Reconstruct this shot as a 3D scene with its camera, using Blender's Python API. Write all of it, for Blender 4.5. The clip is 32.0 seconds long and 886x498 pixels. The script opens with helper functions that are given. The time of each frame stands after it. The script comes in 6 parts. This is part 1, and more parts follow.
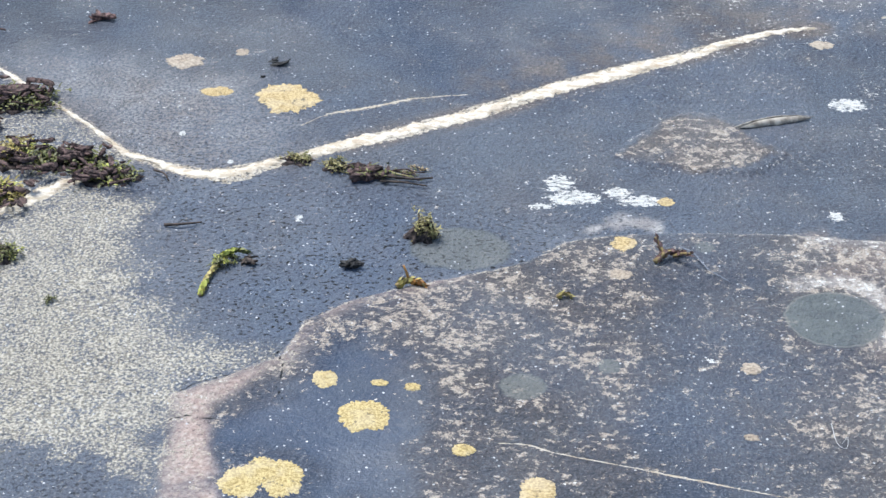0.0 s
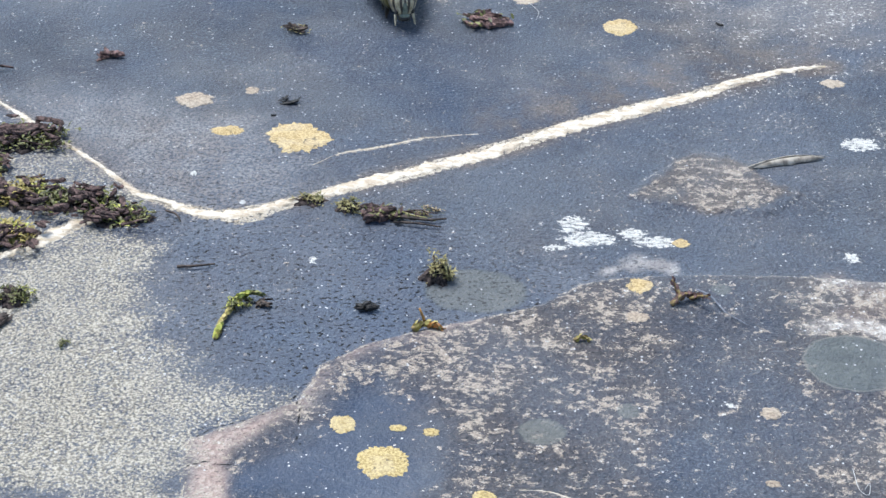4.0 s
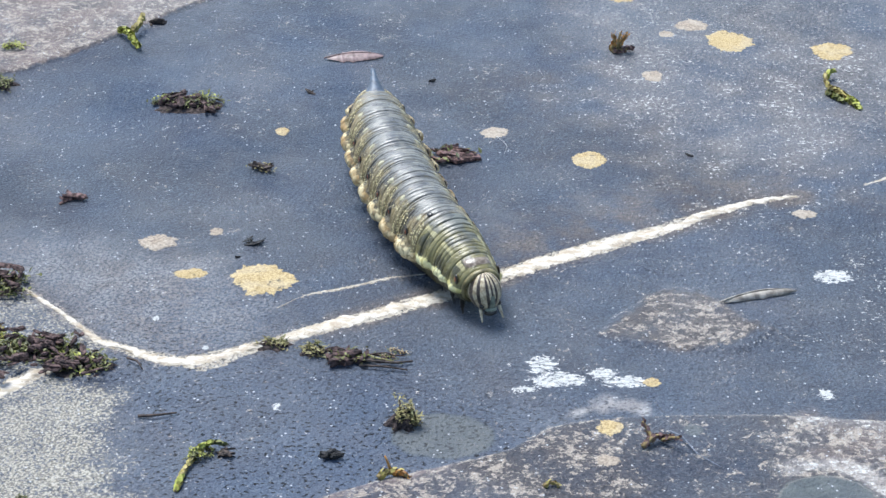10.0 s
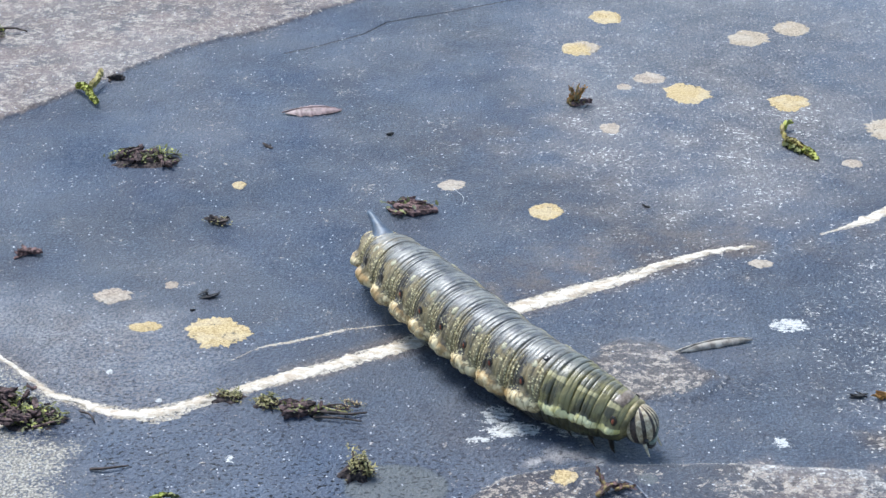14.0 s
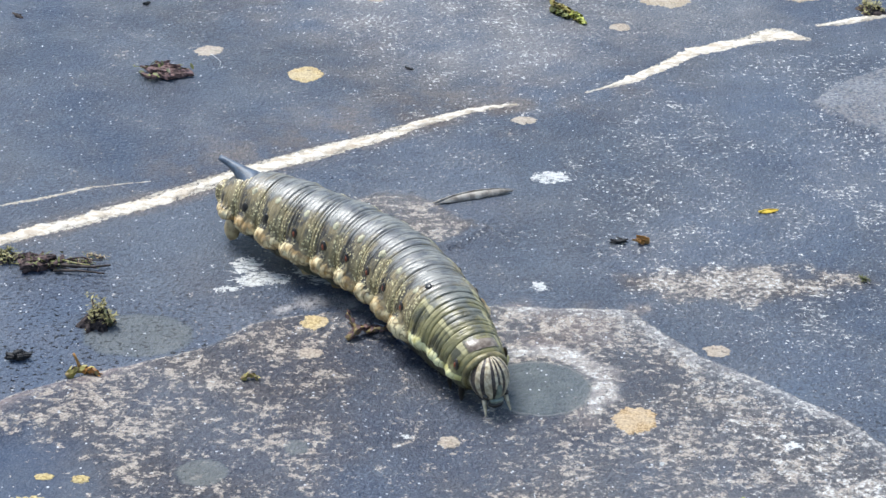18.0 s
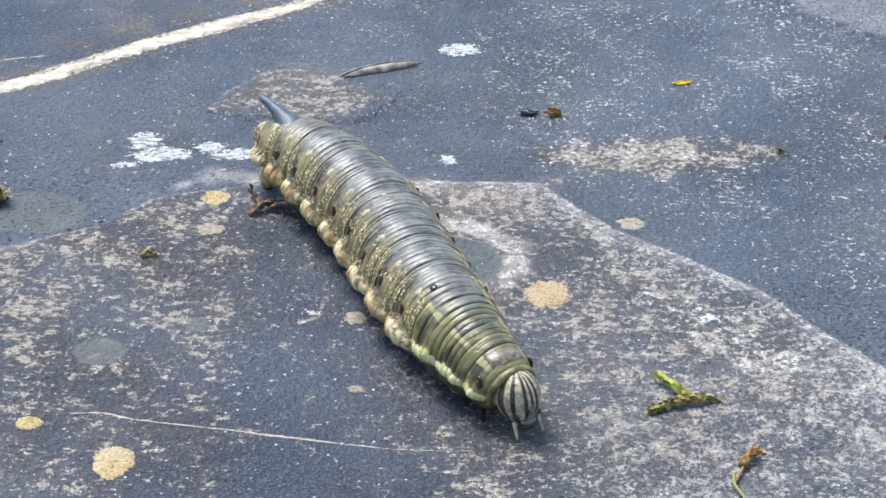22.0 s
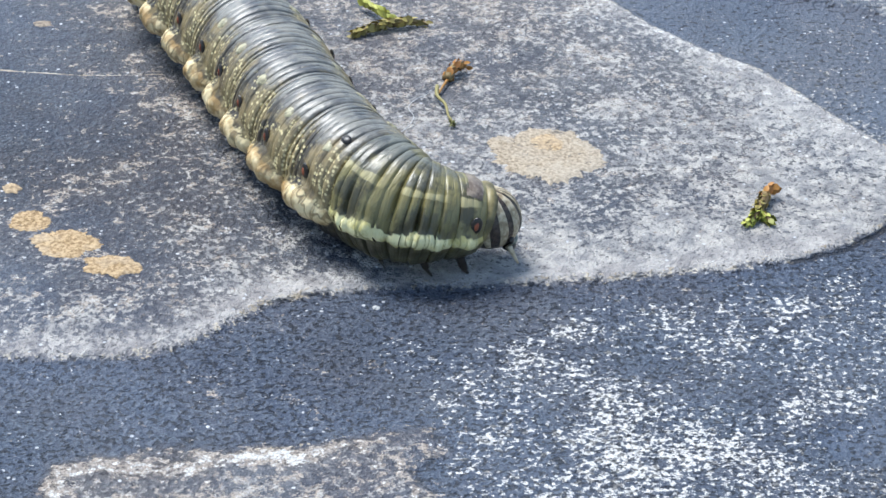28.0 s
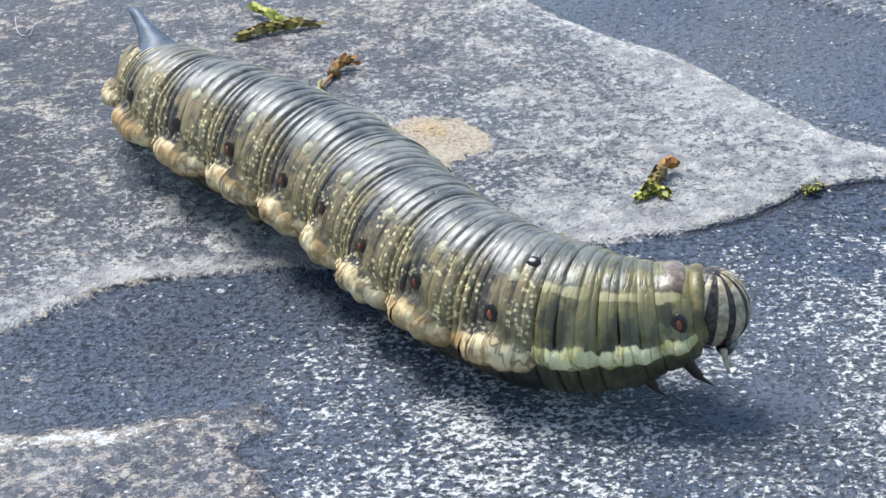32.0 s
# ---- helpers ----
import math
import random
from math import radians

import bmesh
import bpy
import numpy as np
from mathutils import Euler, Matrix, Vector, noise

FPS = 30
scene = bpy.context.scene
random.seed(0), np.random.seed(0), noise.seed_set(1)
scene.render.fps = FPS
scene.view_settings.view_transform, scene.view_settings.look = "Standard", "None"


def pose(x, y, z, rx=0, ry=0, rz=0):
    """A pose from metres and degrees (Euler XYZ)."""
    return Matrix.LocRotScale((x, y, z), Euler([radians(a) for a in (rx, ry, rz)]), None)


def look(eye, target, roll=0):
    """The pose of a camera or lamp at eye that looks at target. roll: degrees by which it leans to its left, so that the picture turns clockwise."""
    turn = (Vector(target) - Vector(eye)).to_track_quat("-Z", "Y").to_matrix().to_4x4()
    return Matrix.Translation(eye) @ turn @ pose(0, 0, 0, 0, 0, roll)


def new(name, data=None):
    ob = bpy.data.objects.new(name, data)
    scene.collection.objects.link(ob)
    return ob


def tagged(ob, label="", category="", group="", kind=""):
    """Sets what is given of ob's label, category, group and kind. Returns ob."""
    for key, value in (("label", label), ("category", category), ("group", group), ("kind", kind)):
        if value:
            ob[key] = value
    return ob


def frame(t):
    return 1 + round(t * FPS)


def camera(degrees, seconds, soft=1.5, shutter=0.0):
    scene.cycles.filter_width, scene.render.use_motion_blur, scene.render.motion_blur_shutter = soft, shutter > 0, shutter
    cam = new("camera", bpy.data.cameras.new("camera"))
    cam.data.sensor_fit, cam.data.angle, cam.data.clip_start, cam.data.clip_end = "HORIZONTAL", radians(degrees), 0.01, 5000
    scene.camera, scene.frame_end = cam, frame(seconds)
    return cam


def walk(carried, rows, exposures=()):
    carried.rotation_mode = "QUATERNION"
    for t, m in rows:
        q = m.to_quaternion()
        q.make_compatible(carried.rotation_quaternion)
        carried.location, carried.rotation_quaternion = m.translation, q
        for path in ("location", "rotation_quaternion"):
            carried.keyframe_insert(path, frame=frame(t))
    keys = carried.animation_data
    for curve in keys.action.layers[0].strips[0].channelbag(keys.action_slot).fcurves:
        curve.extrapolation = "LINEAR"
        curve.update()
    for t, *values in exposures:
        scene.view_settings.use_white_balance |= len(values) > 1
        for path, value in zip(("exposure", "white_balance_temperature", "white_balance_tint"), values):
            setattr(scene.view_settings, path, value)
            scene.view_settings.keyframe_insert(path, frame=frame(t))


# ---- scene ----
# All places below are in millimetres on the stone, MM turns them into metres.
MM = 0.001
cam = camera(23.318, 32.0, soft=1.5)
PATH = [
    (0, (0.00135, -0.37460, 0.20995), (-0.00035, -0.12347, 0.04585), 0.504),
    (0.5, (0.00010, -0.37435, 0.21063), (-0.00098, -0.12322, 0.04653), 0.529),
    (1, (-0.00082, -0.37370, 0.21167), (-0.00128, -0.12254, 0.04759), 0.646),
    (1.5, (-0.00142, -0.37253, 0.21208), (-0.00195, -0.12144, 0.04791), 0.783),
    (2, (-0.00162, -0.37378, 0.21128), (-0.00173, -0.12249, 0.04740), 0.923),
    (2.5, (-0.00334, -0.37391, 0.20968), (-0.00291, -0.12228, 0.04635), 1.183),
    (3, (-0.00489, -0.37345, 0.20895), (-0.00422, -0.12147, 0.04615), 1.092),
    (3.5, (-0.00359, -0.37204, 0.21216), (-0.00289, -0.11980, 0.04975), 0.944),
    (5.5, (-0.01097, -0.36797, 0.21137), (-0.01068, -0.11298, 0.05332), 0.352),
    (6, (-0.00803, -0.36694, 0.21137), (-0.00875, -0.11116, 0.05461), 0.147),
    (6.5, (-0.00737, -0.36797, 0.21200), (-0.00787, -0.11129, 0.05672), 0.154),
    (7, (-0.00561, -0.36769, 0.21127), (-0.00646, -0.11049, 0.05684), 0.330),
    (7.5, (-0.00355, -0.36755, 0.21290), (-0.00467, -0.10970, 0.05957), 0.183),
    (8, (-0.00194, -0.36620, 0.21488), (-0.00280, -0.10754, 0.06291), 0.095),
    (8.5, (-0.00008, -0.36451, 0.21326), (-0.00047, -0.10525, 0.06231), 0.018),
    (9, (-0.00002, -0.36370, 0.20994), (-0.00001, -0.10388, 0.05996), 0.003),
    (9.5, (0.00130, -0.36266, 0.21166), (0.00198, -0.10228, 0.06265), -0.091),
    (10, (0.00020, -0.36221, 0.21310), (0.00203, -0.10138, 0.06489), -0.102),
    (10.5, (-0.00203, -0.36211, 0.21358), (0.00144, -0.10100, 0.06590), -0.020),
    (11, (-0.00159, -0.36278, 0.21234), (0.00267, -0.10136, 0.06524), -0.022),
    (11.5, (-0.00021, -0.36239, 0.21185), (0.00413, -0.10038, 0.06578), -0.120),
    (12, (0.00026, -0.36233, 0.21268), (0.00438, -0.09966, 0.06782), -0.235),
    (12.5, (0.00081, -0.36270, 0.21523), (0.00505, -0.09950, 0.07132), 0.032),
    (13, (0.00194, -0.36274, 0.21275), (0.00573, -0.09888, 0.07005), -0.112),
    (13.5, (0.00411, -0.36259, 0.21106), (0.00815, -0.09804, 0.06965), -0.155),
    (15.5, (0.00516, -0.36367, 0.20349), (0.01807, -0.09808, 0.06459), 0.387),
    (16, (0.00785, -0.36365, 0.19760), (0.02471, -0.09841, 0.05845), 0.679),
    (16.5, (0.01024, -0.36348, 0.19548), (0.03294, -0.09911, 0.05551), 1.116),
    (17, (0.01471, -0.36252, 0.19405), (0.04075, -0.09878, 0.05345), 1.315),
    (17.5, (0.01592, -0.36265, 0.18954), (0.04370, -0.09951, 0.04817), 1.400),
    (18, (0.01712, -0.36198, 0.18400), (0.04729, -0.10024, 0.04052), 1.547),
    (18.5, (0.01717, -0.36067, 0.18281), (0.04869, -0.10025, 0.03726), 1.529),
    (19, (0.01669, -0.35935, 0.18229), (0.04966, -0.09951, 0.03602), 1.560),
    (19.5, (0.01600, -0.35886, 0.17989), (0.05135, -0.10024, 0.03201), 1.818),
    (20, (0.01782, -0.35705, 0.17548), (0.05456, -0.10051, 0.02434), 1.917),
    (20.5, (0.01897, -0.35521, 0.17524), (0.05717, -0.09989, 0.02243), 1.975),
    (21, (0.01687, -0.35443, 0.17599), (0.05676, -0.09996, 0.02220), 2.399),
    (21.5, (0.01766, -0.35514, 0.17568), (0.05857, -0.10121, 0.02126), 2.428),
    (22, (0.01902, -0.35471, 0.17473), (0.06092, -0.10143, 0.01951), 2.481),
    (22.5, (0.02025, -0.35440, 0.17643), (0.06249, -0.10187, 0.02009), 2.466),
    (23, (0.02196, -0.35362, 0.17912), (0.06375, -0.10171, 0.02165), 2.226),
    (23.5, (0.02229, -0.35476, 0.17774), (0.06458, -0.10345, 0.01945), 2.157),
    (24, (0.02382, -0.35602, 0.17309), (0.06710, -0.10529, 0.01414), 2.199),
    (24.5, (0.02435, -0.35760, 0.16804), (0.07342, -0.10909, 0.00730), 2.490),
    (25, (0.02443, -0.35635, 0.16279), (0.08376, -0.11124, 0.00031), 3.345),
    (25.5, (0.02536, -0.35641, 0.15888), (0.09198, -0.11398, -0.00480), 3.708),
    (26, (0.02417, -0.35769, 0.15255), (0.09509, -0.11874, -0.01441), 3.813),
    (26.5, (0.02730, -0.35690, 0.14586), (0.09986, -0.12005, -0.02337), 3.900),
    (28.5, (0.05029, -0.36811, 0.13165), (0.10893, -0.12525, -0.03441), 2.762),
    (29, (0.06677, -0.36723, 0.12428), (0.12127, -0.12616, -0.04576), 2.450),
    (29.5, (0.06596, -0.36662, 0.12104), (0.11483, -0.12335, -0.04758), 1.469),
    (30, (0.06595, -0.36638, 0.11608), (0.11099, -0.11913, -0.04774), 0.639),
    (30.5, (0.06617, -0.36614, 0.11512), (0.10881, -0.11378, -0.04140), -0.077),
    (31, (0.06859, -0.36372, 0.11236), (0.11279, -0.10936, -0.04046), -0.459),
    (31.5, (0.06762, -0.36462, 0.11197), (0.11451, -0.10870, -0.03737), -0.818),
    (32, (0.06520, -0.36571, 0.10909), (0.11618, -0.10884, -0.03725), -0.686),
]
walk(cam, [(t, look(eye, target, roll)) for t, eye, target, roll in PATH], exposures=[(0.0, 1.18, 6430, 8), (6.0, 1.18, 6350, 8), (10.0, 1.18, 6200, 8), (16.0, 1.18, 6050, 8), (18.0, 1.16, 6330, 8), (21.0, 1.14, 6380, 8), (24.0, 1.16, 6430, 8), (26.0, 1.28, 6430, 8), (28.5, 1.12, 6260, 8), (32.0, 1.09, 6310, 8)])

# ---- light: a bright overcast sky with a soft sun ----
world = bpy.data.worlds.new("sky")
scene.world = world
world.use_nodes = True
wn = world.node_tree
wn.nodes.clear()
sky = wn.nodes.new("ShaderNodeTexSky")
sky.sky_type, sky.sun_disc = "NISHITA", False
sky.sun_elevation, sky.sun_rotation = radians(61), radians(-33)
sky.air_density, sky.dust_density = 1.0, 0.8
bg = wn.nodes.new("ShaderNodeBackground")
bg.inputs["Strength"].default_value = 0.100
wo = wn.nodes.new("ShaderNodeOutputWorld")
wn.links.new(sky.outputs["Color"], bg.inputs["Color"])
wn.links.new(bg.outputs["Background"], wo.inputs["Surface"])
sun_data = bpy.data.lights.new("sun", "SUN")
sun_data.energy, sun_data.angle, sun_data.color = 2.7, radians(30), (1.0, 0.985, 0.965)
sun = new("sun", sun_data)
sun.matrix_world = look((-0.58, 0.90, 1.95), (0, 0, 0))


# ---- material helpers ----
class Nodes:
    """A short way to write node trees."""

    def __init__(self, name, rough=0.6, spec=0.5):
        self.mat = bpy.data.materials.new(name)
        self.mat.use_nodes = True
        self.tree = self.mat.node_tree
        self.bsdf = self.tree.nodes["Principled BSDF"]
        self.bsdf.inputs["Roughness"].default_value = rough
        self.bsdf.inputs["Specular IOR Level"].default_value = spec
        self.coord = self.tree.nodes.new("ShaderNodeTexCoord")

    def plug(self, socket, value):
        if isinstance(value, bpy.types.NodeSocket):
            self.tree.links.new(value, socket)
        elif isinstance(value, tuple) and len(value) == 3 and socket.type == "RGBA":
            socket.default_value = (*value, 1)
        else:
            socket.default_value = value

    def noise(self, scale, detail=3.0, rough=0.55, vector=None, lac=2.0):
        n = self.tree.nodes.new("ShaderNodeTexNoise")
        self.plug(n.inputs["Vector"], vector or self.coord.outputs["Object"])
        n.inputs["Scale"].default_value, n.inputs["Detail"].default_value = scale, detail
        n.inputs["Roughness"].default_value, n.inputs["Lacunarity"].default_value = rough, lac
        return n.outputs["Fac"]

    def cells(self, scale, feature="F1", out="Distance", vector=None):
        n = self.tree.nodes.new("ShaderNodeTexVoronoi")
        n.feature = feature
        self.plug(n.inputs["Vector"], vector or self.coord.outputs["Object"])
        n.inputs["Scale"].default_value = scale
        return n.outputs[out]

    def math(self, op, a, b=0.0, clamp=False):
        n = self.tree.nodes.new("ShaderNodeMath")
        n.operation, n.use_clamp = op, clamp
        self.plug(n.inputs[0], a)
        self.plug(n.inputs[1], b)
        return n.outputs[0]

    def step(self, value, lo, hi):
        """0 below lo, 1 above hi, smooth between; lo and hi may be sockets."""
        n = self.tree.nodes.new("ShaderNodeMapRange")
        n.interpolation_type = "SMOOTHSTEP"
        self.plug(n.inputs["Value"], value)
        self.plug(n.inputs["From Min"], lo)
        self.plug(n.inputs["From Max"], hi)
        return n.outputs["Result"]

    def mix(self, fac, a, b):
        n = self.tree.nodes.new("ShaderNodeMix")
        n.data_type = "RGBA"
        self.plug(n.inputs["Factor"], fac)
        self.plug(n.inputs[6], a)
        self.plug(n.inputs[7], b)
        return n.outputs[2]

    def split(self, vector):
        n = self.tree.nodes.new("ShaderNodeSeparateXYZ")
        self.plug(n.inputs[0], vector)
        return n.outputs

    def attr(self, name):
        n = self.tree.nodes.new("ShaderNodeAttribute")
        n.attribute_name = name
        s = self.tree.nodes.new("ShaderNodeSeparateColor")
        self.tree.links.new(n.outputs["Color"], s.inputs[0])
        return s.outputs

    def stretched(self, sx, sy, sz, turn=0.0):
        n = self.tree.nodes.new("ShaderNodeMapping")
        self.tree.links.new(self.coord.outputs["Object"], n.inputs["Vector"])
        n.inputs["Scale"].default_value = (sx, sy, sz)
        n.inputs["Rotation"].default_value = (0, 0, radians(turn))
        return n.outputs["Vector"]

    def varied(self):
        """Object coordinates, shifted by the object's own random number."""
        info = self.tree.nodes.new("ShaderNodeObjectInfo")
        n = self.tree.nodes.new("ShaderNodeVectorMath")
        n.operation = "ADD"
        self.tree.links.new(self.coord.outputs["Object"], n.inputs[0])
        self.tree.links.new(info.outputs["Random"], n.inputs[1])
        return n.outputs[0]

    def island(self):
        return self.tree.nodes.new("ShaderNodeNewGeometry").outputs["Random Per Island"]

    def done(self, color, height=None, strength=0.4, depth=0.001, rough=None):
        self.plug(self.bsdf.inputs["Base Color"], color)
        if rough is not None:
            self.plug(self.bsdf.inputs["Roughness"], rough)
        if height is not None:
            n = self.tree.nodes.new("ShaderNodeBump")
            n.inputs["Strength"].default_value, n.inputs["Distance"].default_value = strength, depth
            self.plug(n.inputs["Height"], height)
            self.tree.links.new(n.outputs["Normal"], self.bsdf.inputs["Normal"])
        return self.mat


def part(name, mesh, material, parent=None, label=""):
    """One mesh object, under a thing or a part where one is given."""
    ob = new(name, mesh)
    if material and not mesh.materials:
        mesh.materials.append(material)
    if parent:
        ob.parent = parent
    if label:
        ob["label"] = label
    return ob


def mesh_of(name, verts, faces, smooth=True):
    me = bpy.data.meshes.new(name)
    me.from_pydata([tuple(v) for v in verts], [], faces)
    if smooth:
        me.polygons.foreach_set("use_smooth", [True] * len(me.polygons))
    return me


def smooth_line(points, step):
    """A curve through the points, evenly divided."""
    p = np.array(points, float)
    p = np.vstack([2 * p[0] - p[1], p, 2 * p[-1] - p[-2]])
    out = []
    for a, b, c, d in zip(p, p[1:], p[2:], p[3:]):
        n = max(2, int(np.linalg.norm(c[:2] - b[:2]) / step))
        for u in np.arange(n) / n:
            out.append(0.5 * (2 * b + (c - a) * u + (2 * a - 5 * b + 4 * c - d) * u * u + (3 * b - a - 3 * c + d) * u**3))
    return np.array(out + [p[-2]])


# ---- materials ----
def stone_material():
    n = Nodes("weathered_slate", 0.5, 0.5)
    a, b, c, d = n.attr("mask_a"), n.attr("mask_b"), n.attr("mask_c"), n.attr("mask_d")
    pale, tan, white = a[0], a[1], a[2]
    sand, pit, pink = b[0], b[1], b[2]
    vein, disc, dust = c[0], c[1], c[2]
    crack, smooth, brown = d[0], d[1], d[2]
    coarse, rimmed, chalk = n.attr("mask_e")
    broad, mid = n.noise(18, 4, 0.6), n.noise(110, 5, 0.65)
    patchy = n.noise(210, 3, 0.6)
    fine, grain = n.noise(1250, 4, 0.68), n.noise(3600, 2, 0.6)
    flake = n.noise(1, 7, 0.74, n.stretched(430, 500, 430, -8))
    crumb = n.noise(1, 6, 0.74, n.stretched(660, 760, 660, 12))
    curl = n.math("ABSOLUTE", n.math("SUBTRACT", n.noise(1, 4, 0.65, n.stretched(820, 1150, 820, -6)), 0.5))
    chip = n.noise(1, 5, 0.70, n.stretched(900, 1080, 900, 16))
    lump = n.noise(1150, 3, 0.6)

    def blend(*pairs):
        out = None
        for tex, w in pairs:
            q = n.math("MULTIPLY", tex, w)
            out = q if out is None else n.math("ADD", out, q)
        return out

    def speckle(density, tex, lo=0.68, span=0.27, soft=0.03):
        thr = n.math("SUBTRACT", lo, n.math("MULTIPLY", density, span))
        return n.step(tex, thr, n.math("ADD", thr, soft))

    # dark slate; its fine granular sheen is painted in as paler blue grains
    col = n.mix(n.step(broad, 0.38, 0.62), (0.017, 0.036, 0.074), (0.026, 0.036, 0.055))
    col = n.mix(n.math("MULTIPLY", pit, n.math("SUBTRACT", 0.75, n.math("MULTIPLY", coarse, 0.25))), col, (0.088, 0.112, 0.158))
    col = n.mix(n.math("MULTIPLY", n.step(mid, 0.45, 0.70), 0.5), col, (0.054, 0.074, 0.103))
    sheen_grain = n.math("SUBTRACT", 0.56, n.math("MULTIPLY", smooth, 0.34))
    col = n.mix(n.math("MULTIPLY", n.step(n.noise(2300, 3, 0.7), 0.50, 0.60), sheen_grain), col, (0.166, 0.196, 0.240))
    # brown weathering and the tan lace on it
    col = n.mix(n.math("MULTIPLY", brown, n.step(mid, 0.32, 0.60)), col, n.mix(n.step(fine, 0.4, 0.6), (0.070, 0.052, 0.042), (0.180, 0.138, 0.110)))
    col = n.mix(n.math("MULTIPLY", tan, n.step(broad, 0.15, 0.50)), col, n.mix(n.step(fine, 0.4, 0.6), (0.040, 0.031, 0.028), (0.100, 0.079, 0.067)))
    col = n.mix(n.math("MULTIPLY", pink, n.step(mid, 0.2, 0.6)), col, n.mix(n.step(fine, 0.4, 0.62), (0.30, 0.215, 0.185), (0.46, 0.37, 0.32)))
    scaly = n.mix(n.step(grain, 0.4, 0.6), (0.25, 0.20, 0.160), (0.47, 0.41, 0.34))
    col = n.mix(n.math("MULTIPLY", speckle(tan, blend((crumb, 0.34), (chip, 0.36), (flake, 0.18), (patchy, 0.12)), 0.595, 0.135, 0.022), 0.9), col, scaly)
    lace = n.math("MULTIPLY", n.step(curl, 0.030, 0.016), speckle(tan, blend((patchy, 0.65), (crumb, 0.35)), 0.66, 0.22, 0.05))
    col = n.mix(n.math("MULTIPLY", lace, 0.8), col, (0.42, 0.36, 0.29))
    # pale crust
    pale_tex = blend((fine, 0.66), (patchy, 0.12), (grain, 0.22))
    col = n.mix(n.math("MULTIPLY", speckle(pale, pale_tex, 0.66, 0.22, 0.045), 0.92), col, n.mix(n.step(n.noise(420, 3, 0.6), 0.35, 0.65), (0.21, 0.21, 0.21), (0.49, 0.465, 0.42)))
    col = n.mix(n.math("MULTIPLY", dust, n.math("ADD", n.math("MULTIPLY", n.step(n.noise(1500, 3, 0.65), 0.42, 0.58), 0.70), 0.18)), col, n.mix(n.step(mid, 0.4, 0.6), (0.20, 0.185, 0.180), (0.245, 0.243, 0.246)))
    sand_tex = blend((n.noise(1700, 3, 0.6), 0.62), (fine, 0.2), (patchy, 0.18))
    col = n.mix(n.math("MULTIPLY", speckle(sand, sand_tex, 0.64, 0.185, 0.07), 0.92), col, n.mix(n.step(n.noise(2100, 2), 0.36, 0.64), (0.165, 0.150, 0.118), (0.52, 0.475, 0.385)))
    col = n.mix(n.math("MULTIPLY", rimmed, n.math("ADD", n.math("MULTIPLY", n.step(fine, 0.36, 0.52), 0.45), 0.45)), col, n.mix(n.step(patchy, 0.38, 0.62), (0.30, 0.275, 0.260), (0.46, 0.435, 0.410)))
    # white flakes
    small = n.noise(1, 5, 0.68, n.stretched(1250, 1500, 1250, 14))
    flecks = n.math("ADD", chip, n.math("MULTIPLY", coarse, n.math("SUBTRACT", small, chip)))
    white_tex = blend((flecks, 0.58), (crumb, 0.16), (fine, 0.14), (patchy, 0.12))
    col = n.mix(speckle(white, white_tex, 0.615, 0.130, 0.032), col, n.mix(n.step(grain, 0.35, 0.65), (0.44, 0.43, 0.405), (0.72, 0.705, 0.665)))
    chalky = n.noise(1, 5, 0.7, n.stretched(520, 1500, 520, -10))
    col = n.mix(speckle(chalk, blend((chalky, 0.7), (fine, 0.3)), 0.66, 0.23, 0.05), col, n.mix(n.step(chalky, 0.38, 0.60), (0.36, 0.36, 0.34), (0.60, 0.595, 0.56)))
    col = n.mix(speckle(vein, blend((fine, 0.7), (grain, 0.3)), 0.70, 0.24, 0.05), col, n.mix(n.step(flake, 0.38, 0.62), (0.30, 0.250, 0.180), (0.53, 0.475, 0.385)))
    # thin grey films of lichen with a paler, cracked rim
    film = n.mix(n.step(patchy, 0.38, 0.62), (0.086, 0.098, 0.098), (0.122, 0.134, 0.128))
    film = n.mix(n.step(n.math("ABSOLUTE", n.math("SUBTRACT", disc, 0.45)), 0.22, 0.05), film, (0.185, 0.185, 0.165))
    col = n.mix(n.math("MULTIPLY", n.step(disc, 0.10, 0.40), n.math("ADD", n.math("MULTIPLY", n.step(fine, 0.38, 0.62), 0.22), 0.64)), col, film)
    # pits and cracks blackened; the glint of mineral grains put in as pale dots
    pits = n.math("MULTIPLY", pit, n.step(n.noise(1, 2, 0.5, n.stretched(1050, 1450, 1050, -12)), 0.405, 0.375))
    holes = n.math("MULTIPLY", coarse, n.step(n.noise(1, 2, 0.5, n.stretched(1450, 1700, 1450, 20)), 0.415, 0.385))
    pits = n.math("MAXIMUM", n.math("MAXIMUM", pits, holes), n.step(n.math("ADD", crack, n.math("MULTIPLY", n.math("SUBTRACT", fine, 0.5), 0.9)), 0.62, 0.85))
    col = n.mix(n.math("MULTIPLY", pits, n.math("SUBTRACT", 1.0, n.math("MULTIPLY", coarse, 0.3))), col, (0.005, 0.005, 0.007))
    nicks = n.step(n.noise(1, 3, 0.6, n.stretched(1500, 1900, 1500, -10)), 0.385, 0.335)
    col = n.mix(n.math("MULTIPLY", nicks, n.math("SUBTRACT", 0.70, n.math("MULTIPLY", smooth, 0.5))), col, (0.010, 0.011, 0.014))
    glint = n.math("MULTIPLY", n.step(n.cells(900), 0.23, 0.13), n.step(n.noise(330, 3), 0.565, 0.61))
    col = n.mix(glint, col, (0.52, 0.53, 0.54))
    calm = n.math("SUBTRACT", 1.0, n.math("MULTIPLY", smooth, 0.7))
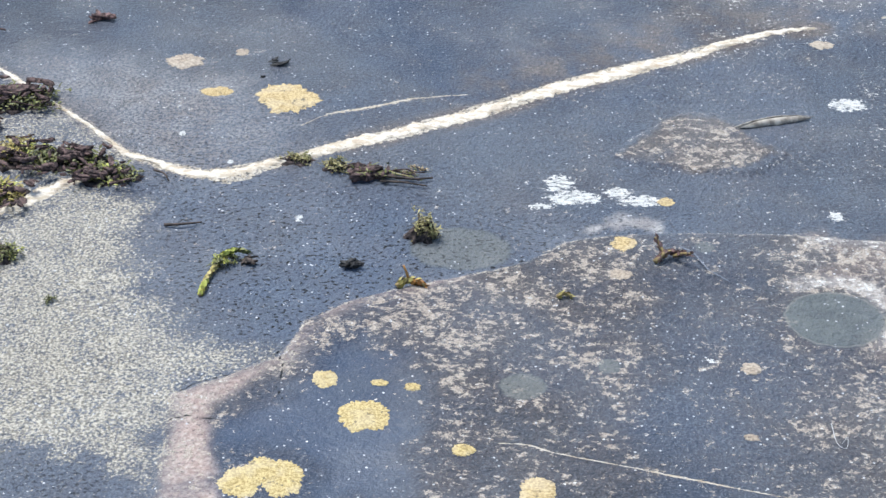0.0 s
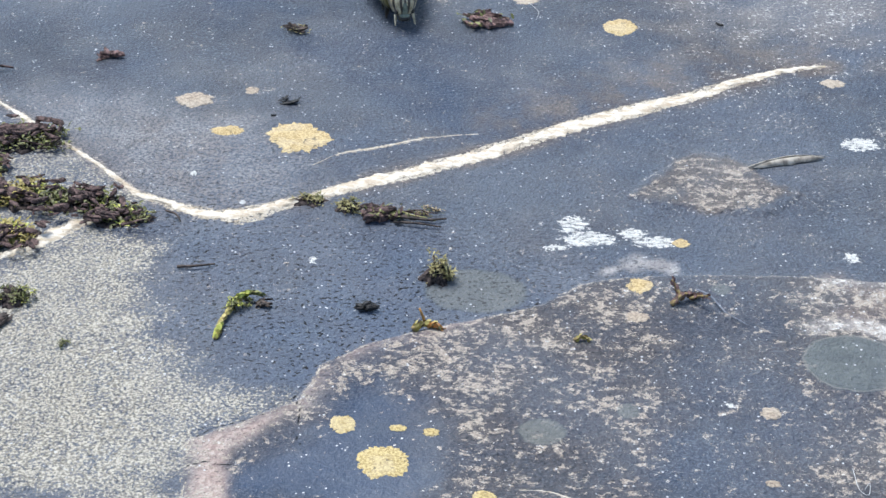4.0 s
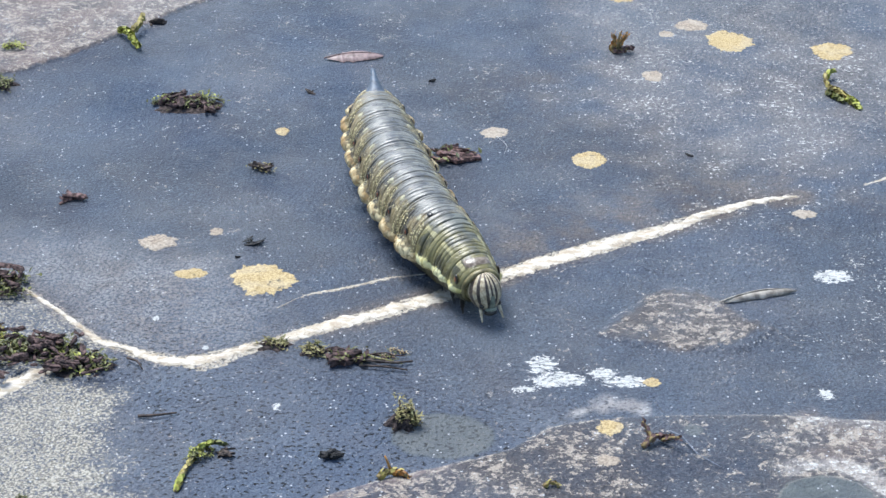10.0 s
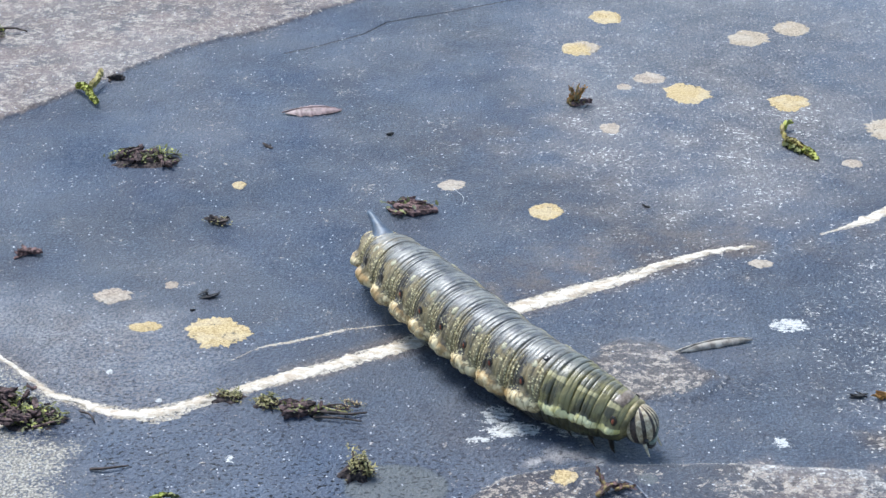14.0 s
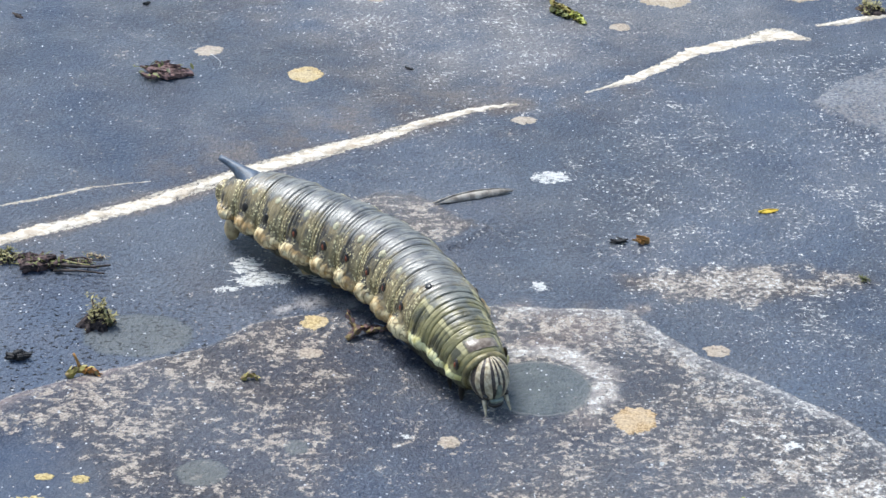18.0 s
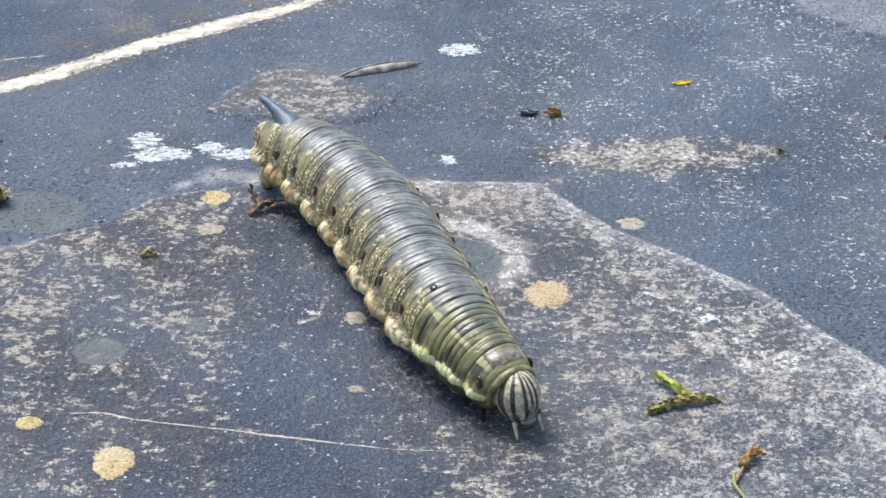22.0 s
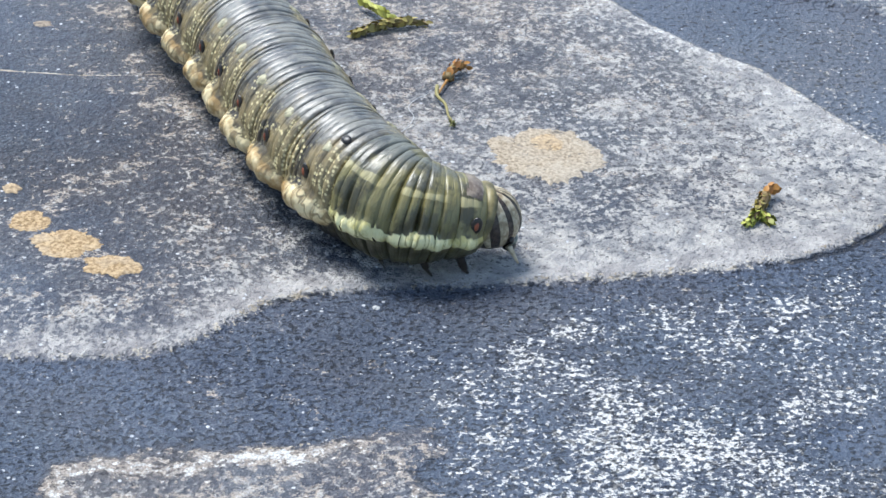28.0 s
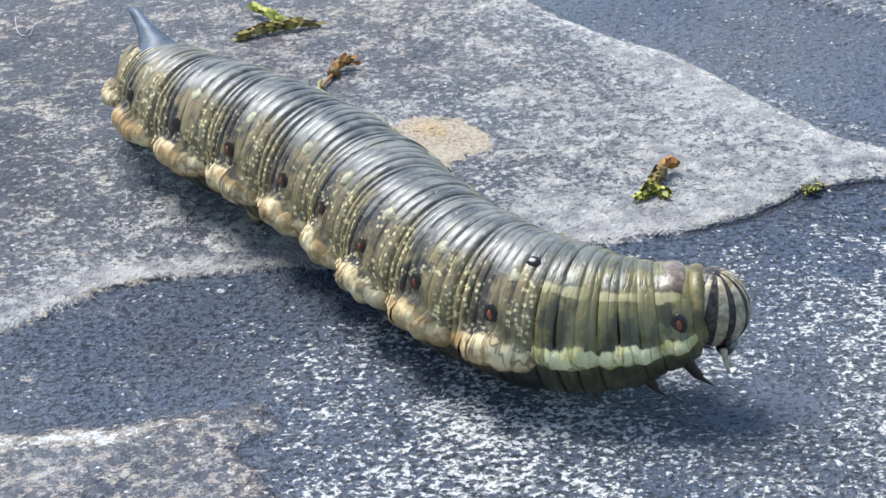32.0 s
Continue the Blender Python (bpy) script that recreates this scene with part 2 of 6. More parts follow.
    height = n.math("MULTIPLY", blend((lump, 1.25), (fine, 0.8), (grain, 0.4), (crumb, 0.5), (pits, -1.0)), calm)
    rough = n.math("ADD", n.math("MULTIPLY", blend((mid, 0.5), (fine, 0.5)), 0.5), 0.22)
    n.plug(n.bsdf.inputs["Specular IOR Level"], n.math("ADD", n.math("MULTIPLY", n.step(n.noise(26, 3), 0.35, 0.65), 0.35), 0.20))
    return n.done(col, height, 0.72, 0.0009, rough)


def lichen_material(name, dark, light, crumb=1900):
    n = Nodes(name, 0.9, 0.2)
    v = n.varied()
    g = n.noise(crumb, 4, 0.7, v)
    c = n.cells(crumb * 1.2, vector=v)
    col = n.mix(n.step(n.math("ADD", g, n.math("MULTIPLY", c, -0.12)), 0.30, 0.56), dark, light)
    faded = n.step(n.noise(190, 4, 0.6, v), 0.46, 0.62)
    col = n.mix(n.math("MULTIPLY", faded, 0.32), col, tuple(0.35 * q + 0.65 * m for q, m in zip(light, (0.46, 0.43, 0.37))))
    col = n.mix(n.math("MULTIPLY", n.step(n.noise(520, 5, 0.7, v), 0.60, 0.67), 0.75), col, (0.07, 0.07, 0.07))
    return n.done(col, n.math("ADD", g, n.math("MULTIPLY", c, -0.15)), 0.6, 0.0004)


def plain_material(name, dark, light, scale=700, rough=0.7, spec=0.4, bump=0.5):
    n = Nodes(name, rough, spec)
    g = n.noise(scale, 4, 0.6, n.varied())
    return n.done(n.mix(n.step(g, 0.36, 0.64), dark, light), g, bump, 0.0004)


def leaf_material(name, dark, light):
    n = Nodes(name, 0.55, 0.4)
    col = n.mix(n.island(), dark, light)
    return n.done(col)


def quartz_material():
    n = Nodes("quartz", 0.62, 0.45)
    streak = n.noise(1, 5, 0.68, n.stretched(330, 700, 500, -27))
    fine, stain = n.noise(1900, 4, 0.65), n.noise(150, 4, 0.65)
    col = n.mix(n.step(streak, 0.38, 0.60), (0.40, 0.335, 0.245), (0.62, 0.565, 0.475))
    col = n.mix(n.math("MULTIPLY", n.step(stain, 0.50, 0.66), 0.55), col, (0.33, 0.245, 0.155))
    col = n.mix(n.math("MULTIPLY", n.step(fine, 0.57, 0.66), 0.6), col, (0.17, 0.14, 0.11))
    return n.done(col, n.math("ADD", streak, n.math("MULTIPLY", fine, 0.7)), 0.6, 0.0004)


STONE = stone_material()
QUARTZ = quartz_material()
LICHEN_YELLOW = lichen_material("yellow_lichen", (0.275, 0.20, 0.098), (0.54, 0.425, 0.228), 2300)
LICHEN_LEMON = lichen_material("lemon_lichen", (0.275, 0.205, 0.088), (0.545, 0.440, 0.215), 2300)
LICHEN_TAN = lichen_material("tan_lichen", (0.23, 0.185, 0.130), (0.43, 0.365, 0.275), 2300)
LICHEN_OCHRE = lichen_material("ochre_lichen", (0.23, 0.155, 0.082), (0.50, 0.370, 0.215), 2300)
LICHEN_PALE = lichen_material("pale_lichen", (0.23, 0.185, 0.145), (0.42, 0.36, 0.285))
LICHEN_WHITE = lichen_material("white_lichen", (0.36, 0.37, 0.37), (0.60, 0.61, 0.60))
MOSS = leaf_material("moss_leaf", (0.018, 0.020, 0.008), (0.17, 0.18, 0.046))
MOSS_BRIGHT = leaf_material("bright_moss_leaf", (0.16, 0.17, 0.024), (0.45, 0.46, 0.095))
MOSS_OLIVE = leaf_material("olive_moss_leaf", (0.12, 0.095, 0.022), (0.40, 0.33, 0.095))
MOSS_DRY = leaf_material("dry_moss_leaf", (0.12, 0.10, 0.035), (0.36, 0.32, 0.13))
STRAW = plain_material("straw_stem", (0.13, 0.085, 0.035), (0.30, 0.22, 0.09), 700)
ORANGE_HUSK = leaf_material("orange_husk", (0.17, 0.065, 0.012), (0.45, 0.21, 0.045))
HUSK = leaf_material("brown_husk", (0.20, 0.09, 0.025), (0.42, 0.22, 0.06))
TWIG = plain_material("dark_twig", (0.020, 0.014, 0.011), (0.085, 0.060, 0.048), 900)
BARK = plain_material("reddish_bark", (0.022, 0.014, 0.013), (0.135, 0.085, 0.076), 900, 0.8, 0.3, 0.9)
RED_BARK = plain_material("red_brown_bark", (0.045, 0.024, 0.021), (0.235, 0.140, 0.125), 800, 0.75, 0.35, 1.0)
BLACK_CRUMB = plain_material("black_crumb", (0.006, 0.006, 0.007), (0.030, 0.028, 0.027), 1200)
DEAD_LEAF = plain_material("dead_leaf", (0.13, 0.108, 0.085), (0.42, 0.375, 0.31), 420, 0.45, 0.5)
PURPLE_LEAF = plain_material("purple_brown_leaf", (0.10, 0.060, 0.055), (0.26, 0.175, 0.165), 500, 0.5, 0.5)
YELLOW_LEAF = plain_material("yellow_leaf", (0.45, 0.28, 0.02), (0.75, 0.52, 0.05), 600, 0.5)
BLUE_FIBRE = plain_material("blue_grey_fibre", (0.085, 0.095, 0.12), (0.20, 0.22, 0.26), 900, 0.5)
THREAD = plain_material("pale_thread", (0.35, 0.35, 0.35), (0.55, 0.55, 0.54), 900, 0.5)
HUMUS = plain_material("dark_humus", (0.010, 0.008, 0.008), (0.085, 0.064, 0.058), 1300, 0.85, 0.2, 1.0)
GRIT = leaf_material("white_grit", (0.30, 0.30, 0.30), (0.70, 0.70, 0.68))


# ---- the stone: one sheet, fine where the camera looks, coarse out to the horizon ----
def inside(poly, X, Y):
    """A signed distance in mm to a closed outline, positive inside."""
    return _signed(np.array(poly, float), X, Y)


def _signed(p, X, Y):
    d, ins = np.full(X.shape, 1e9), np.zeros(X.shape, bool)
    for (x0, y0), (x1, y1) in zip(p, np.roll(p, -1, 0)):
        dx, dy = x1 - x0, y1 - y0
        u = np.clip(((X - x0) * dx + (Y - y0) * dy) / (dx * dx + dy * dy + 1e-9), 0, 1)
        d = np.minimum(d, np.hypot(X - x0 - u * dx, Y - y0 - u * dy))
        cross = (y0 > Y) != (y1 > Y)
        ins ^= cross & (X < (x1 - x0) * (Y - y0) / (y1 - y0 + 1e-12) + x0)
    return np.where(ins, d, -d)


def ramp(d, lo, hi):
    u = np.clip((d - lo) / (hi - lo), 0, 1)
    return u * u * (3 - 2 * u)


def wobble(X, Y, size, seed):
    """Smooth noise in -1..1 from a few turned waves."""
    r = np.random.RandomState(seed)
    out = np.zeros(X.shape)
    for k in range(9):
        a, f, ph = r.uniform(0, 6.28), 6.28 / size * r.uniform(0.5, 2.2), r.uniform(0, 6.28)
        out += np.sin(f * (X * math.cos(a) + Y * math.sin(a)) + ph + 1.5 * np.sin(f * 0.7 * (Y * math.cos(a) - X * math.sin(a)) + ph * 2)) / (1 + k * 0.15)
    return out / 4.0


# outlines of the weathered zones, in mm
SAND = [(-121.0, -52.2), (-87.5, -46.7), (-76.7, -37.6), (-69.2, -32.5), (-62.7, -33.3), (-54.8, -37.1), (-55.7, -50.7), (-51.4, -68.6), (-43.9, -78.6), (-34.8, -84.1), (-27.1, -86.6), (-33.3, -90.4), (-43.6, -96.0), (-43.8, -109.3), (-44.2, -123.4), (-42.3, -150.3), (-101.8, -151.5)]
SAND_LEFT = [(-134.7, 19.3), (-98.1, 9.0), (-79.4, -2.2), (-65.5, -16.1), (-57.1, -24.3), (-70.1, -30.3), (-82.8, -42.0), (-118.6, -45.9)]
DUST = [(-79.4, -2.2), (-57.1, -24.3), (-45.3, -26.6), (-32.9, -22.0), (-30.3, -9.5), (-48.1, 8.2), (-70.5, 15.0), (-85.4, 14.9)]
PINK = [(-43.9, -125.7), (-43.8, -109.3), (-44.1, -97.6), (-40.3, -94.1), (-33.3, -90.4), (-27.1, -86.6), (-25.5, -81.5), (-26.5, -87.9), (-31.9, -95.8), (-36.5, -100.4), (-36.2, -112.0), (-32.7, -125.5)]
SLAB = [(-43.9, -125.7), (-44.5, -97.6), (-33.3, -90.4), (-27.1, -86.6), (-24.0, -76.5), (-16.6, -70.4), (-7.0, -65.9), (5.8, -61.1), (13.8, -57.4), (21.1, -50.8), (29.3, -48.3), (46.8, -47.4), (64.1, -47.5), (84.9, -50.3), (87.8, -55.2), (94.2, -65.7), (105.5, -77.0), (114.5, -87.6), (118.4, -95.8), (125.0, -107.0), (130.0, -118.5), (135.5, -126.5), (140.8, -133.3), (144.3, -141.3), (147.5, -149.5), (152.3, -158.8), (156.5, -162.5), (163.6, -166.7), (156.0, -169.6), (148.1, -170.0), (144.1, -170.4), (140.3, -172.8), (135.3, -175.2), (128.5, -176.6), (121.0, -177.2), (114.6, -177.1), (107.3, -177.1), (97.8, -176.3), (88.2, -175.3), (80.0, -174.6), (73.5, -174.5), (68.6, -175.4), (65.2, -177.1), (61.5, -179.5), (58.0, -181.3), (53.0, -182.4), (46.2, -182.4), (40.5, -181.0), (34.8, -180.2), (12.5, -177.0)]
RIM_FAR = [(68.1, -47.9), (84.9, -50.3), (87.8, -55.2), (94.2, -65.7), (105.5, -77.0), (114.5, -87.6), (118.4, -95.8), (125.0, -107.0), (130.0, -118.5), (135.5, -126.5), (140.8, -133.3), (144.3, -141.3), (147.5, -149.5), (152.3, -158.8), (156.5, -162.5), (163.6, -166.7)]
RIM_NEAR = [(12.5, -177.0), (34.8, -180.2), (40.5, -181.0), (46.2, -182.4), (53.0, -182.4), (58.0, -181.3), (61.5, -179.5), (65.2, -177.1), (68.6, -175.4), (73.5, -174.5), (80.0, -174.6), (88.2, -175.3), (97.8, -176.3), (107.3, -177.1), (114.6, -177.1), (121.0, -177.2), (128.5, -176.6), (135.3, -175.2)]
LEAF_PATCH = [(31.9, -19.9), (36.2, -12.7), (45.7, -3.1), (52.3, -3.1), (56.9, -10.6), (65.4, -18.9), (58.0, -26.9), (48.8, -25.4), (38.5, -24.0)]
GREY_PATCH = [(65.7, -47.7), (86.6, -50.2), (81.0, -60.0), (71.2, -62.0), (77.3, -70.4), (76.7, -78.8), (72.4, -83.3), (68.2, -81.4), (75.8, -73.7), (73.3, -66.6), (65.3, -64.2)]
TOP_TAN = [(-164.4, 62.9), (-131.0, 79.4), (-95.7, 98.6), (-80.4, 112.9), (-72.1, 122.9), (-60.8, 135.0), (-47.6, 147.5), (-35.0, 155.6), (-23.6, 164.3), (-2.9, 182.1), (29.3, 221.2), (39.4, 459.7), (-330.8, 467.9)]
FAR_PALE = [(23.2, 146.1), (37.8, 104.1), (31.1, 79.3), (47.3, 59.0), (70.0, 42.4), (105.5, 57.9), (136.4, 65.7), (172.5, 209.1), (90.4, 193.0), (42.1, 169.0)]
FAR_STONE = [(138.9, 32.0), (140.6, 27.6), (143.7, 22.3), (147.5, 16.5), (152.0, 10.5), (158.0, 2.0), (181.4, -10.9), (209.2, 61.8), (164.7, 52.0), (148.0, 43.0)]
SIDE_STONE = [(133.5, -100.1), (142.6, -93.6), (151.6, -86.7), (176.9, -80.9), (212.8, -75.9), (178.8, -139.1), (160.2, -117.9), (153.6, -113.2), (144.9, -108.6)]
SPECK_NEAR = [(80.9, -186.0), (103.5, -180.8), (128.5, -180.0), (160.2, -176.3), (176.1, -176.1), (145.8, -244.8), (78.5, -234.0), (76.2, -218.7), (78.6, -204.0)]
SPECK_SPARSE = [(119.9, -206.5), (139.3, -203.8), (152.7, -204.0), (135.7, -244.7), (113.1, -241.0), (112.4, -226.0)]
# a darker strip near the path's end, where the white flakes are thinned
SPECK_THINNED = [(99.0, -189.7), (105.1, -188.1), (114.3, -193.7), (121.4, -199.4), (116.7, -202.2), (106.4, -198.5), (101.0, -194.7)]
RIM_LEFT = [(-44.5, -97.6), (-39.5, -93.2), (-33.3, -90.4), (-27.1, -86.6), (-24.0, -76.5), (-16.6, -70.4), (-7.0, -65.9), (0.9, -62.5)]
DARK_TRACK = [(32.6, -42.4), (58.7, -46.0), (63.3, -92.5), (62.8, -119.9), (51.7, -130.3), (27.7, -120.9)]
DARK_BARE = [(30.5, -89.2), (60.6, -104.8), (63.5, -130.8), (62.0, -142.9), (50.2, -146.9), (38.9, -143.2), (21.9, -145.6)]
RIDGE_TAN = [(42.1, -198.7), (57.1, -199.1), (66.2, -200.6), (72.4, -199.4), (81.4, -199.1), (81.8, -203.7), (77.8, -206.6), (81.6, -216.1), (81.2, -231.6), (38.8, -222.3)]
SPECK_FAR = [(75.8, 10.6), (103.2, 38.1), (163.5, 52.0), (194.3, 56.4), (142.5, -88.7), (120.8, -90.3), (104.8, -75.9), (91.6, -49.6), (79.8, -32.8)]
SMOOTH_BLUE = [(-36.8, -110.6), (-35.0, -101.8), (-29.0, -97.2), (-21.4, -87.8), (-14.2, -81.2), (-4.6, -85.8), (-2.1, -96.6), (-4.1, -109.9), (-5.5, -122.6), (-19.1, -125.2), (-22.3, -115.9), (-30.5, -111.9)]
CREAM_BLOT = [(24.8, -46.9), (28.6, -42.0), (32.9, -40.0), (38.0, -41.8), (38.1, -46.0), (31.4, -46.7)]
SAND_GAP = [(-84.4, -110.8), (-64.4, -109.7), (-56.1, -111.7), (-47.3, -117.8), (-44.2, -125.7), (-65.3, -143.9), (-80.2, -144.0)]
BROWN_BANK = [(1.6, 1.8), (11.2, 20.5), (27.8, 25.5), (45.7, 40.9), (77.9, 46.4), (78.7, 36.0), (48.8, 24.5), (22.2, 8.8)]
WHITE_FAR = [(103.2, 37.0), (118.7, 53.3), (143.2, 61.1), (172.7, 64.7), (155.6, -7.1), (131.8, 7.3), (136.0, 32.8), (123.0, 44.5)]
FLAKY_FAR = [(19.2, 91.5), (48.9, 110.7), (77.5, 124.1), (109.7, 108.4), (106.6, 68.8), (98.2, 42.8), (89.0, 37.7), (67.3, 36.0), (50.9, 36.7), (47.7, 56.4), (28.8, 72.1)]
FLAKY_SLAB = [(86.0, -83.5), (97.4, -78.5), (110.2, -87.5), (128.0, -118.0), (140.0, -140.0), (112.0, -150.0), (86.0, -130.0), (82.0, -106.0)]
FLAKY_RIM = [(92.5, -82.3), (103.9, -79.9), (111.9, -90.4), (121.0, -103.5), (115.8, -120.3), (109.5, -117.0), (101.9, -104.9), (89.8, -94.9)]
# open cracks
CRACKS = [
    [(-28.1, -85.1), (-26.6, -90.2), (-27.3, -95.7), (-26.1, -99.0)],
    [(-44.0, -104.7), (-41.1, -103.4), (-37.9, -104.1), (-35.2, -103.6)],
    [(-43.2, -96.6), (-40.4, -93.8), (-35.9, -91.9), (-31.9, -90.4)],
    [(128.5, -177.0), (135.3, -175.6), (140.5, -173.1), (144.1, -170.7), (148.1, -170.3), (155.8, -170.0), (165.0, -167.0)],
    [(-25.7, 141.5), (-17.2, 146.2), (-5.7, 154.2), (0.1, 161.9), (10.6, 166.4), (21.2, 171.4), (40.0, 180.0)],
]
CREAM_SPECK = [(85.0, -37.3), (94.6, -34.9), (106.8, -34.7), (118.0, -36.5), (130.0, -39.5), (133.0, -44.5), (119.3, -48.0), (111.0, -51.0), (94.7, -48.8), (85.7, -44.3)]

VEIN = [(-98.5, 17.7, 1.16), (-89.0, 8.6, 1.33), (-79.6, -1.1, 1.28), (-73.0, -8.1, 1.23), (-66.8, -15.2, 1.59), (-61.8, -20.9, 2.33), (-54.9, -25.0, 3.43), (-47.3, -28.3, 4.12), (-41.1, -27.7, 4.50), (-35.0, -25.0, 4.17), (-27.9, -21.6, 3.46), (-19.6, -16.9, 4.31), (-9.1, -11.7, 4.40), (1.7, -5.9, 4.92), (12.8, 0.9, 4.64), (24.3, 8.1, 5.22), (36.0, 14.3, 5.80), (47.9, 20.5, 4.13), (57.9, 27.1, 3.30), (67.9, 32.1, 2.89), (77.2, 34.1, 0.97)]
VEIN_SIDE = [(-102.9, -53.1, 2.77), (-93.9, -48.0, 2.47), (-88.3, -45.4, 2.49), (-82.6, -42.9, 2.87), (-77.3, -38.1, 4.02), (-71.9, -32.3, 4.12), (-68.1, -30.7, 1.51)]
VEIN_FAR = [(92.2, 39.2, 0.79), (102.2, 44.8, 2.43), (111.0, 52.2, 3.62), (120.2, 60.6, 3.75), (131.1, 64.1, 4.42), (140.0, 69.0, 6.63), (145.8, 65.6, 2.39)]
VEIN_FAR_END = [(150.1, 73.0, 1.27), (154.8, 73.8, 3.19), (162.0, 76.1, 3.23), (172.4, 80.3, 1.32)]
VEIN_FRINGE = [(-48.9, -27.2, 1.18), (-45.5, -28.7, 3.11), (-41.7, -29.8, 3.87), (-38.5, -29.7, 2.71), (-36.0, -27.6, 1.17)]
RIDGE_LINE = [(54.7, -199.6, 0.44), (60.9, -199.7, 0.53), (66.6, -200.2, 0.81), (72.0, -199.3, 0.55), (77.8, -198.6, 0.85), (81.6, -198.9, 0.47)]
HAIR_VEIN = [(-29.1, -9.9, 0.6), (-23.9, -5.1, 0.8), (-16.2, -2.4, 1.1), (-7.3, 1.3, 0.9), (3.9, 3.6, 0.6)]
HAIR_VEIN_LOW = [(8.5, -109.5, 0.50), (13.1, -109.7, 0.75), (17.0, -111.5, 0.62), (24.6, -113.8, 0.62), (32.3, -116.1, 0.73), (39.9, -118.2, 0.85), (47.4, -120.6, 0.72), (55.0, -122.3, 0.36), (62.6, -123.4, 0.24)]

# chalky white patches: x, y, width, depth, turn
WHITE_PATCHES = [
    (43.9, -86.7, 1.7, 1.6, 0),
    (103.3, -93.9, 3.9, 3.4, -9),
    (44.0, -86.9, 1.7, 1.5, -9),
    (20.8, -30.8, 7.8, 8.6, -0),
    (23.1, -35.6, 12.3, 6.5, -0),
    (16.9, -38.5, 5.1, 2.7, -0),
    (32.0, -33.7, 6.2, 5.0, -0),
    (35.4, -36.2, 11.2, 4.9, -0),
    (79.4, 1.3, 8.9, 6.3, -0),
    (-27.1, -43.7, 2.6, 2.9, -0),
    (71.5, -40.3, 3.6, 4.5, -0),
]
# thin grey-green films of lichen: x, y, width, depth, thickness
GREY_DISCS = [
    (2.3, -53.1, 19.7, 15.2, 0.32),
    (66.2, -74.5, 17.2, 16.7, 1.0),
    (12.6, -94.8, 8.5, 7.7, 0.33),
    (27.0, -89.1, 4.3, 4.7, 0.32),
    (45.9, -52.6, 3.9, 4.2, 0.3),
]
GX = np.concatenate([-np.geomspace(60000, 135, 14), np.arange(-130, 216, 0.6), np.geomspace(220, 60000, 14)])
GY = np.concatenate([-np.geomspace(60000, 265, 14), np.arange(-260, 186, 0.6), np.geomspace(190, 60000, 14)])


def stone_height(X, Y):
    """The relief of the stone in mm: long swells and thin flaked layers."""
    near = 1 - ramp(np.hypot(X - 40, Y + 40), 300, 600)
    w = wobble(X, Y, 7, 3) * 0.7 + wobble(X, Y, 2.5, 4) * 0.3
    h = 0.25 * wobble(X, Y, 60, 1) + 0.06 * wobble(X, Y, 9, 2)
    h += 0.55 * ramp(inside(SLAB, X, Y) + 0.5 * w, -0.5, 0.7)
    h += 0.5 * ramp(inside(LEAF_PATCH, X, Y) + w, -0.4, 0.8)
    h += 0.8 * ramp(inside(TOP_TAN, X, Y) + w, -0.6, 0.9)
    h += 0.6 * ramp(inside(SIDE_STONE, X, Y) + w, -0.5, 0.7)
    h += 0.5 * ramp(inside(FAR_STONE, X, Y) + w, -0.5, 0.7)
    h += 0.3 * ramp(inside(RIDGE_TAN, X, Y) + w, -0.4, 0.6)
    return h * near


def ground_z(x, y):
    """The stone's height in mm at one place."""
    return float(stone_height(np.array([[x]], float), np.array([[y]], float))[0, 0])


def band(line, X, Y):
    """Distance in mm to an open line."""
    d = np.full(X.shape, 1e9)
    p = np.array(line, float)
    for (x0, y0), (x1, y1) in zip(p, p[1:]):
        dx, dy = x1 - x0, y1 - y0
        u = np.clip(((X - x0) * dx + (Y - y0) * dy) / (dx * dx + dy * dy + 1e-9), 0, 1)
        d = np.minimum(d, np.hypot(X - x0 - u * dx, Y - y0 - u * dy))
    return d


def ramp_discs(X, Y):
    """Where a grey-green film lies, 0 to 1."""
    out = np.zeros(X.shape)
    for x, y, wide, deep, thick in GREY_DISCS:
        out = np.maximum(out, thick * ramp(1.0 - np.hypot((X - x) / (wide / 2), (Y - y) / (deep / 2)) + wobble(X, Y, 6, 8) * 0.05, -0.05, 0.13))
    return out


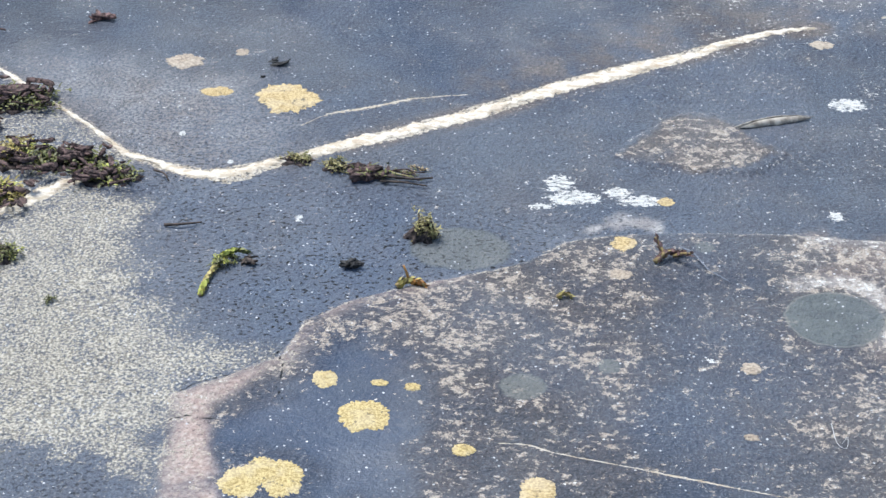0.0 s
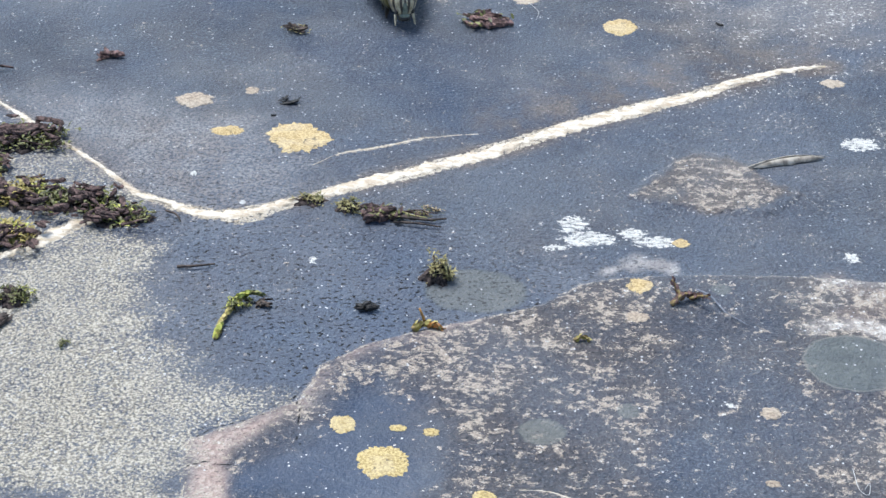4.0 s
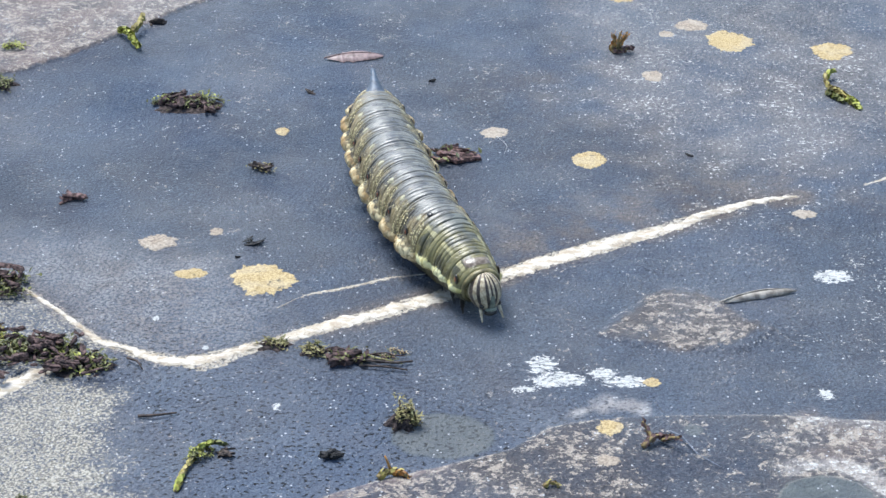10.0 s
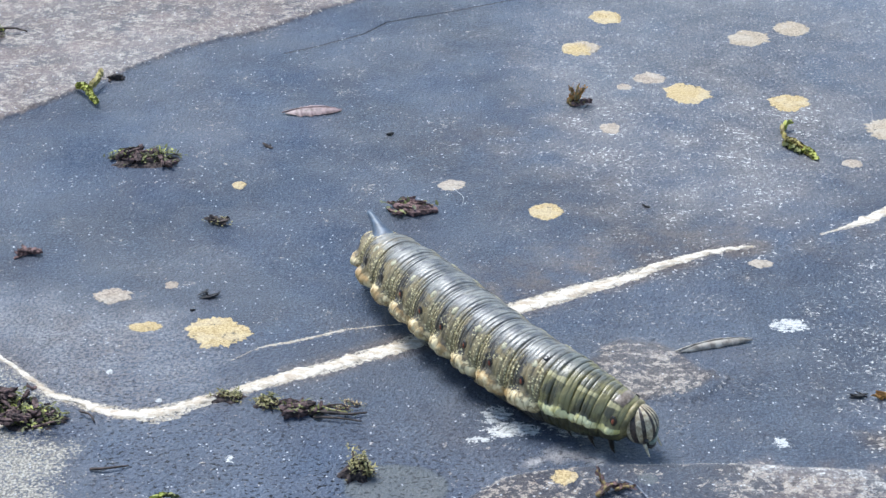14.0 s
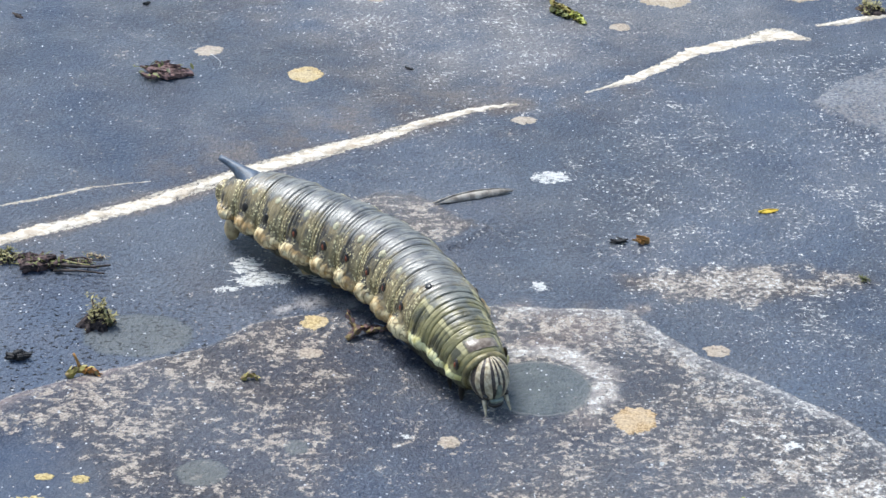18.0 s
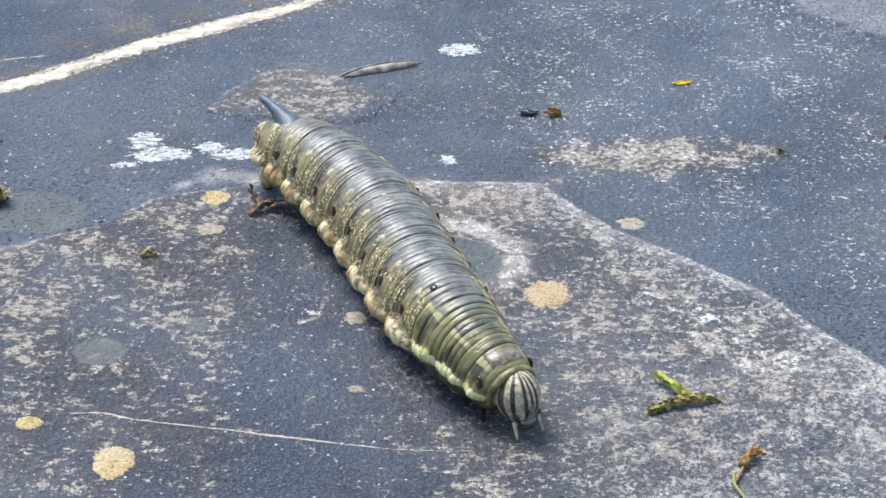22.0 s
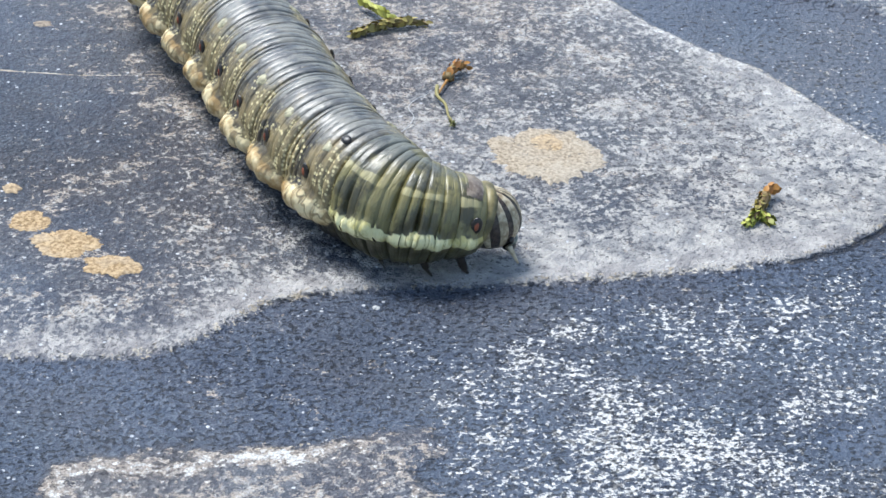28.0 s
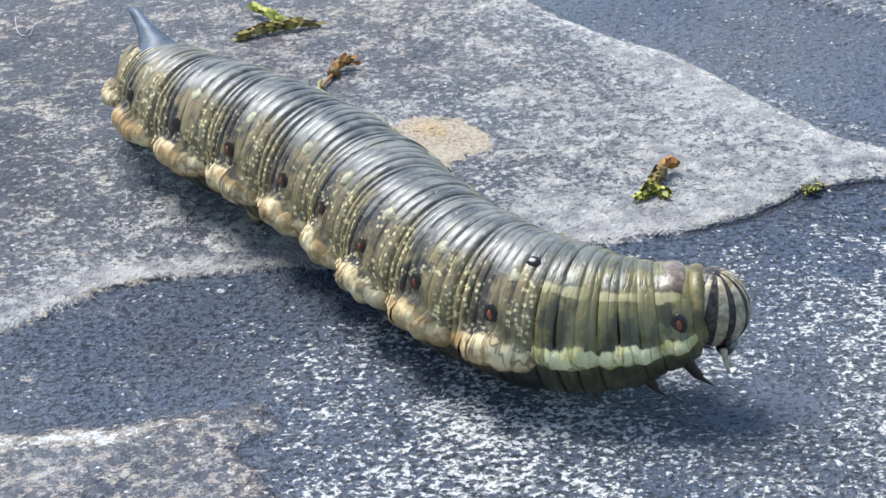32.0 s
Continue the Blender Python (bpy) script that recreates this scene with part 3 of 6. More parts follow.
def build_ground():
    X, Y = np.meshgrid(GX, GY)
    H = stone_height(X, Y)
    w = wobble(X, Y, 16, 5) * 2.2 + wobble(X, Y, 5, 6) * 0.9
    f = wobble(X, Y, 30, 7)
    slab = ramp(inside(SLAB, X, Y) + w * 0.13, -0.4, 0.5)
    sand = 1.12 * ramp(inside(SAND, X, Y) + w * 1.3, -9, 7)
    sand = np.maximum(sand, 0.85 * ramp(inside(SAND_LEFT, X, Y) + w, -3, 3))
    pink = ramp(inside(PINK, X, Y) + w * 0.4, -0.5, 2.5)
    vein_d = band([q[:2] for q in VEIN], X, Y)
    top = ramp(inside(TOP_TAN, X, Y) + w * 0.3, -0.3, 0.6)
    rim_far, rim_near = band(RIM_FAR, X, Y), band(RIM_NEAR, X, Y)
    lower = ramp(-Y, 105, 150)
    sparse = ramp(inside(SPECK_SPARSE, X, Y) + w * 2, -8, 6)
    speck_near = ramp(inside(SPECK_NEAR, X, Y) + w * 2, -8, 10)
    speck_near = speck_near * (1 - 0.30 * sparse) * (1 - 0.55 * ramp(inside(SPECK_THINNED, X, Y) + w * 1.5, -2, 3))
    speck_far = ramp(inside(SPECK_FAR, X, Y) + w * 2, -6, 10)
    beyond = (1 - slab) * ramp(Y + 0.35 * X, -60, -20)
    pale = 0.16 + 0.06 * f + (1 - slab) * 0.16 * ramp(X + 0.6 * Y, -10, 60) * (0.9 + 0.6 * f)
    pale = pale + slab * (0.22 * np.exp(-rim_far / 15) + 0.30 * np.exp(-rim_far / 4) + 0.42 * np.exp(-rim_near / 22) + 0.40 * np.exp(-rim_near / 3.5))
    pale = pale + slab * (lower * (0.15 * f - 0.03 + 0.21 * ramp(X + 0.25 * (Y + 140), 45, 72)) + 0.20 * ramp(X - 0.3 * Y, 60, 110))
    pale = pale + slab * 0.12 * ramp(X + 0.25 * (Y + 140), 72, 98) * ramp(-Y, 92, 118)
    pale = np.maximum(pale, 0.52 * ramp(inside(FAR_PALE, X, Y) + w * 3, -18, 14))
    pale = np.maximum(pale, 0.45 * ramp(inside(FAR_STONE, X, Y) + w * 0.4, -0.3, 0.6))
    pale = np.maximum(pale, 0.72 * ramp(inside(SIDE_STONE, X, Y) + w * 0.4, -0.3, 0.6))
    pale = np.maximum(pale, 0.26 * ramp(inside(GREY_PATCH, X, Y) + w * 1.6, -3.0, 3.0))
    pale = np.maximum(pale, 0.55 * ramp(inside(RIDGE_TAN, X, Y) + w * 0.6, -0.5, 2.0))
    pale = np.maximum(pale, 0.30 * np.exp(-vein_d / 4) * (Y > -20))
    pale = np.maximum(pale, (0.56 + 0.25 * f) * sparse)
    pale = np.maximum(pale, (1 - slab) * (0.6 + 0.2 * f) * np.exp(-((band(RIM_FAR[-4:], X, Y) / 16) ** 2)))
    pale = np.maximum(pale, 0.50 * ramp(inside(FLAKY_SLAB, X, Y) + w * 2.5, -8, 8) * (0.92 + 0.25 * f))
    edge = np.abs(inside(SLAB, X, Y) + w * 0.13 - 0.3)
    pale = np.maximum(pale, (0.75 + 0.3 * f) * np.exp(-((edge / 0.8) ** 2)))
    pale = np.maximum(pale, 0.6 * np.exp(-((np.abs(inside(LEAF_PATCH, X, Y)) / 0.8) ** 2)))
    # a cream crescent round the slab's large film of lichen, and the bare blue stone beside it
    away, turned = np.hypot((X - 66.2) / 8.6, (Y + 74.5) / 8.4), np.degrees(np.arctan2(Y + 74.5, X - 66.2))
    crescent = ramp(0.26 - np.abs(away - 1.24 - 0.12 * np.cos(np.radians(turned - 80))) + w * 0.07, -0.10, 0.14) * ramp(turned, -60, -25) * ramp(135 - turned, 0, 30)
    blue_bare = ramp(1.25 - np.hypot((X - 84.0) / 6.5, (Y + 70.5) / 8.5) + w * 0.15, 0.0, 0.7) * (1 - crescent)
    bare = np.maximum(ramp(inside(DARK_BARE, X, Y) + w * 2, -4, 10), ramp(inside(DARK_TRACK, X, Y) + w * 2, -4, 10))
    pale = pale * (1 - 0.35 * bare) * (1 - 0.55 * blue_bare)
    pale = np.maximum(pale, 0.52 * speck_far * (0.85 + 0.3 * f))
    tan = slab * (1 - 0.4 * bare) * (0.60 - 0.12 * lower + 0.2 * f - 0.16 * ramp(62 - X, 0, 30) * ramp(-Y, 92, 112))
    tan = np.maximum(tan, (0.66 + 0.3 * f) * ramp(inside(LEAF_PATCH, X, Y) + w * 0.9, -0.8, 2.0))
    tan = np.maximum(tan * (1 - ramp(inside(RIDGE_TAN, X, Y), -0.5, 1.0)), 0.60 * ramp(inside(RIDGE_TAN, X, Y), -0.5, 1.0))
    tan = np.maximum(tan, 0.62 * top)
    tan = np.maximum(tan, 0.72 * ramp(inside(GREY_PATCH, X, Y) + w * 1.6, -3.0, 3.0))
    tan = np.maximum(tan * (1 - 0.25 * blue_bare), 0.85 * crescent)
    ridge = np.exp(-(((inside(RIDGE_TAN, X, Y) + w * 0.8 - 2.0) / 2.2) ** 2)) * ramp(Y + 228, 0, 8)
    tan = np.maximum(tan, (0.95 + 0.4 * f) * ridge)
    pink = np.maximum(pink, 0.8 * slab * np.exp(-((band(RIM_LEFT, X, Y) / 2.6) ** 2)) * (0.8 + 0.4 * f))
    pink = np.maximum(pink, 0.25 * ramp(inside(GREY_PATCH, X, Y) + w * 1.6, -3.0, 3.0))
    pink = np.maximum(pink, 0.38 * top * (0.8 + 0.5 * f))
    tan = np.maximum(tan, 0.85 * ramp(inside(CREAM_SPECK, X, Y) + w, -3, 5))
    tan = np.maximum(tan, 0.9 * np.exp(-vein_d / 2.6) * (Y > -30))
    tan = np.maximum(tan, 0.18 + 0.15 * f)
    white = np.maximum(speck_near * (0.80 + 0.25 * f + 0.22 * wobble(X, Y, 11, 14) + 0.08 * np.exp(-((X - 105) / 18) ** 2 - ((Y + 211) / 18) ** 2)), 0.47 * speck_far * (0.85 + 0.6 * f))
    white = np.maximum(white, 0.60 * ramp(inside(CREAM_SPECK, X, Y) + w * 1.5, -5, 4) * (0.9 + 0.4 * f))
    white = np.maximum(white, 0.15)
    white = np.maximum(white, (0.70 + 0.5 * f) * ridge)
    white = np.maximum(white, 0.66 * crescent)
    chalk = np.zeros(X.shape)
    for x, y, wide, deep, turn in WHITE_PATCHES:
        ca, sa = math.cos(radians(turn)), math.sin(radians(turn))
        u, v = (X - x) * ca + (Y - y) * sa, (Y - y) * ca - (X - x) * sa
        chalk = np.maximum(chalk, ramp(1.1 - np.hypot(u / (wide / 2), v / (deep / 2)) + w * 0.12, 0.0, 0.7))
        white = np.maximum(white, 1.0 * ramp(1.25 - np.hypot(u / (wide / 2), v / (deep / 2)) + w * 0.10, 0.0, 0.6))
    white = np.maximum(white, 0.52 * ramp(inside(WHITE_FAR, X, Y) + w * 2, -6, 6))
    white = np.maximum(white, 0.50 * ramp(inside(FLAKY_FAR, X, Y) + w * 3, -16, 12) * (0.85 + 0.5 * f))
    white = np.maximum(white, 0.52 * ramp(inside(FLAKY_RIM, X, Y) + w * 2, -5, 8) * (0.9 + 0.3 * f))
    white = np.maximum(white, slab * 0.72 * np.exp(-((rim_far / 3.2) ** 2)))
    white = np.maximum(white, 0.42 * np.exp(-(np.clip(Y - 0.5 * X, 0, 60) / 7) ** 2) * ramp(X, 20, 50) * ramp(130 - X, 0, 40) * (Y > 0.5 * X - 12))
    smooth = ramp(inside(SMOOTH_BLUE, X, Y) + w * 1.2, -3, 5)
    smooth = np.maximum(smooth, 0.9 * ramp(1.2 - np.hypot((X - 126.0) / 6.5, (Y + 209.5) / 4.5) + w * 0.12, 0.0, 0.6))
    white = white * (1 - 0.7 * smooth)
    tan, pale = tan * (1 - 0.75 * smooth), pale * (1 - 0.9 * smooth)
    sand = sand * (1 - 0.7 * ramp(inside(SAND_GAP, X, Y) + w * 2, -3, 5))
    brown = 0.75 * ramp(inside(BROWN_BANK, X, Y) + w * 2, -8, 8)
    brown = np.maximum(brown, 0.55 * ramp(inside(FLAKY_FAR, X, Y) + w * 3, -20, 14) * (0.7 + 0.8 * f))
    brown = np.maximum(brown, 0.6 * top)
    brown = np.maximum(brown, 0.55 * ramp(inside(LEAF_PATCH, X, Y) + w * 0.9, -0.8, 2.0))
    brown = np.maximum(brown, 0.8 * np.exp(-(np.clip(vein_d - 2, 0, 99) / 2.2) ** 2) * (Y > 0.52 * X - 12) * (X > -20))
    coarse = (1 - slab) * ramp(-Y, 155, 172) * (1 - ramp(inside(RIDGE_TAN, X, Y) + w, -1, 2))
    rimmed = slab * (0.85 * np.exp(-((rim_near / 3.8) ** 2)) * (0.8 + 0.4 * f) + 0.5 * np.exp(-((rim_far / 2.6) ** 2)))
    rimmed = np.maximum(rimmed, 0.85 * ramp(inside(CREAM_BLOT, X, Y) + w * 0.9, -0.8, 1.6))
    rimmed = np.maximum(rimmed, (0.58 + 0.2 * f) * crescent)
    crack = np.zeros(X.shape)
    for line in CRACKS:
        crack = np.maximum(crack, np.exp(-((band(line, X, Y) / (0.62 if line[0][1] > 0 or line[0][0] > 100 else 0.30)) ** 2)))
    crack = np.maximum(crack, 0.42 * np.exp(-(((inside(SLAB, X, Y) + w * 0.13 + 0.7) / 0.45) ** 2)) * (X < 50))
    white, tan, pale = (q * (1 - 0.8 * ramp_discs(X, Y)) for q in (white, tan, pale))
    pit = (1 - slab) * (1 - sand) * np.where(Y < 0.33 * X + 12, 1, 0.15) * (1 - 0.6 * beyond) * (1 - 0.2 * ramp(X, 55, 95) * ramp(Y + 170, 0, 20))
    disc = ramp_discs(X, Y)
    dust = ramp(inside(DUST, X, Y) + w * 2, -12, 8) * (1.05 + 0.2 * f)
    dust = np.maximum(dust, 0.60 * ramp(inside(FAR_PALE, X, Y) + w * 3, -18, 14) * (0.8 + 0.6 * f))
    dust = np.maximum(dust, slab * (0.13 + 0.2 * f) * np.exp(-rim_far / 11))
    dust = np.maximum(dust, slab * 0.60 * np.exp(-rim_near / 10))
    dust = np.maximum(dust, slab * (0.36 + 0.2 * f) * ramp(X + 0.25 * (Y + 140), 68, 95) * ramp(-Y, 92, 118))
    dust = np.maximum(dust, 0.5 * sand)
    far_stone = ramp(inside(FAR_STONE, X, Y) + w * 0.4, -0.3, 0.6)
    dust = np.maximum(dust * (1 - far_stone), 1.15 * far_stone)
    white, tan = white * (1 - 0.8 * far_stone), tan * (1 - 0.8 * far_stone)
    dust = np.maximum(dust, 0.42 * ramp(inside(RIDGE_TAN, X, Y) + w * 0.6, -0.5, 2.0) * (0.8 + 0.4 * f))
    dust = np.maximum(dust, (1 - slab) * 0.22 * ramp(wobble(X, Y, 45, 12) + wobble(X, Y, 14, 13) * 0.4, 0.15, 0.9))
    dust = dust * (1 - disc) * (1 - 0.85 * bare) * (1 - 0.9 * blue_bare)
    pit = pit * (1 - disc) * (1 - 0.85 * ramp(inside(RIDGE_TAN, X, Y) + w, -1, 2))
    vein = (0.76 + 0.2 * f) * np.exp(-((edge / 1.1) ** 2)) * (1 - disc)
    for line in (VEIN, VEIN_SIDE, VEIN_FRINGE, RIDGE_LINE, VEIN_FAR, VEIN_FAR_END, HAIR_VEIN, HAIR_VEIN_LOW):
        for (x0, y0, w0), (x1, y1, w1) in zip(line, line[1:]):
            dx, dy = x1 - x0, y1 - y0
            u = np.clip(((X - x0) * dx + (Y - y0) * dy) / (dx * dx + dy * dy + 1e-9), 0, 1)
            off = np.hypot(X - x0 - u * dx, Y - y0 - u * dy) - 0.5 * (w0 + (w1 - w0) * u)
            wide = max(w0, w1)
            vein = np.maximum(vein, min(1.15, 0.45 + 0.6 * wide) * ramp(-off + w * 0.15 * min(1, wide), -min(0.45, 0.4 * wide), 0.45 * min(1, wide)))
    me = bpy.data.meshes.new("ground")
    ny, nx = X.shape
    me.vertices.add(nx * ny)
    co = np.stack([X, Y, H], -1).reshape(-1) * MM
    me.vertices.foreach_set("co", co)
    i = np.arange(nx * ny).reshape(ny, nx)
    quads = np.stack([i[:-1, :-1], i[:-1, 1:], i[1:, 1:], i[1:, :-1]], -1).reshape(-1)
    me.loops.add(len(quads))
    me.loops.foreach_set("vertex_index", quads)
    me.polygons.add(len(quads) // 4)
    me.polygons.foreach_set("loop_start", np.arange(0, len(quads), 4))
    me.polygons.foreach_set("use_smooth", np.ones(len(quads) // 4, bool))
    me.update(calc_edges=True)
    for name, chans in (("mask_a", (pale, tan, white)), ("mask_b", (sand, pit, pink)), ("mask_c", (vein, disc, dust)), ("mask_d", (crack, smooth, brown)), ("mask_e", (coarse, rimmed, chalk))):
        at = me.attributes.new(name, "FLOAT_COLOR", "POINT")
        vals = np.stack([*(np.clip(c, 0, 1.4) * np.ones(X.shape) for c in chans), np.ones(X.shape)], -1)
        at.data.foreach_set("color", vals.reshape(-1).astype(np.float32))
    ob = part("ground", me, STONE)
    tagged(ob, "dark blue-grey weathered slate paving with pale speckled crust", "stone paving", kind="structure")
    return ob


build_ground()


# ---- veins in the stone ----
def ribbon(points, seed, rise=0.22, rag=0.42):
    """A low uneven ridge of mineral along a line of x, y, width in mm."""
    r = np.random.RandomState(seed)
    line = smooth_line(points, 0.35)
    n = len(line)
    slow = [np.convolve(r.randn(n + 40), np.ones(m) / math.sqrt(m), "same")[20 : n + 20] for m in (14, 14, 4, 4, 6)]
    verts, faces = [], []
    for k, (x, y, wd) in enumerate(line):
        a, b = line[max(k - 1, 0)], line[min(k + 1, n - 1)]
        t = (b - a)[:2] / (np.linalg.norm((b - a)[:2]) + 1e-9)
        nrm = np.array([-t[1], t[0]])
        wl, wr = (max(0.06, wd * 0.36 * (1 + rag * (slow[i][k] * 0.7 + slow[i + 2][k] * 0.45))) for i in (0, 1))
        g = ground_z(x, y)
        for u, z in ((-wr, -0.12), (-wr * 0.8, rise * 0.6), (-wr * 0.3, rise), (wl * 0.3, rise), (wl * 0.8, rise * 0.6), (wl, -0.12)):
            p = np.array([x, y]) + nrm * u
            verts.append((p[0] * MM, p[1] * MM, (g + z + (0.03 * slow[4][k] + 0.04 * r.randn() if z > 0 else 0)) * MM))
        if k:
            for j in range(5):
                o = 6 * (k - 1) + j
                faces.append((o, o + 1, o + 7, o + 6))
    return mesh_of("vein", verts, faces)


for k, line in enumerate((VEIN, VEIN_SIDE, [(x, y, 1.35 * wd) for x, y, wd in VEIN_FAR], VEIN_FAR_END, [(x, y, 0.6 * wd) for x, y, wd in HAIR_VEIN_LOW], [(x, y, 0.5 * wd) for x, y, wd in HAIR_VEIN])):
    ob = part("quartz_vein", ribbon(line, 10 + k, 0.05 if k > 3 else 0.2), QUARTZ)
    tagged(ob, "cream-white quartz vein running through the dark slate", "quartz vein", kind="structure")


# ---- lichens ----
def lichen(kind, x, y, wide, ratio, turn, seed):
    """A crusty patch with a lobed, broken outline; sizes in mm."""
    r = np.random.RandomState(seed + 77)
    deep, thick = wide * ratio, 0.15
    lobes = {"tan": 0.09, "ochre": 0.12, "pale": 0.15}.get(kind, 0.13)
    n, rings = 150, 9
    ang = np.arange(n) / n * 2 * math.pi
    edge = 1 + sum(r.uniform(-1, 1) * lobes / (1 + 0.25 * m) * np.sin(m * ang + r.uniform(0, 6.28)) for m in range(2, 9))
    count = int(9 + 1.2 * wide)
    edge += lobes * (0.6 if lobes > 0.1 else 0.2) * np.abs(np.sin(0.5 * count * ang + 0.9 * np.sin(3 * ang) + 0.5 * np.sin(7 * ang))) ** 0.7 - 0.5 * lobes
    edge += lobes * (0.7 if lobes > 0.1 else 1.2) * np.convolve(r.randn(n + 4), (0.3, 0.5, 0.3), "same")[2:-2] * (r.rand(n) < 0.75)
    g = ground_z(x, y)
    ca, sa = math.cos(radians(turn)), math.sin(radians(turn))
    verts = [(x * MM, y * MM, (g + thick) * MM)]
    for k in range(1, rings + 1):
        u = k / rings
        for j in range(n):
            rad = u * (1 + (edge[j] - 1) * u)
            px, py = rad * wide / 2 * math.cos(ang[j]), rad * deep / 2 * math.sin(ang[j])
            z = thick * (1 - 0.5 * u**2) + 0.12 * thick * r.randn() if k < rings else -0.15
            px, py = x + px * ca - py * sa, y + px * sa + py * ca
            verts.append((px * MM, py * MM, (g + z) * MM))
    faces = [(0, 1 + j, 1 + (j + 1) % n) for j in range(n)]
    for k in range(rings - 1):
        o = 1 + k * n
        faces += [(o + j, o + n + j, o + n + (j + 1) % n, o + (j + 1) % n) for j in range(n)]
    mat, label = LICHENS[kind]
    ob = part("lichen_patch", mesh_of("lichen", verts, faces), mat)
    return tagged(ob, label, "lichen", "lichen patches on the slate")


LICHENS = {
    "yellow": (LICHEN_YELLOW, "crusty ochre-yellow lichen patch with lobed edge on slate"),
    "lemon": (LICHEN_LEMON, "crumbly lemon-yellow lichen patch on dark slate"),
    "tan": (LICHEN_TAN, "crumbly tan lichen patch on pale grey slate"),
    "ochre": (LICHEN_OCHRE, "crumbly ochre lichen smear on pale grey slate"),
    "pale": (LICHEN_PALE, "thin pale cream lichen patch on dark slate"),
    "white": (LICHEN_WHITE, "chalk-white lichen crust on dark slate"),
}
lichen("yellow", -32.6, 0.9, 13.3, 0.87, -0, 0)
lichen("yellow", -47.0, 3.3, 6.9, 0.65, -0, 1)
lichen("pale", -54.7, 16.2, 8.0, 0.77, -0, 2)
lichen("pale", -43.3, 20.5, 3.0, 1.13, -0, 3)
lichen("yellow", -32.5, 65.8, 3.3, 1.23, -0, 4)
lichen("pale", 14.8, 64.6, 6.5, 1.05, -0, 5)
lichen("yellow", 34.9, 51.6, 7.8, 1.11, -0, 6)
lichen("yellow", 31.6, -51.7, 5.3, 0.93, -0, 7)
lichen("pale", 30.5, -61.9, 4.2, 0.80, -0, 8)
lichen("yellow", 72.8, 113.7, 12.1, 1.01, -1, 9)
lichen("yellow", 97.0, 107.9, 10.3, 0.97, -1, 10)
lichen("yellow", 48.3, 142.7, 8.6, 1.03, -1, 11)
lichen("pale", 64.9, 123.4, 8.6, 0.89, -1, 12)
lichen("pale", 52.5, 94.2, 5.3, 1.19, -1, 13)
lichen("tan", 93.1, 148.5, 11.9, 0.96, -1, 14)
lichen("tan", 105.1, 154.8, 10.6, 1.03, -1, 15)
lichen("yellow", 57.4, 163.9, 8.9, 1.15, -1, 16)
lichen("pale", 58.1, 118.0, 4.1, 0.99, -1, 17)
lichen("pale", 105.6, 73.6, 5.1, 0.86, -4, 18)
lichen("tan", 119.0, 91.8, 14.6, 0.97, -4, 19)
lichen("tan", 49.5, 143.5, 10.0, 0.94, -4, 20)
lichen("tan", 151.0, 91.9, 12.7, 0.87, -6, 21)
lichen("lemon", -19.6, -93.2, 4.6, 1.14, 0, 22)
lichen("lemon", -13.0, -102.9, 9.0, 1.01, 0, 23)
lichen("lemon", -31.1, -119.9, 6.9, 1.18, 0, 24)
lichen("lemon", -24.7, -118.9, 6.9, 1.38, 0, 25)
lichen("lemon", -27.8, -117.1, 6.1, 1.13, 0, 26)
lichen("lemon", 3.0, -111.4, 4.2, 0.73, 0, 27)
lichen("yellow", 14.2, -121.3, 6.3, 1.21, -9, 28)
lichen("pale", 48.4, -107.4, 2.5, 0.75, 0, 29)
lichen("pale", 50.4, -88.9, 3.4, 1.13, 0, 30)
lichen("lemon", -10.7, -94.1, 3.1, 0.59, 0, 31)
lichen("lemon", -5.3, -95.2, 2.8, 0.78, 0, 32)
lichen("ochre", 80.1, -84.8, 6.9, 1.23, -9, 33)
lichen("white", 81.9, -97.2, 0.8, 1.37, -9, 35)
lichen("tan", 106.9, -150.0, 13.7, 0.96, -17, 36)
lichen("ochre", 107.3, -147.6, 4.3, 1.05, -17, 37)
lichen("tan", 101.9, -146.9, 4.3, 1.00, -17, 38)
lichen("ochre", 47.2, -160.7, 8.4, 0.71, -17, 39)
lichen("ochre", 51.9, -166.1, 7.0, 0.59, -17, 40)
lichen("ochre", 43.6, -155.4, 5.2, 0.92, -17, 41)
lichen("ochre", 41.9, -147.9, 2.3, 1.01, -17, 42)
lichen("tan", 25.7, -153.9, 7.3, 1.17, -14, 43)
lichen("yellow", 40.3, -36.6, 3.5, 0.87, -0, 44)
lichen("pale", 77.6, 26.3, 5.1, 0.78, -0, 46)
lichen("white", 79.6, -177.9, 0.8, 1.11, -25, 47)
lichen("white", -41.6, -23.8, 1.2, 1.34, -4, 51)
lichen("pale", 97.7, -64.0, 4.7, 0.93, -7, 52)
lichen("white", -51.9, -13.5, 1.3, 1.50, 0, 55)


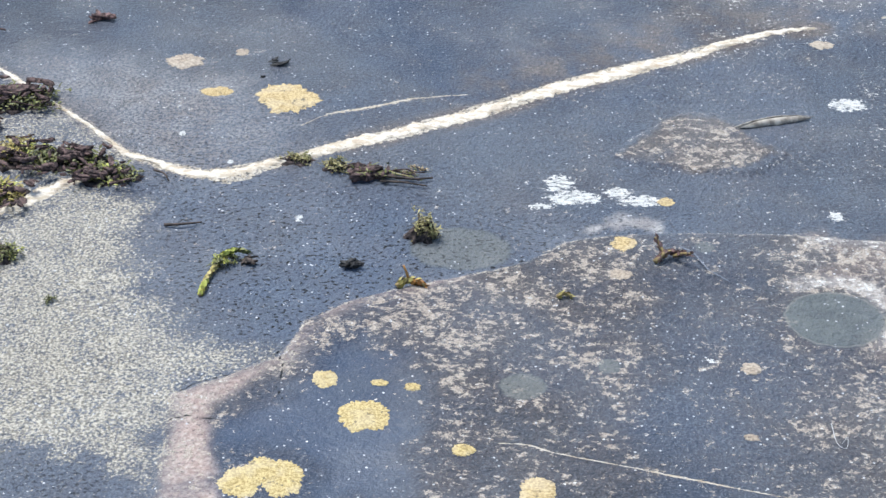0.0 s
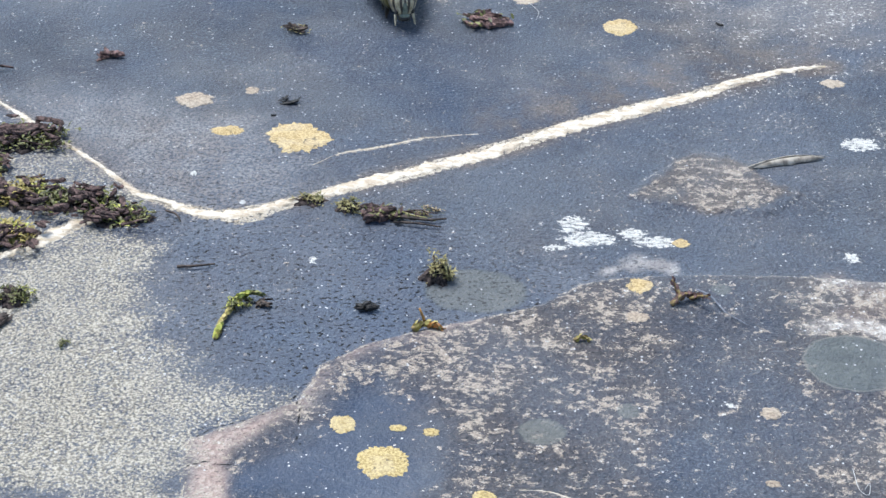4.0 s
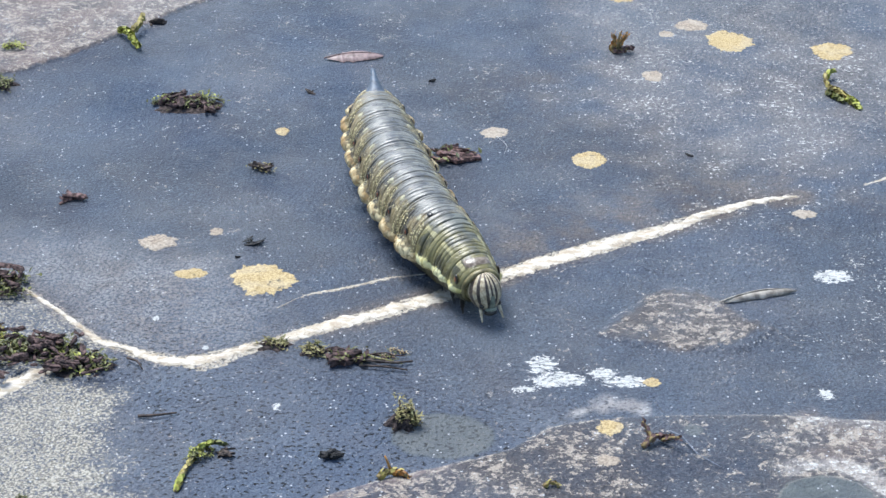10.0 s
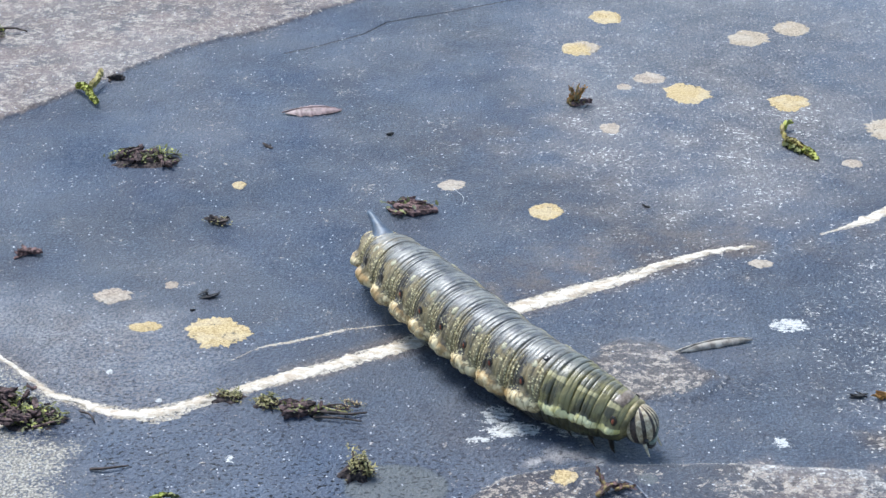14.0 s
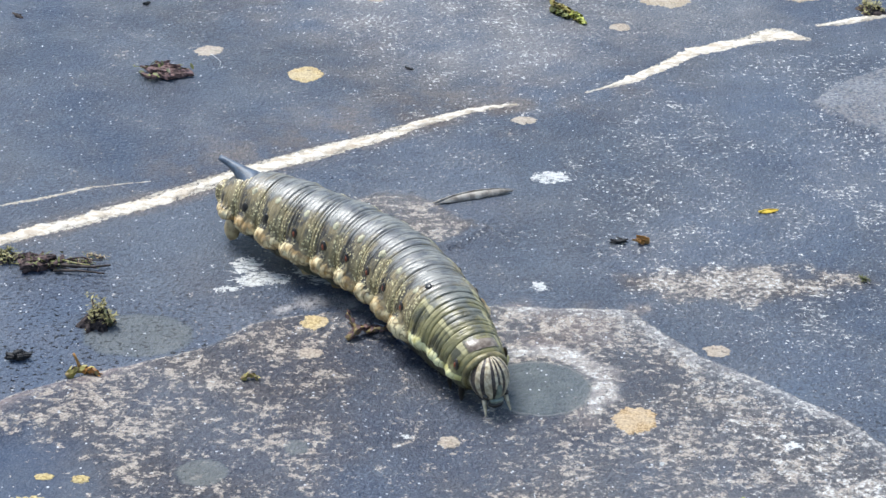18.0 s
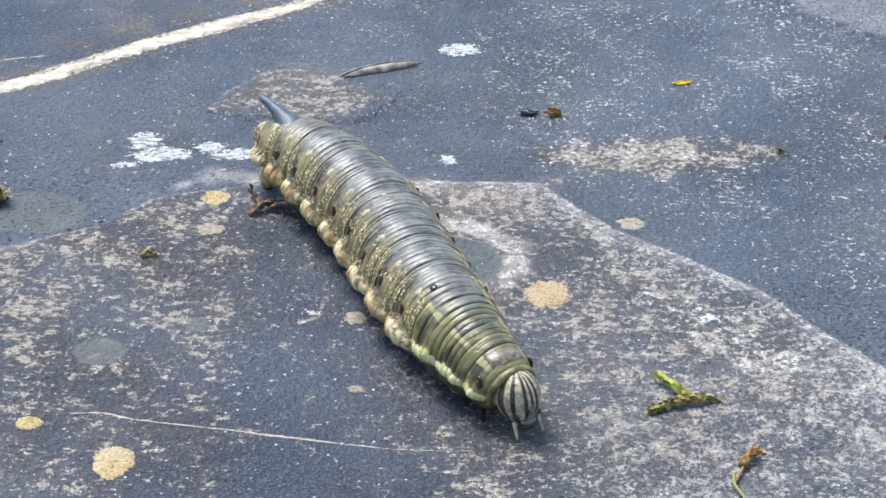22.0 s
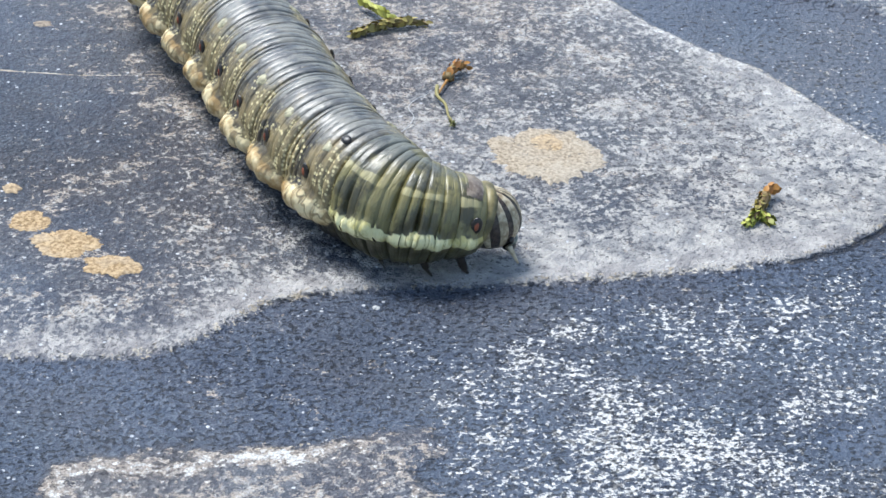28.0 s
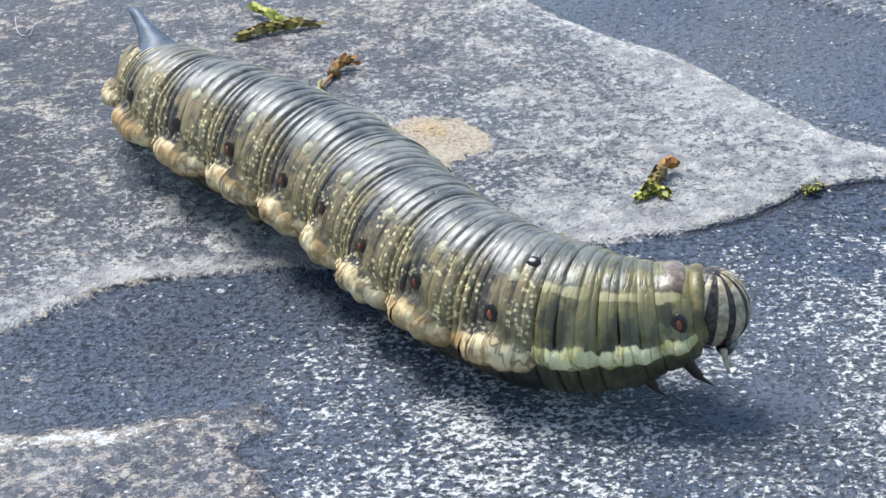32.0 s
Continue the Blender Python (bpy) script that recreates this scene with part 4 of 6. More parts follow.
# ---- moss, bark and other litter ----
def strand_mesh(lines, sides=5):
    """Thin tapering twigs: each line is a list of (x, y, z, radius) in mm."""
    verts, faces = [], []
    for line in lines:
        base = len(verts)
        p = np.array([q[:3] for q in line], float)
        for k, q in enumerate(line):
            t = p[min(k + 1, len(p) - 1)] - p[max(k - 1, 0)]
            t = t / (np.linalg.norm(t) + 1e-9)
            u = np.cross(t, (0, 0, 1)) if abs(t[2]) < 0.9 else np.cross(t, (1, 0, 0))
            u = u / (np.linalg.norm(u) + 1e-9)
            v = np.cross(u, t)
            for j in range(sides):
                a = 2 * math.pi * j / sides
                verts.append((p[k] + q[3] * (math.cos(a) * u + math.sin(a) * v)) * MM)
        for k in range(len(line) - 1):
            for j in range(sides):
                o, e = base + k * sides, (j + 1) % sides
                faces.append((o + j, o + e, o + sides + e, o + sides + j))
        faces.append(tuple(base + j for j in reversed(range(sides))))
        faces.append(tuple(base + (len(line) - 1) * sides + j for j in range(sides)))
    return mesh_of("strands", verts, faces)


def leaflets_mesh(places, size, r):
    """Small folded pointed leaves at places (x, y, z), each of six faces."""
    verts, faces = [], []
    for x, y, z in places:
        L, W = size * r.uniform(0.6, 1.4), size * r.uniform(0.18, 0.32)
        yaw, pit = r.uniform(0, 6.28), r.uniform(-0.2, 1.1)
        f = np.array([math.cos(yaw) * math.cos(pit), math.sin(yaw) * math.cos(pit), math.sin(pit)])
        s = np.array([-math.sin(yaw), math.cos(yaw), 0])
        up = np.cross(f, s)
        o, c = len(verts), np.array([x, y, z])
        for a, w in ((0, 0.25), (0.4, 1.0), (0.75, 0.6)):
            m = c + f * L * a - up * 0.15 * L * a * a
            verts += [(m - s * W * w + up * 0.25 * W) * MM, (m - up * 0.1 * W) * MM, (m + s * W * w + up * 0.25 * W) * MM]
        verts.append((c + f * L - up * 0.25 * L) * MM)
        for k in (0, 3):
            faces += [(o + k, o + k + 1, o + k + 4, o + k + 3), (o + k + 1, o + k + 2, o + k + 5, o + k + 4)]
        faces += [(o + 6, o + 7, o + 9), (o + 7, o + 8, o + 9)]
    return mesh_of("leaflets", verts, faces)


def moss_clump(x, y, wide, deep, high, seed, leaf=MOSS, tips=None, twigs=8, count=90, turn=0.0, size=1.3, label="small dark moss clump with brown twigs lying on slate"):
    """A loose tuft of torn moss: twiggy strands, leaflets along them, brighter tips."""
    r = np.random.RandomState(seed)
    root = new("moss_clump")
    g = ground_z(x, y)
    root.matrix_world = Matrix.Translation((x * MM, y * MM, g * MM)) @ pose(0, 0, 0, 0, 0, turn)
    lines, spots = [], []
    for k in range(twigs):
        a = r.uniform(0, 6.28)
        px, py = r.uniform(-0.5, 0.5) * wide * 0.5, r.uniform(-0.5, 0.5) * deep * 0.5
        L = r.uniform(0.25, 0.6) * wide
        line = []
        for u in np.linspace(0, 1, 6):
            qx = np.clip(px + (u - 0.4) * L * math.cos(a) + r.randn() * 0.1 * L * 0.3, -wide * 0.58, wide * 0.58)
            qy = np.clip(py + (u - 0.4) * L * math.sin(a) * deep / wide + r.randn() * 0.3, -deep * 0.6, deep * 0.6)
            qz = 0.25 + high * r.uniform(0.05, 0.65) * (1 - abs(2 * u - 1) * 0.7)
            line.append((qx, qy, qz, 0.24 * (1 - 0.6 * u) * min(1, wide / 6)))
            spots.append((qx, qy, qz))
        lines.append(line)
    for line in lines:
        part("stem", strand_mesh([line]), (TWIG, TWIG, BARK, MOSS_DRY)[r.randint(4)], root)
    if count > 85:
        n, rg = 40, 7
        vv, ff = [(0, 0, high * 0.3 * MM)], []
        rag = 1 + 0.25 * np.convolve(r.randn(n + 4), np.ones(3) / 2, "same")[2 : n + 2]
        for k in range(1, rg + 1):
            for j in range(n):
                a, u = 2 * math.pi * j / n, k / rg
                q = 0.44 * u * rag[j]
                vv.append((q * wide * math.cos(a) * MM, q * deep * math.sin(a) * MM, (high * (0.34 * (1 - u * u) + 0.09 * r.randn() * (1 - u)) - (0.2 if k == rg else 0)) * MM))
        ff = [(0, 1 + j, 1 + (j + 1) % n) for j in range(n)]
        for k in range(rg - 1):
            o = 1 + k * n
            ff += [(o + j, o + n + j, o + n + (j + 1) % n, o + (j + 1) % n) for j in range(n)]
        part("humus", mesh_of("humus", vv, ff), HUMUS, root, "crumbly black-brown humus")
    places = []
    count = int(count * 2.4)
    size = size * 0.6
    for k in range(count):
        q = spots[r.randint(len(spots))]
        places.append((q[0] + r.randn() * 0.05 * wide, q[1] + r.randn() * 0.07 * deep, max(0.05, q[2] + r.uniform(-0.2, 0.35) * high * 0.5)))
    tagged(part("foliage", leaflets_mesh(places, size, r), leaf, root, "tiny pointed moss leaves"), kind="stuff")
    if tips:
        core = [spots[r.randint(len(spots))] for _ in range(4)]
        nests = [np.array(core[j % 4]) + (r.randn() * 0.06 * wide, r.randn() * 0.07 * deep, 0) for j in range(count // (5 if count < 300 else 11))]
        places = [(q[0] + r.randn() * 0.3, q[1] + r.randn() * 0.3, q[2] + 0.3) for q in nests]
        tagged(part("fresh_foliage", leaflets_mesh(places, size * 0.9, r), tips, root, "bright green moss tips"), kind="stuff")
    return tagged(root, label, "moss")


def shard_mesh(L, W, T, seed, curl=0.3):
    """One torn lump: a tapered, curled slab with a rugged skin."""
    r = np.random.RandomState(seed)
    n, m = 13, 14
    verts, faces = [], []
    furrow = [r.uniform(0.62, 1.25) for _ in range(m)]
    for k in range(n):
        u = k / (n - 1)
        w = W * (math.sin(math.pi * min(0.95, max(0.10, u))) ** 0.5) * r.uniform(0.85, 1.15)
        cz = curl * L * ((u - 0.5) ** 2) * 1.2 + T * 0.45
        cy = 0.12 * L * math.sin(2.6 * u + seed)
        for j in range(m):
            a = 2 * math.pi * j / m
            q = furrow[j] * r.uniform(0.82, 1.15)
            verts.append((((u - 0.5) * L + 0.06 * L * r.randn() * (k in (0, n - 1))) * MM, (cy + 0.5 * w * math.cos(a) * q) * MM, (cz + 0.5 * T * math.sin(a) * q * (0.5 + 0.5 * w / W)) * MM))
    for k in range(n - 1):
        for j in range(m):
            o, e = k * m, (j + 1) % m
            faces.append((o + j, o + e, o + m + e, o + m + j))
    faces += [tuple(range(m))[::-1], tuple((n - 1) * m + j for j in range(m))]
    return mesh_of("shard", verts, faces, False)


def bark_crumb(x, y, size, seed, mat=BARK, pieces=5, spread=0.45, flat=0.35, moss=None, label="torn reddish-brown bark crumb on slate", fat=(0.10, 0.24), lift=0.0):
    """A torn lump of bark with slivers and crumbs round it."""
    r = np.random.RandomState(seed)
    root = new("bark_crumb")
    root.matrix_world = Matrix.Translation((x * MM, y * MM, ground_z(x, y) * MM))
    main = 25 * math.sin(seed)
    for k in range(int(pieces * 2.4)):
        big = k < max(1, pieces // 3)
        L = size * (r.uniform(0.55, 0.85) if big else r.uniform(0.14, 0.50))
        W = L * (r.uniform(0.30, 0.48) if big else r.uniform(fat[0], fat[1] + 0.18))
        T = size * flat * (r.uniform(0.45, 0.7) if big else r.uniform(0.14, 0.38))
        ob = part("lump" if big else "sliver", shard_mesh(L, W, T, seed * 9 + k, r.uniform(0.0, 0.25)), mat, root)
        out = 0.45 if big else 1.0
        turn = main + (r.uniform(-14, 14) if big else r.uniform(-75, 75))
        ob.matrix_basis = pose(r.uniform(-0.5, 0.5) * size * spread * out * 1.3 * MM, r.uniform(-0.5, 0.5) * size * spread * out * 0.8 * MM, ((0.0 if big else r.uniform(0.0, 0.35)) * size * flat + lift) * MM, r.uniform(-18, 18), r.uniform(-12, 12), turn)
    if moss:
        places = [(r.randn() * size * 0.2, r.randn() * size * 0.13, r.uniform(0.2, 0.6) * size * flat) for _ in range(30)]
        tagged(part("foliage", leaflets_mesh(places, max(0.7, size * 0.13), r), moss, root, "specks of moss"), kind="stuff")
    return tagged(root, label, "bark")


def sprig(shoots, seed, label, leaf=1.3):
    """A torn moss shoot: curved stems clothed with overlapping pointed leaves. Each shoot is a line of
    x, y, z in mm, a stem radius, the material of its leaves (or None for a bare stem) and how dense they are."""
    r = np.random.RandomState(seed)
    root = new("moss_sprig")
    ox, oy, _ = shoots[0][0][0]
    root.matrix_world = Matrix.Translation((ox * MM, oy * MM, ground_z(ox, oy) * MM))
    for line, radius, mat, dense in shoots:
        pts = smooth_line([(x - ox, y - oy, z) for x, y, z in line], 0.35)
        n = len(pts)
        part("stem", strand_mesh([[(*p, radius * (1 - 0.45 * k / n)) for k, p in enumerate(pts)]], 7), STRAW if mat else HUSK, root)
        if not mat:
            continue
        verts, faces = [], []
        for k in range(int(dense * n)):
            u = k / max(1, dense * n - 1)
            p = pts[min(n - 1, int(u * n))]
            q = pts[min(n - 1, int(u * n) + 2)] - pts[max(0, int(u * n) - 1)]
            q = q / (np.linalg.norm(q) + 1e-9)
            a = 2.4 * k + r.uniform(-0.4, 0.4)
            side = np.cross(q, (0, 0, 1.0))
            side = side / (np.linalg.norm(side) + 1e-9)
            up = np.cross(side, q)
            out = side * math.cos(a) + up * math.sin(a)
            L = leaf * r.uniform(0.7, 1.25) * (1 - 0.25 * u)
            f = q * 0.85 + out * r.uniform(0.3, 0.62)
            f = f / np.linalg.norm(f)
            w = np.cross(f, out)
            w = w / (np.linalg.norm(w) + 1e-9) * L * r.uniform(0.26, 0.42)
            o = len(verts)
            base = p + out * radius * 0.6
            for s_, ww, lift in ((0.0, 0.5, 0.0), (0.4, 1.0, 0.06), (0.75, 0.6, 0.03)):
                c = base + f * L * s_ - out * 0.22 * L * s_ * s_
                verts += [(c - w * ww + out * lift * L), c - out * 0.02, (c + w * ww + out * lift * L)]
            verts.append(base + f * L - out * 0.25 * L)
            for e in (0, 3):
                faces += [(o + e, o + e + 1, o + e + 4, o + e + 3), (o + e + 1, o + e + 2, o + e + 5, o + e + 4)]
            faces += [(o + 6, o + 7, o + 9), (o + 7, o + 8, o + 9)]
        verts = [(v[0] * MM, v[1] * MM, max(v[2], 0.03) * MM) for v in verts]
        tagged(part("foliage", mesh_of("leaves", verts, faces), mat, root, "overlapping pointed moss leaves"), kind="stuff")
    return tagged(root, label, "moss")


def twig(points, radius, mat=TWIG, label="thin dark twig lying on slate", name="twig"):
    line = smooth_line([(x, y, z) for x, y, z in points], 0.6)
    n = len(line)
    pts = [(x, y, ground_z(x, y) + z + radius, radius * (1 - 0.5 * k / n)) for k, (x, y, z) in enumerate(line)]
    ob = part(name, strand_mesh([pts], 6), mat)
    return tagged(ob, label, name)


def curled_leaf(x, y, L, W, turn, mat, seed, curl=1.2, label="curled dry leaf on slate"):
    """A leaf blade rolled up along its length, with a rib and a stalk."""
    r = np.random.RandomState(seed)
    n, m = 18, 9
    verts, faces = [], []
    for side in (0.0, 0.12):
        for k in range(n):
            u = k / (n - 1)
            w = W * math.sin(math.pi * min(0.985, max(0.02, u))) ** 0.75 * (1 + 0.1 * r.randn() * (side == 0))
            for j in range(m):
                v = j / (m - 1) * 2 - 1
                a = v * curl
                verts.append(((u - 0.5) * L * MM, (math.sin(a) / curl * w * 0.5 + 0.06 * L * math.sin(3 * u)) * MM, ((math.cos(a) - math.cos(curl)) / curl * w * 0.5 + 0.1 + 0.25 * L * 0.2 * (u - 0.4) ** 2 + side + 0.04 * math.sin(9 * u + 4 * v)) * MM))
    for s in (0, 1):
        o = s * n * m
        for k in range(n - 1):
            for j in range(m - 1):
                q = (o + k * m + j, o + (k + 1) * m + j, o + (k + 1) * m + j + 1, o + k * m + j + 1)
                faces.append(q if s else q[::-1])
    root = new("dry_leaf")
    root.matrix_world = Matrix.Translation((x * MM, y * MM, ground_z(x, y) * MM)) @ pose(0, 0, 0, 0, 0, turn)
    part("blade", mesh_of("blade", verts, faces), mat, root)
    rib = [((u - 0.5) * L * 1.12, 0.06 * L * math.sin(3 * u), 0.3 + (1 - math.cos(curl)) / curl * W * 0.5 * math.sin(math.pi * u) ** 0.75 + 0.05 * L * (u - 0.4) ** 2, 0.16 * (1.2 - u)) for u in np.linspace(0, 1, 12)]
    part("rib", strand_mesh([rib]), mat, root, "raised midrib and stalk")
    return tagged(root, label, "leaf")


# torn moss, nearest the vein first
LOOSE = "loose dark moss and twig debris along the quartz vein"
MAT = "thick torn mat of green and black moss on slate"
for k, (x, y, wide, deep, high, count) in enumerate((
    (-87.7, -2.3, 21.1, 11, 3.2, 260), (-92.5, -13.2, 9.8, 9, 3.0, 150), (-86.1, -22.5, 19.1, 10, 3.0, 240),
    (-73.0, -24.4, 20.1, 9, 3.2, 240), (-63.9, -29.3, 13.6, 7, 2.4, 160), (-85.6, -37.3, 15.5, 11, 3.0, 240),
    (-99.2, -20.5, 16, 14, 3.2, 200))):
    moss_clump(x, y, wide, deep, high, 20 + k, (MOSS, MOSS, MOSS_OLIVE)[k % 3], MOSS_BRIGHT, 26, int(count * 1.1), 0, 1.9, MAT)
    bark_crumb(x + 2.0 * math.sin(9 * k), y - 1.0 + 1.5 * math.cos(7 * k), wide * 0.34, 90 + k, BARK, 16, 2.1, 0.40, None, "purplish-brown bark flakes in a torn moss mat", (0.2, 0.45), 1.3)
moss_clump(-28.8, -23.4, 7.4, 4.0, 2.0, 31, MOSS_DRY, MOSS, 6, 90, -5, 1.0, "olive moss tuft against the quartz vein")
moss_clump(-21.4, -25.8, 6.1, 4.5, 2.4, 32, MOSS_DRY, MOSS, 6, 100, -8, 1.0, "olive moss tuft against the quartz vein")
bark_crumb(-15.0, -28.5, 8.3, 33, BARK, 6, 0.6, 0.35, MOSS, LOOSE, (0.15, 0.35))
moss_clump(-12.4, -28.5, 15.6, 4.5, 1.8, 34, MOSS, MOSS_DRY, 14, 84, -8, 1.0, LOOSE)
twig([(-16.0, -28.2, 0.3), (-10.8, -29.9, 0.6), (-6.6, -30.3, 0.4), (-3.0, -29.6, 0.2)], 0.35)
twig([(-12.8, -30.8, 0.2), (-8.7, -31.6, 0.5), (-4.0, -32.3, 0.2)], 0.25)
moss_clump(-6.7, -26.9, 7.3, 4.0, 0.5, 35, LICHEN_YELLOW, None, 2, 60, 0, 0.6, "thin greenish lichen crumbs beside a twig")
moss_clump(-4.7, -49.1, 6.2, 6.0, 6.5, 36, MOSS_DRY, MOSS, 9, 170, 20, 1.3, "upright dry olive moss tuft on slate")
bark_crumb(-16.9, -59.5, 4.8, 37, BLACK_CRUMB, 5, 0.3, 0.5, None, "small black crumb of charred bark on slate", (0.35, 0.6))
sprig([([(-8.8, -66.4, 0.5), (-7.2, -65.6, 1.2), (-5.0, -64.9, 0.7)], 0.55, MOSS_OLIVE, 2.6), ([(-6.6, -65.2, 0.9), (-7.0, -64.8, 2.2), (-7.6, -64.4, 3.6)], 0.3, None, 0), ([(-6.4, -65.4, 0.8), (-4.8, -65.8, 1.2), (-3.8, -66.2, 0.5)], 0.4, ORANGE_HUSK, 2.4)], 38, "tan husk crumb with an upright splinter", 1.2)
sprig([([(19.0, -69.4, 0.3), (20.2, -68.9, 0.8), (21.6, -69.2, 0.4)], 0.35, MOSS_OLIVE, 2.2)], 39, "tiny orange-brown husk crumb on slate", 0.9)
sprig([([(36.6, -58.4, 0.5), (38.4, -57.0, 1.4), (40.2, -55.9, 1.0), (42.0, -55.6, 0.6)], 0.5, RED_BARK, 2.0), ([(38.6, -57.4, 0.8), (37.6, -55.8, 2.2), (36.8, -54.8, 3.4)], 0.4, RED_BARK, 1.6), ([(40.0, -56.6, 0.6), (41.6, -57.6, 1.8), (42.8, -58.6, 2.4)], 0.35, RED_BARK, 1.2)], 40, "reddish-brown splintered twiggy crumb on slate", 1.2)
twig([(41.5, -53.6, 0.3), (43.6, -55.9, 0.7), (45.0, -58.6, 0.4), (46.2, -61.8, 0.8), (49.5, -64.2, 0.2)], 0.15, BLUE_FIBRE, "thin blue-grey root fibre lying on slate", "fibre")
sprig([([(-42.4, -69.0, 0.3), (-41.9, -65.0, 0.6), (-40.6, -60.8, 0.8), (-39.2, -58.0, 0.9)], 0.4, MOSS_OLIVE, 2.2), ([(-41.2, -60.5, 0.7), (-39.6, -58.4, 1.5), (-38.0, -57.4, 1.8)], 0.3, MOSS_BRIGHT, 3.4), ([(-39.6, -58.2, 0.8), (-37.6, -57.0, 1.6), (-35.6, -57.2, 1.4)], 0.3, MOSS, 3.0), ([(-42.6, -69.4, 0.3), (-42.3, -67.6, 0.7), (-42.0, -66.2, 0.8)], 0.3, MOSS_BRIGHT, 3.2)], 41, "bright green moss sprig on slate", 1.2)
moss_clump(-39.4, -59.0, 5.8, 5.0, 2.2, 42, MOSS, MOSS_BRIGHT, 6, 80, 10, 1.1, "dark moss sprig with bright green tips")
bark_crumb(-35.4, -58.5, 5.3, 43, TWIG, 4, 0.4, 0.3, None, "dark twiggy crumb at the end of a moss sprig")
twig([(-51.5, -46.7, 0.1), (-48.3, -46.8, 0.4), (-44.8, -45.6, 0.1)], 0.3)
twig([(-55.6, -27.8, 0.3), (-53.5, -29.8, 0.8), (-52.5, -31.4, 0.1)], 0.25)
bark_crumb(-74.2, 34.1, 6.2, 44, RED_BARK, 5, 0.5, 0.4)
bark_crumb(-35.1, 15.7, 4.6, 45, BLACK_CRUMB, 5, 0.6, 0.25, None, "flat black bark flakes on slate")
bark_crumb(-38.3, 9.7, 1.4, 46, BLACK_CRUMB, 2, 0.4, 0.5, None, "tiny black speck of bark on slate")
moss_clump(-55.1, 80.1, 18.3, 9.0, 2.4, 47, MOSS, MOSS_BRIGHT, 14, 170, -4, 1.8, "wide low clump of torn moss and black twigs")
bark_crumb(-54.2, 79.4, 11.5, 48, BARK, 8, 0.85, 0.34, None, "dark torn bark bits on a moss clump", (0.14, 0.3))
bark_crumb(-36.0, 47.3, 6.1, 49, TWIG, 5, 0.5, 0.35, MOSS_DRY, "dark bark crumb flecked with dry moss")
bark_crumb(5.0, 52.7, 12.3, 50, RED_BARK, 6, 0.45, 0.28, MOSS, "reddish-brown curl of torn bark on slate", (0.12, 0.32))
sprig([([(43.6, 107.8, 0.4), (44.6, 107.4, 2.4), (44.2, 107.6, 4.6)], 0.55, HUSK, 2.2), ([(45.6, 107.4, 0.4), (46.0, 107.2, 2.6), (47.4, 107.6, 4.4)], 0.5, HUSK, 2.6), ([(44.0, 107.0, 0.4), (46.0, 106.6, 0.9), (48.4, 107.2, 1.2)], 0.6, RED_BARK, 2.4), ([(45.0, 107.2, 0.4), (45.4, 107.0, 2.8), (45.8, 107.2, 5.2)], 0.4, HUSK, 2.0)], 51, "brown twiggy tuft standing on slate", 1.5)
sprig([([(92.6, 87.0, 0.5), (94.0, 84.0, 1.0), (95.6, 80.5, 1.0), (97.0, 77.4, 0.5)], 0.5, MOSS_OLIVE, 2.6), ([(91.6, 84.6, 0.6), (93.2, 81.6, 0.8), (94.6, 79.4, 0.6)], 0.4, MOSS, 2.6), ([(95.4, 80.8, 0.9), (96.6, 78.2, 1.2), (97.6, 76.2, 0.7)], 0.4, MOSS_BRIGHT, 2.6)], 52, "yellow-green moss sprig on slate", 1.7)
sprig([([(92.6, 86.6, 0.5), (92.2, 89.6, 1.2), (92.8, 92.6, 1.4)], 0.35, MOSS_OLIVE, 1.6), ([(92.6, 91.0, 1.0), (93.6, 92.4, 1.8), (94.6, 93.0, 1.9)], 0.3, MOSS_BRIGHT, 2.6)], 53, "slender yellow-green moss shoot on slate", 1.5)
bark_crumb(-27.5, 86.2, 4.2, 54, TWIG, 2, 0.3, 0.3, None, "small dark bark chip on slate")
bark_crumb(1.0, 91.4, 2.6, 55, BLACK_CRUMB, 2, 0.3, 0.4, None, "tiny black speck of bark on slate")
bark_crumb(56.5, 53.0, 2.2, 56, BLACK_CRUMB, 2, 0.3, 0.4, None, "tiny black speck of bark on slate")
curled_leaf(-17.3, 104.5, 13.4, 6.0, 4, PURPLE_LEAF, 57, 0.7, "purplish-brown dead leaf lying on slate")
curled_leaf(63.9, -7.2, 15.2, 3.5, 15, DEAD_LEAF, 58, 1.25, "grey curled dead leaf lying on slate")
sprig([([(-75.5, 119.5, 0.6), (-73.0, 116.5, 1.4), (-69.5, 110.0, 0.6)], 0.4, MOSS_BRIGHT, 2.6), ([(-72.5, 116.0, 0.8), (-70.5, 119.0, 1.8), (-69.8, 123.0, 2.4)], 0.35, MOSS_OLIVE, 2.6)], 59, "yellow-green moss sprig beside tan stone", 2.0)
bark_crumb(-66.4, 125.6, 5.0, 60, TWIG, 4, 0.5, 0.5, None, "dark twiggy crumb beside a moss sprig")
moss_clump(-102.5, 152.3, 11.7, 14.0, 3.0, 61, MOSS, MOSS_BRIGHT, 8, 130, 0, 1.5, "green moss tuft on tan stone")
twig([(-100.9, 156.1, 0.3), (-96.3, 155.1, 1.0), (-92.5, 154.2, 0.4)], 0.4)
moss_clump(-100.0, 90.8, 11.2, 9.0, 3.0, 62, MOSS, None, 9, 120, 0, 1.3, "dark brown-green moss clump on slate")
moss_clump(-79.4, -57.3, 6.9, 7.0, 3.2, 63, MOSS, MOSS_BRIGHT, 8, 130, 50, 1.2, "brown-green moss tuft on sandy slate")
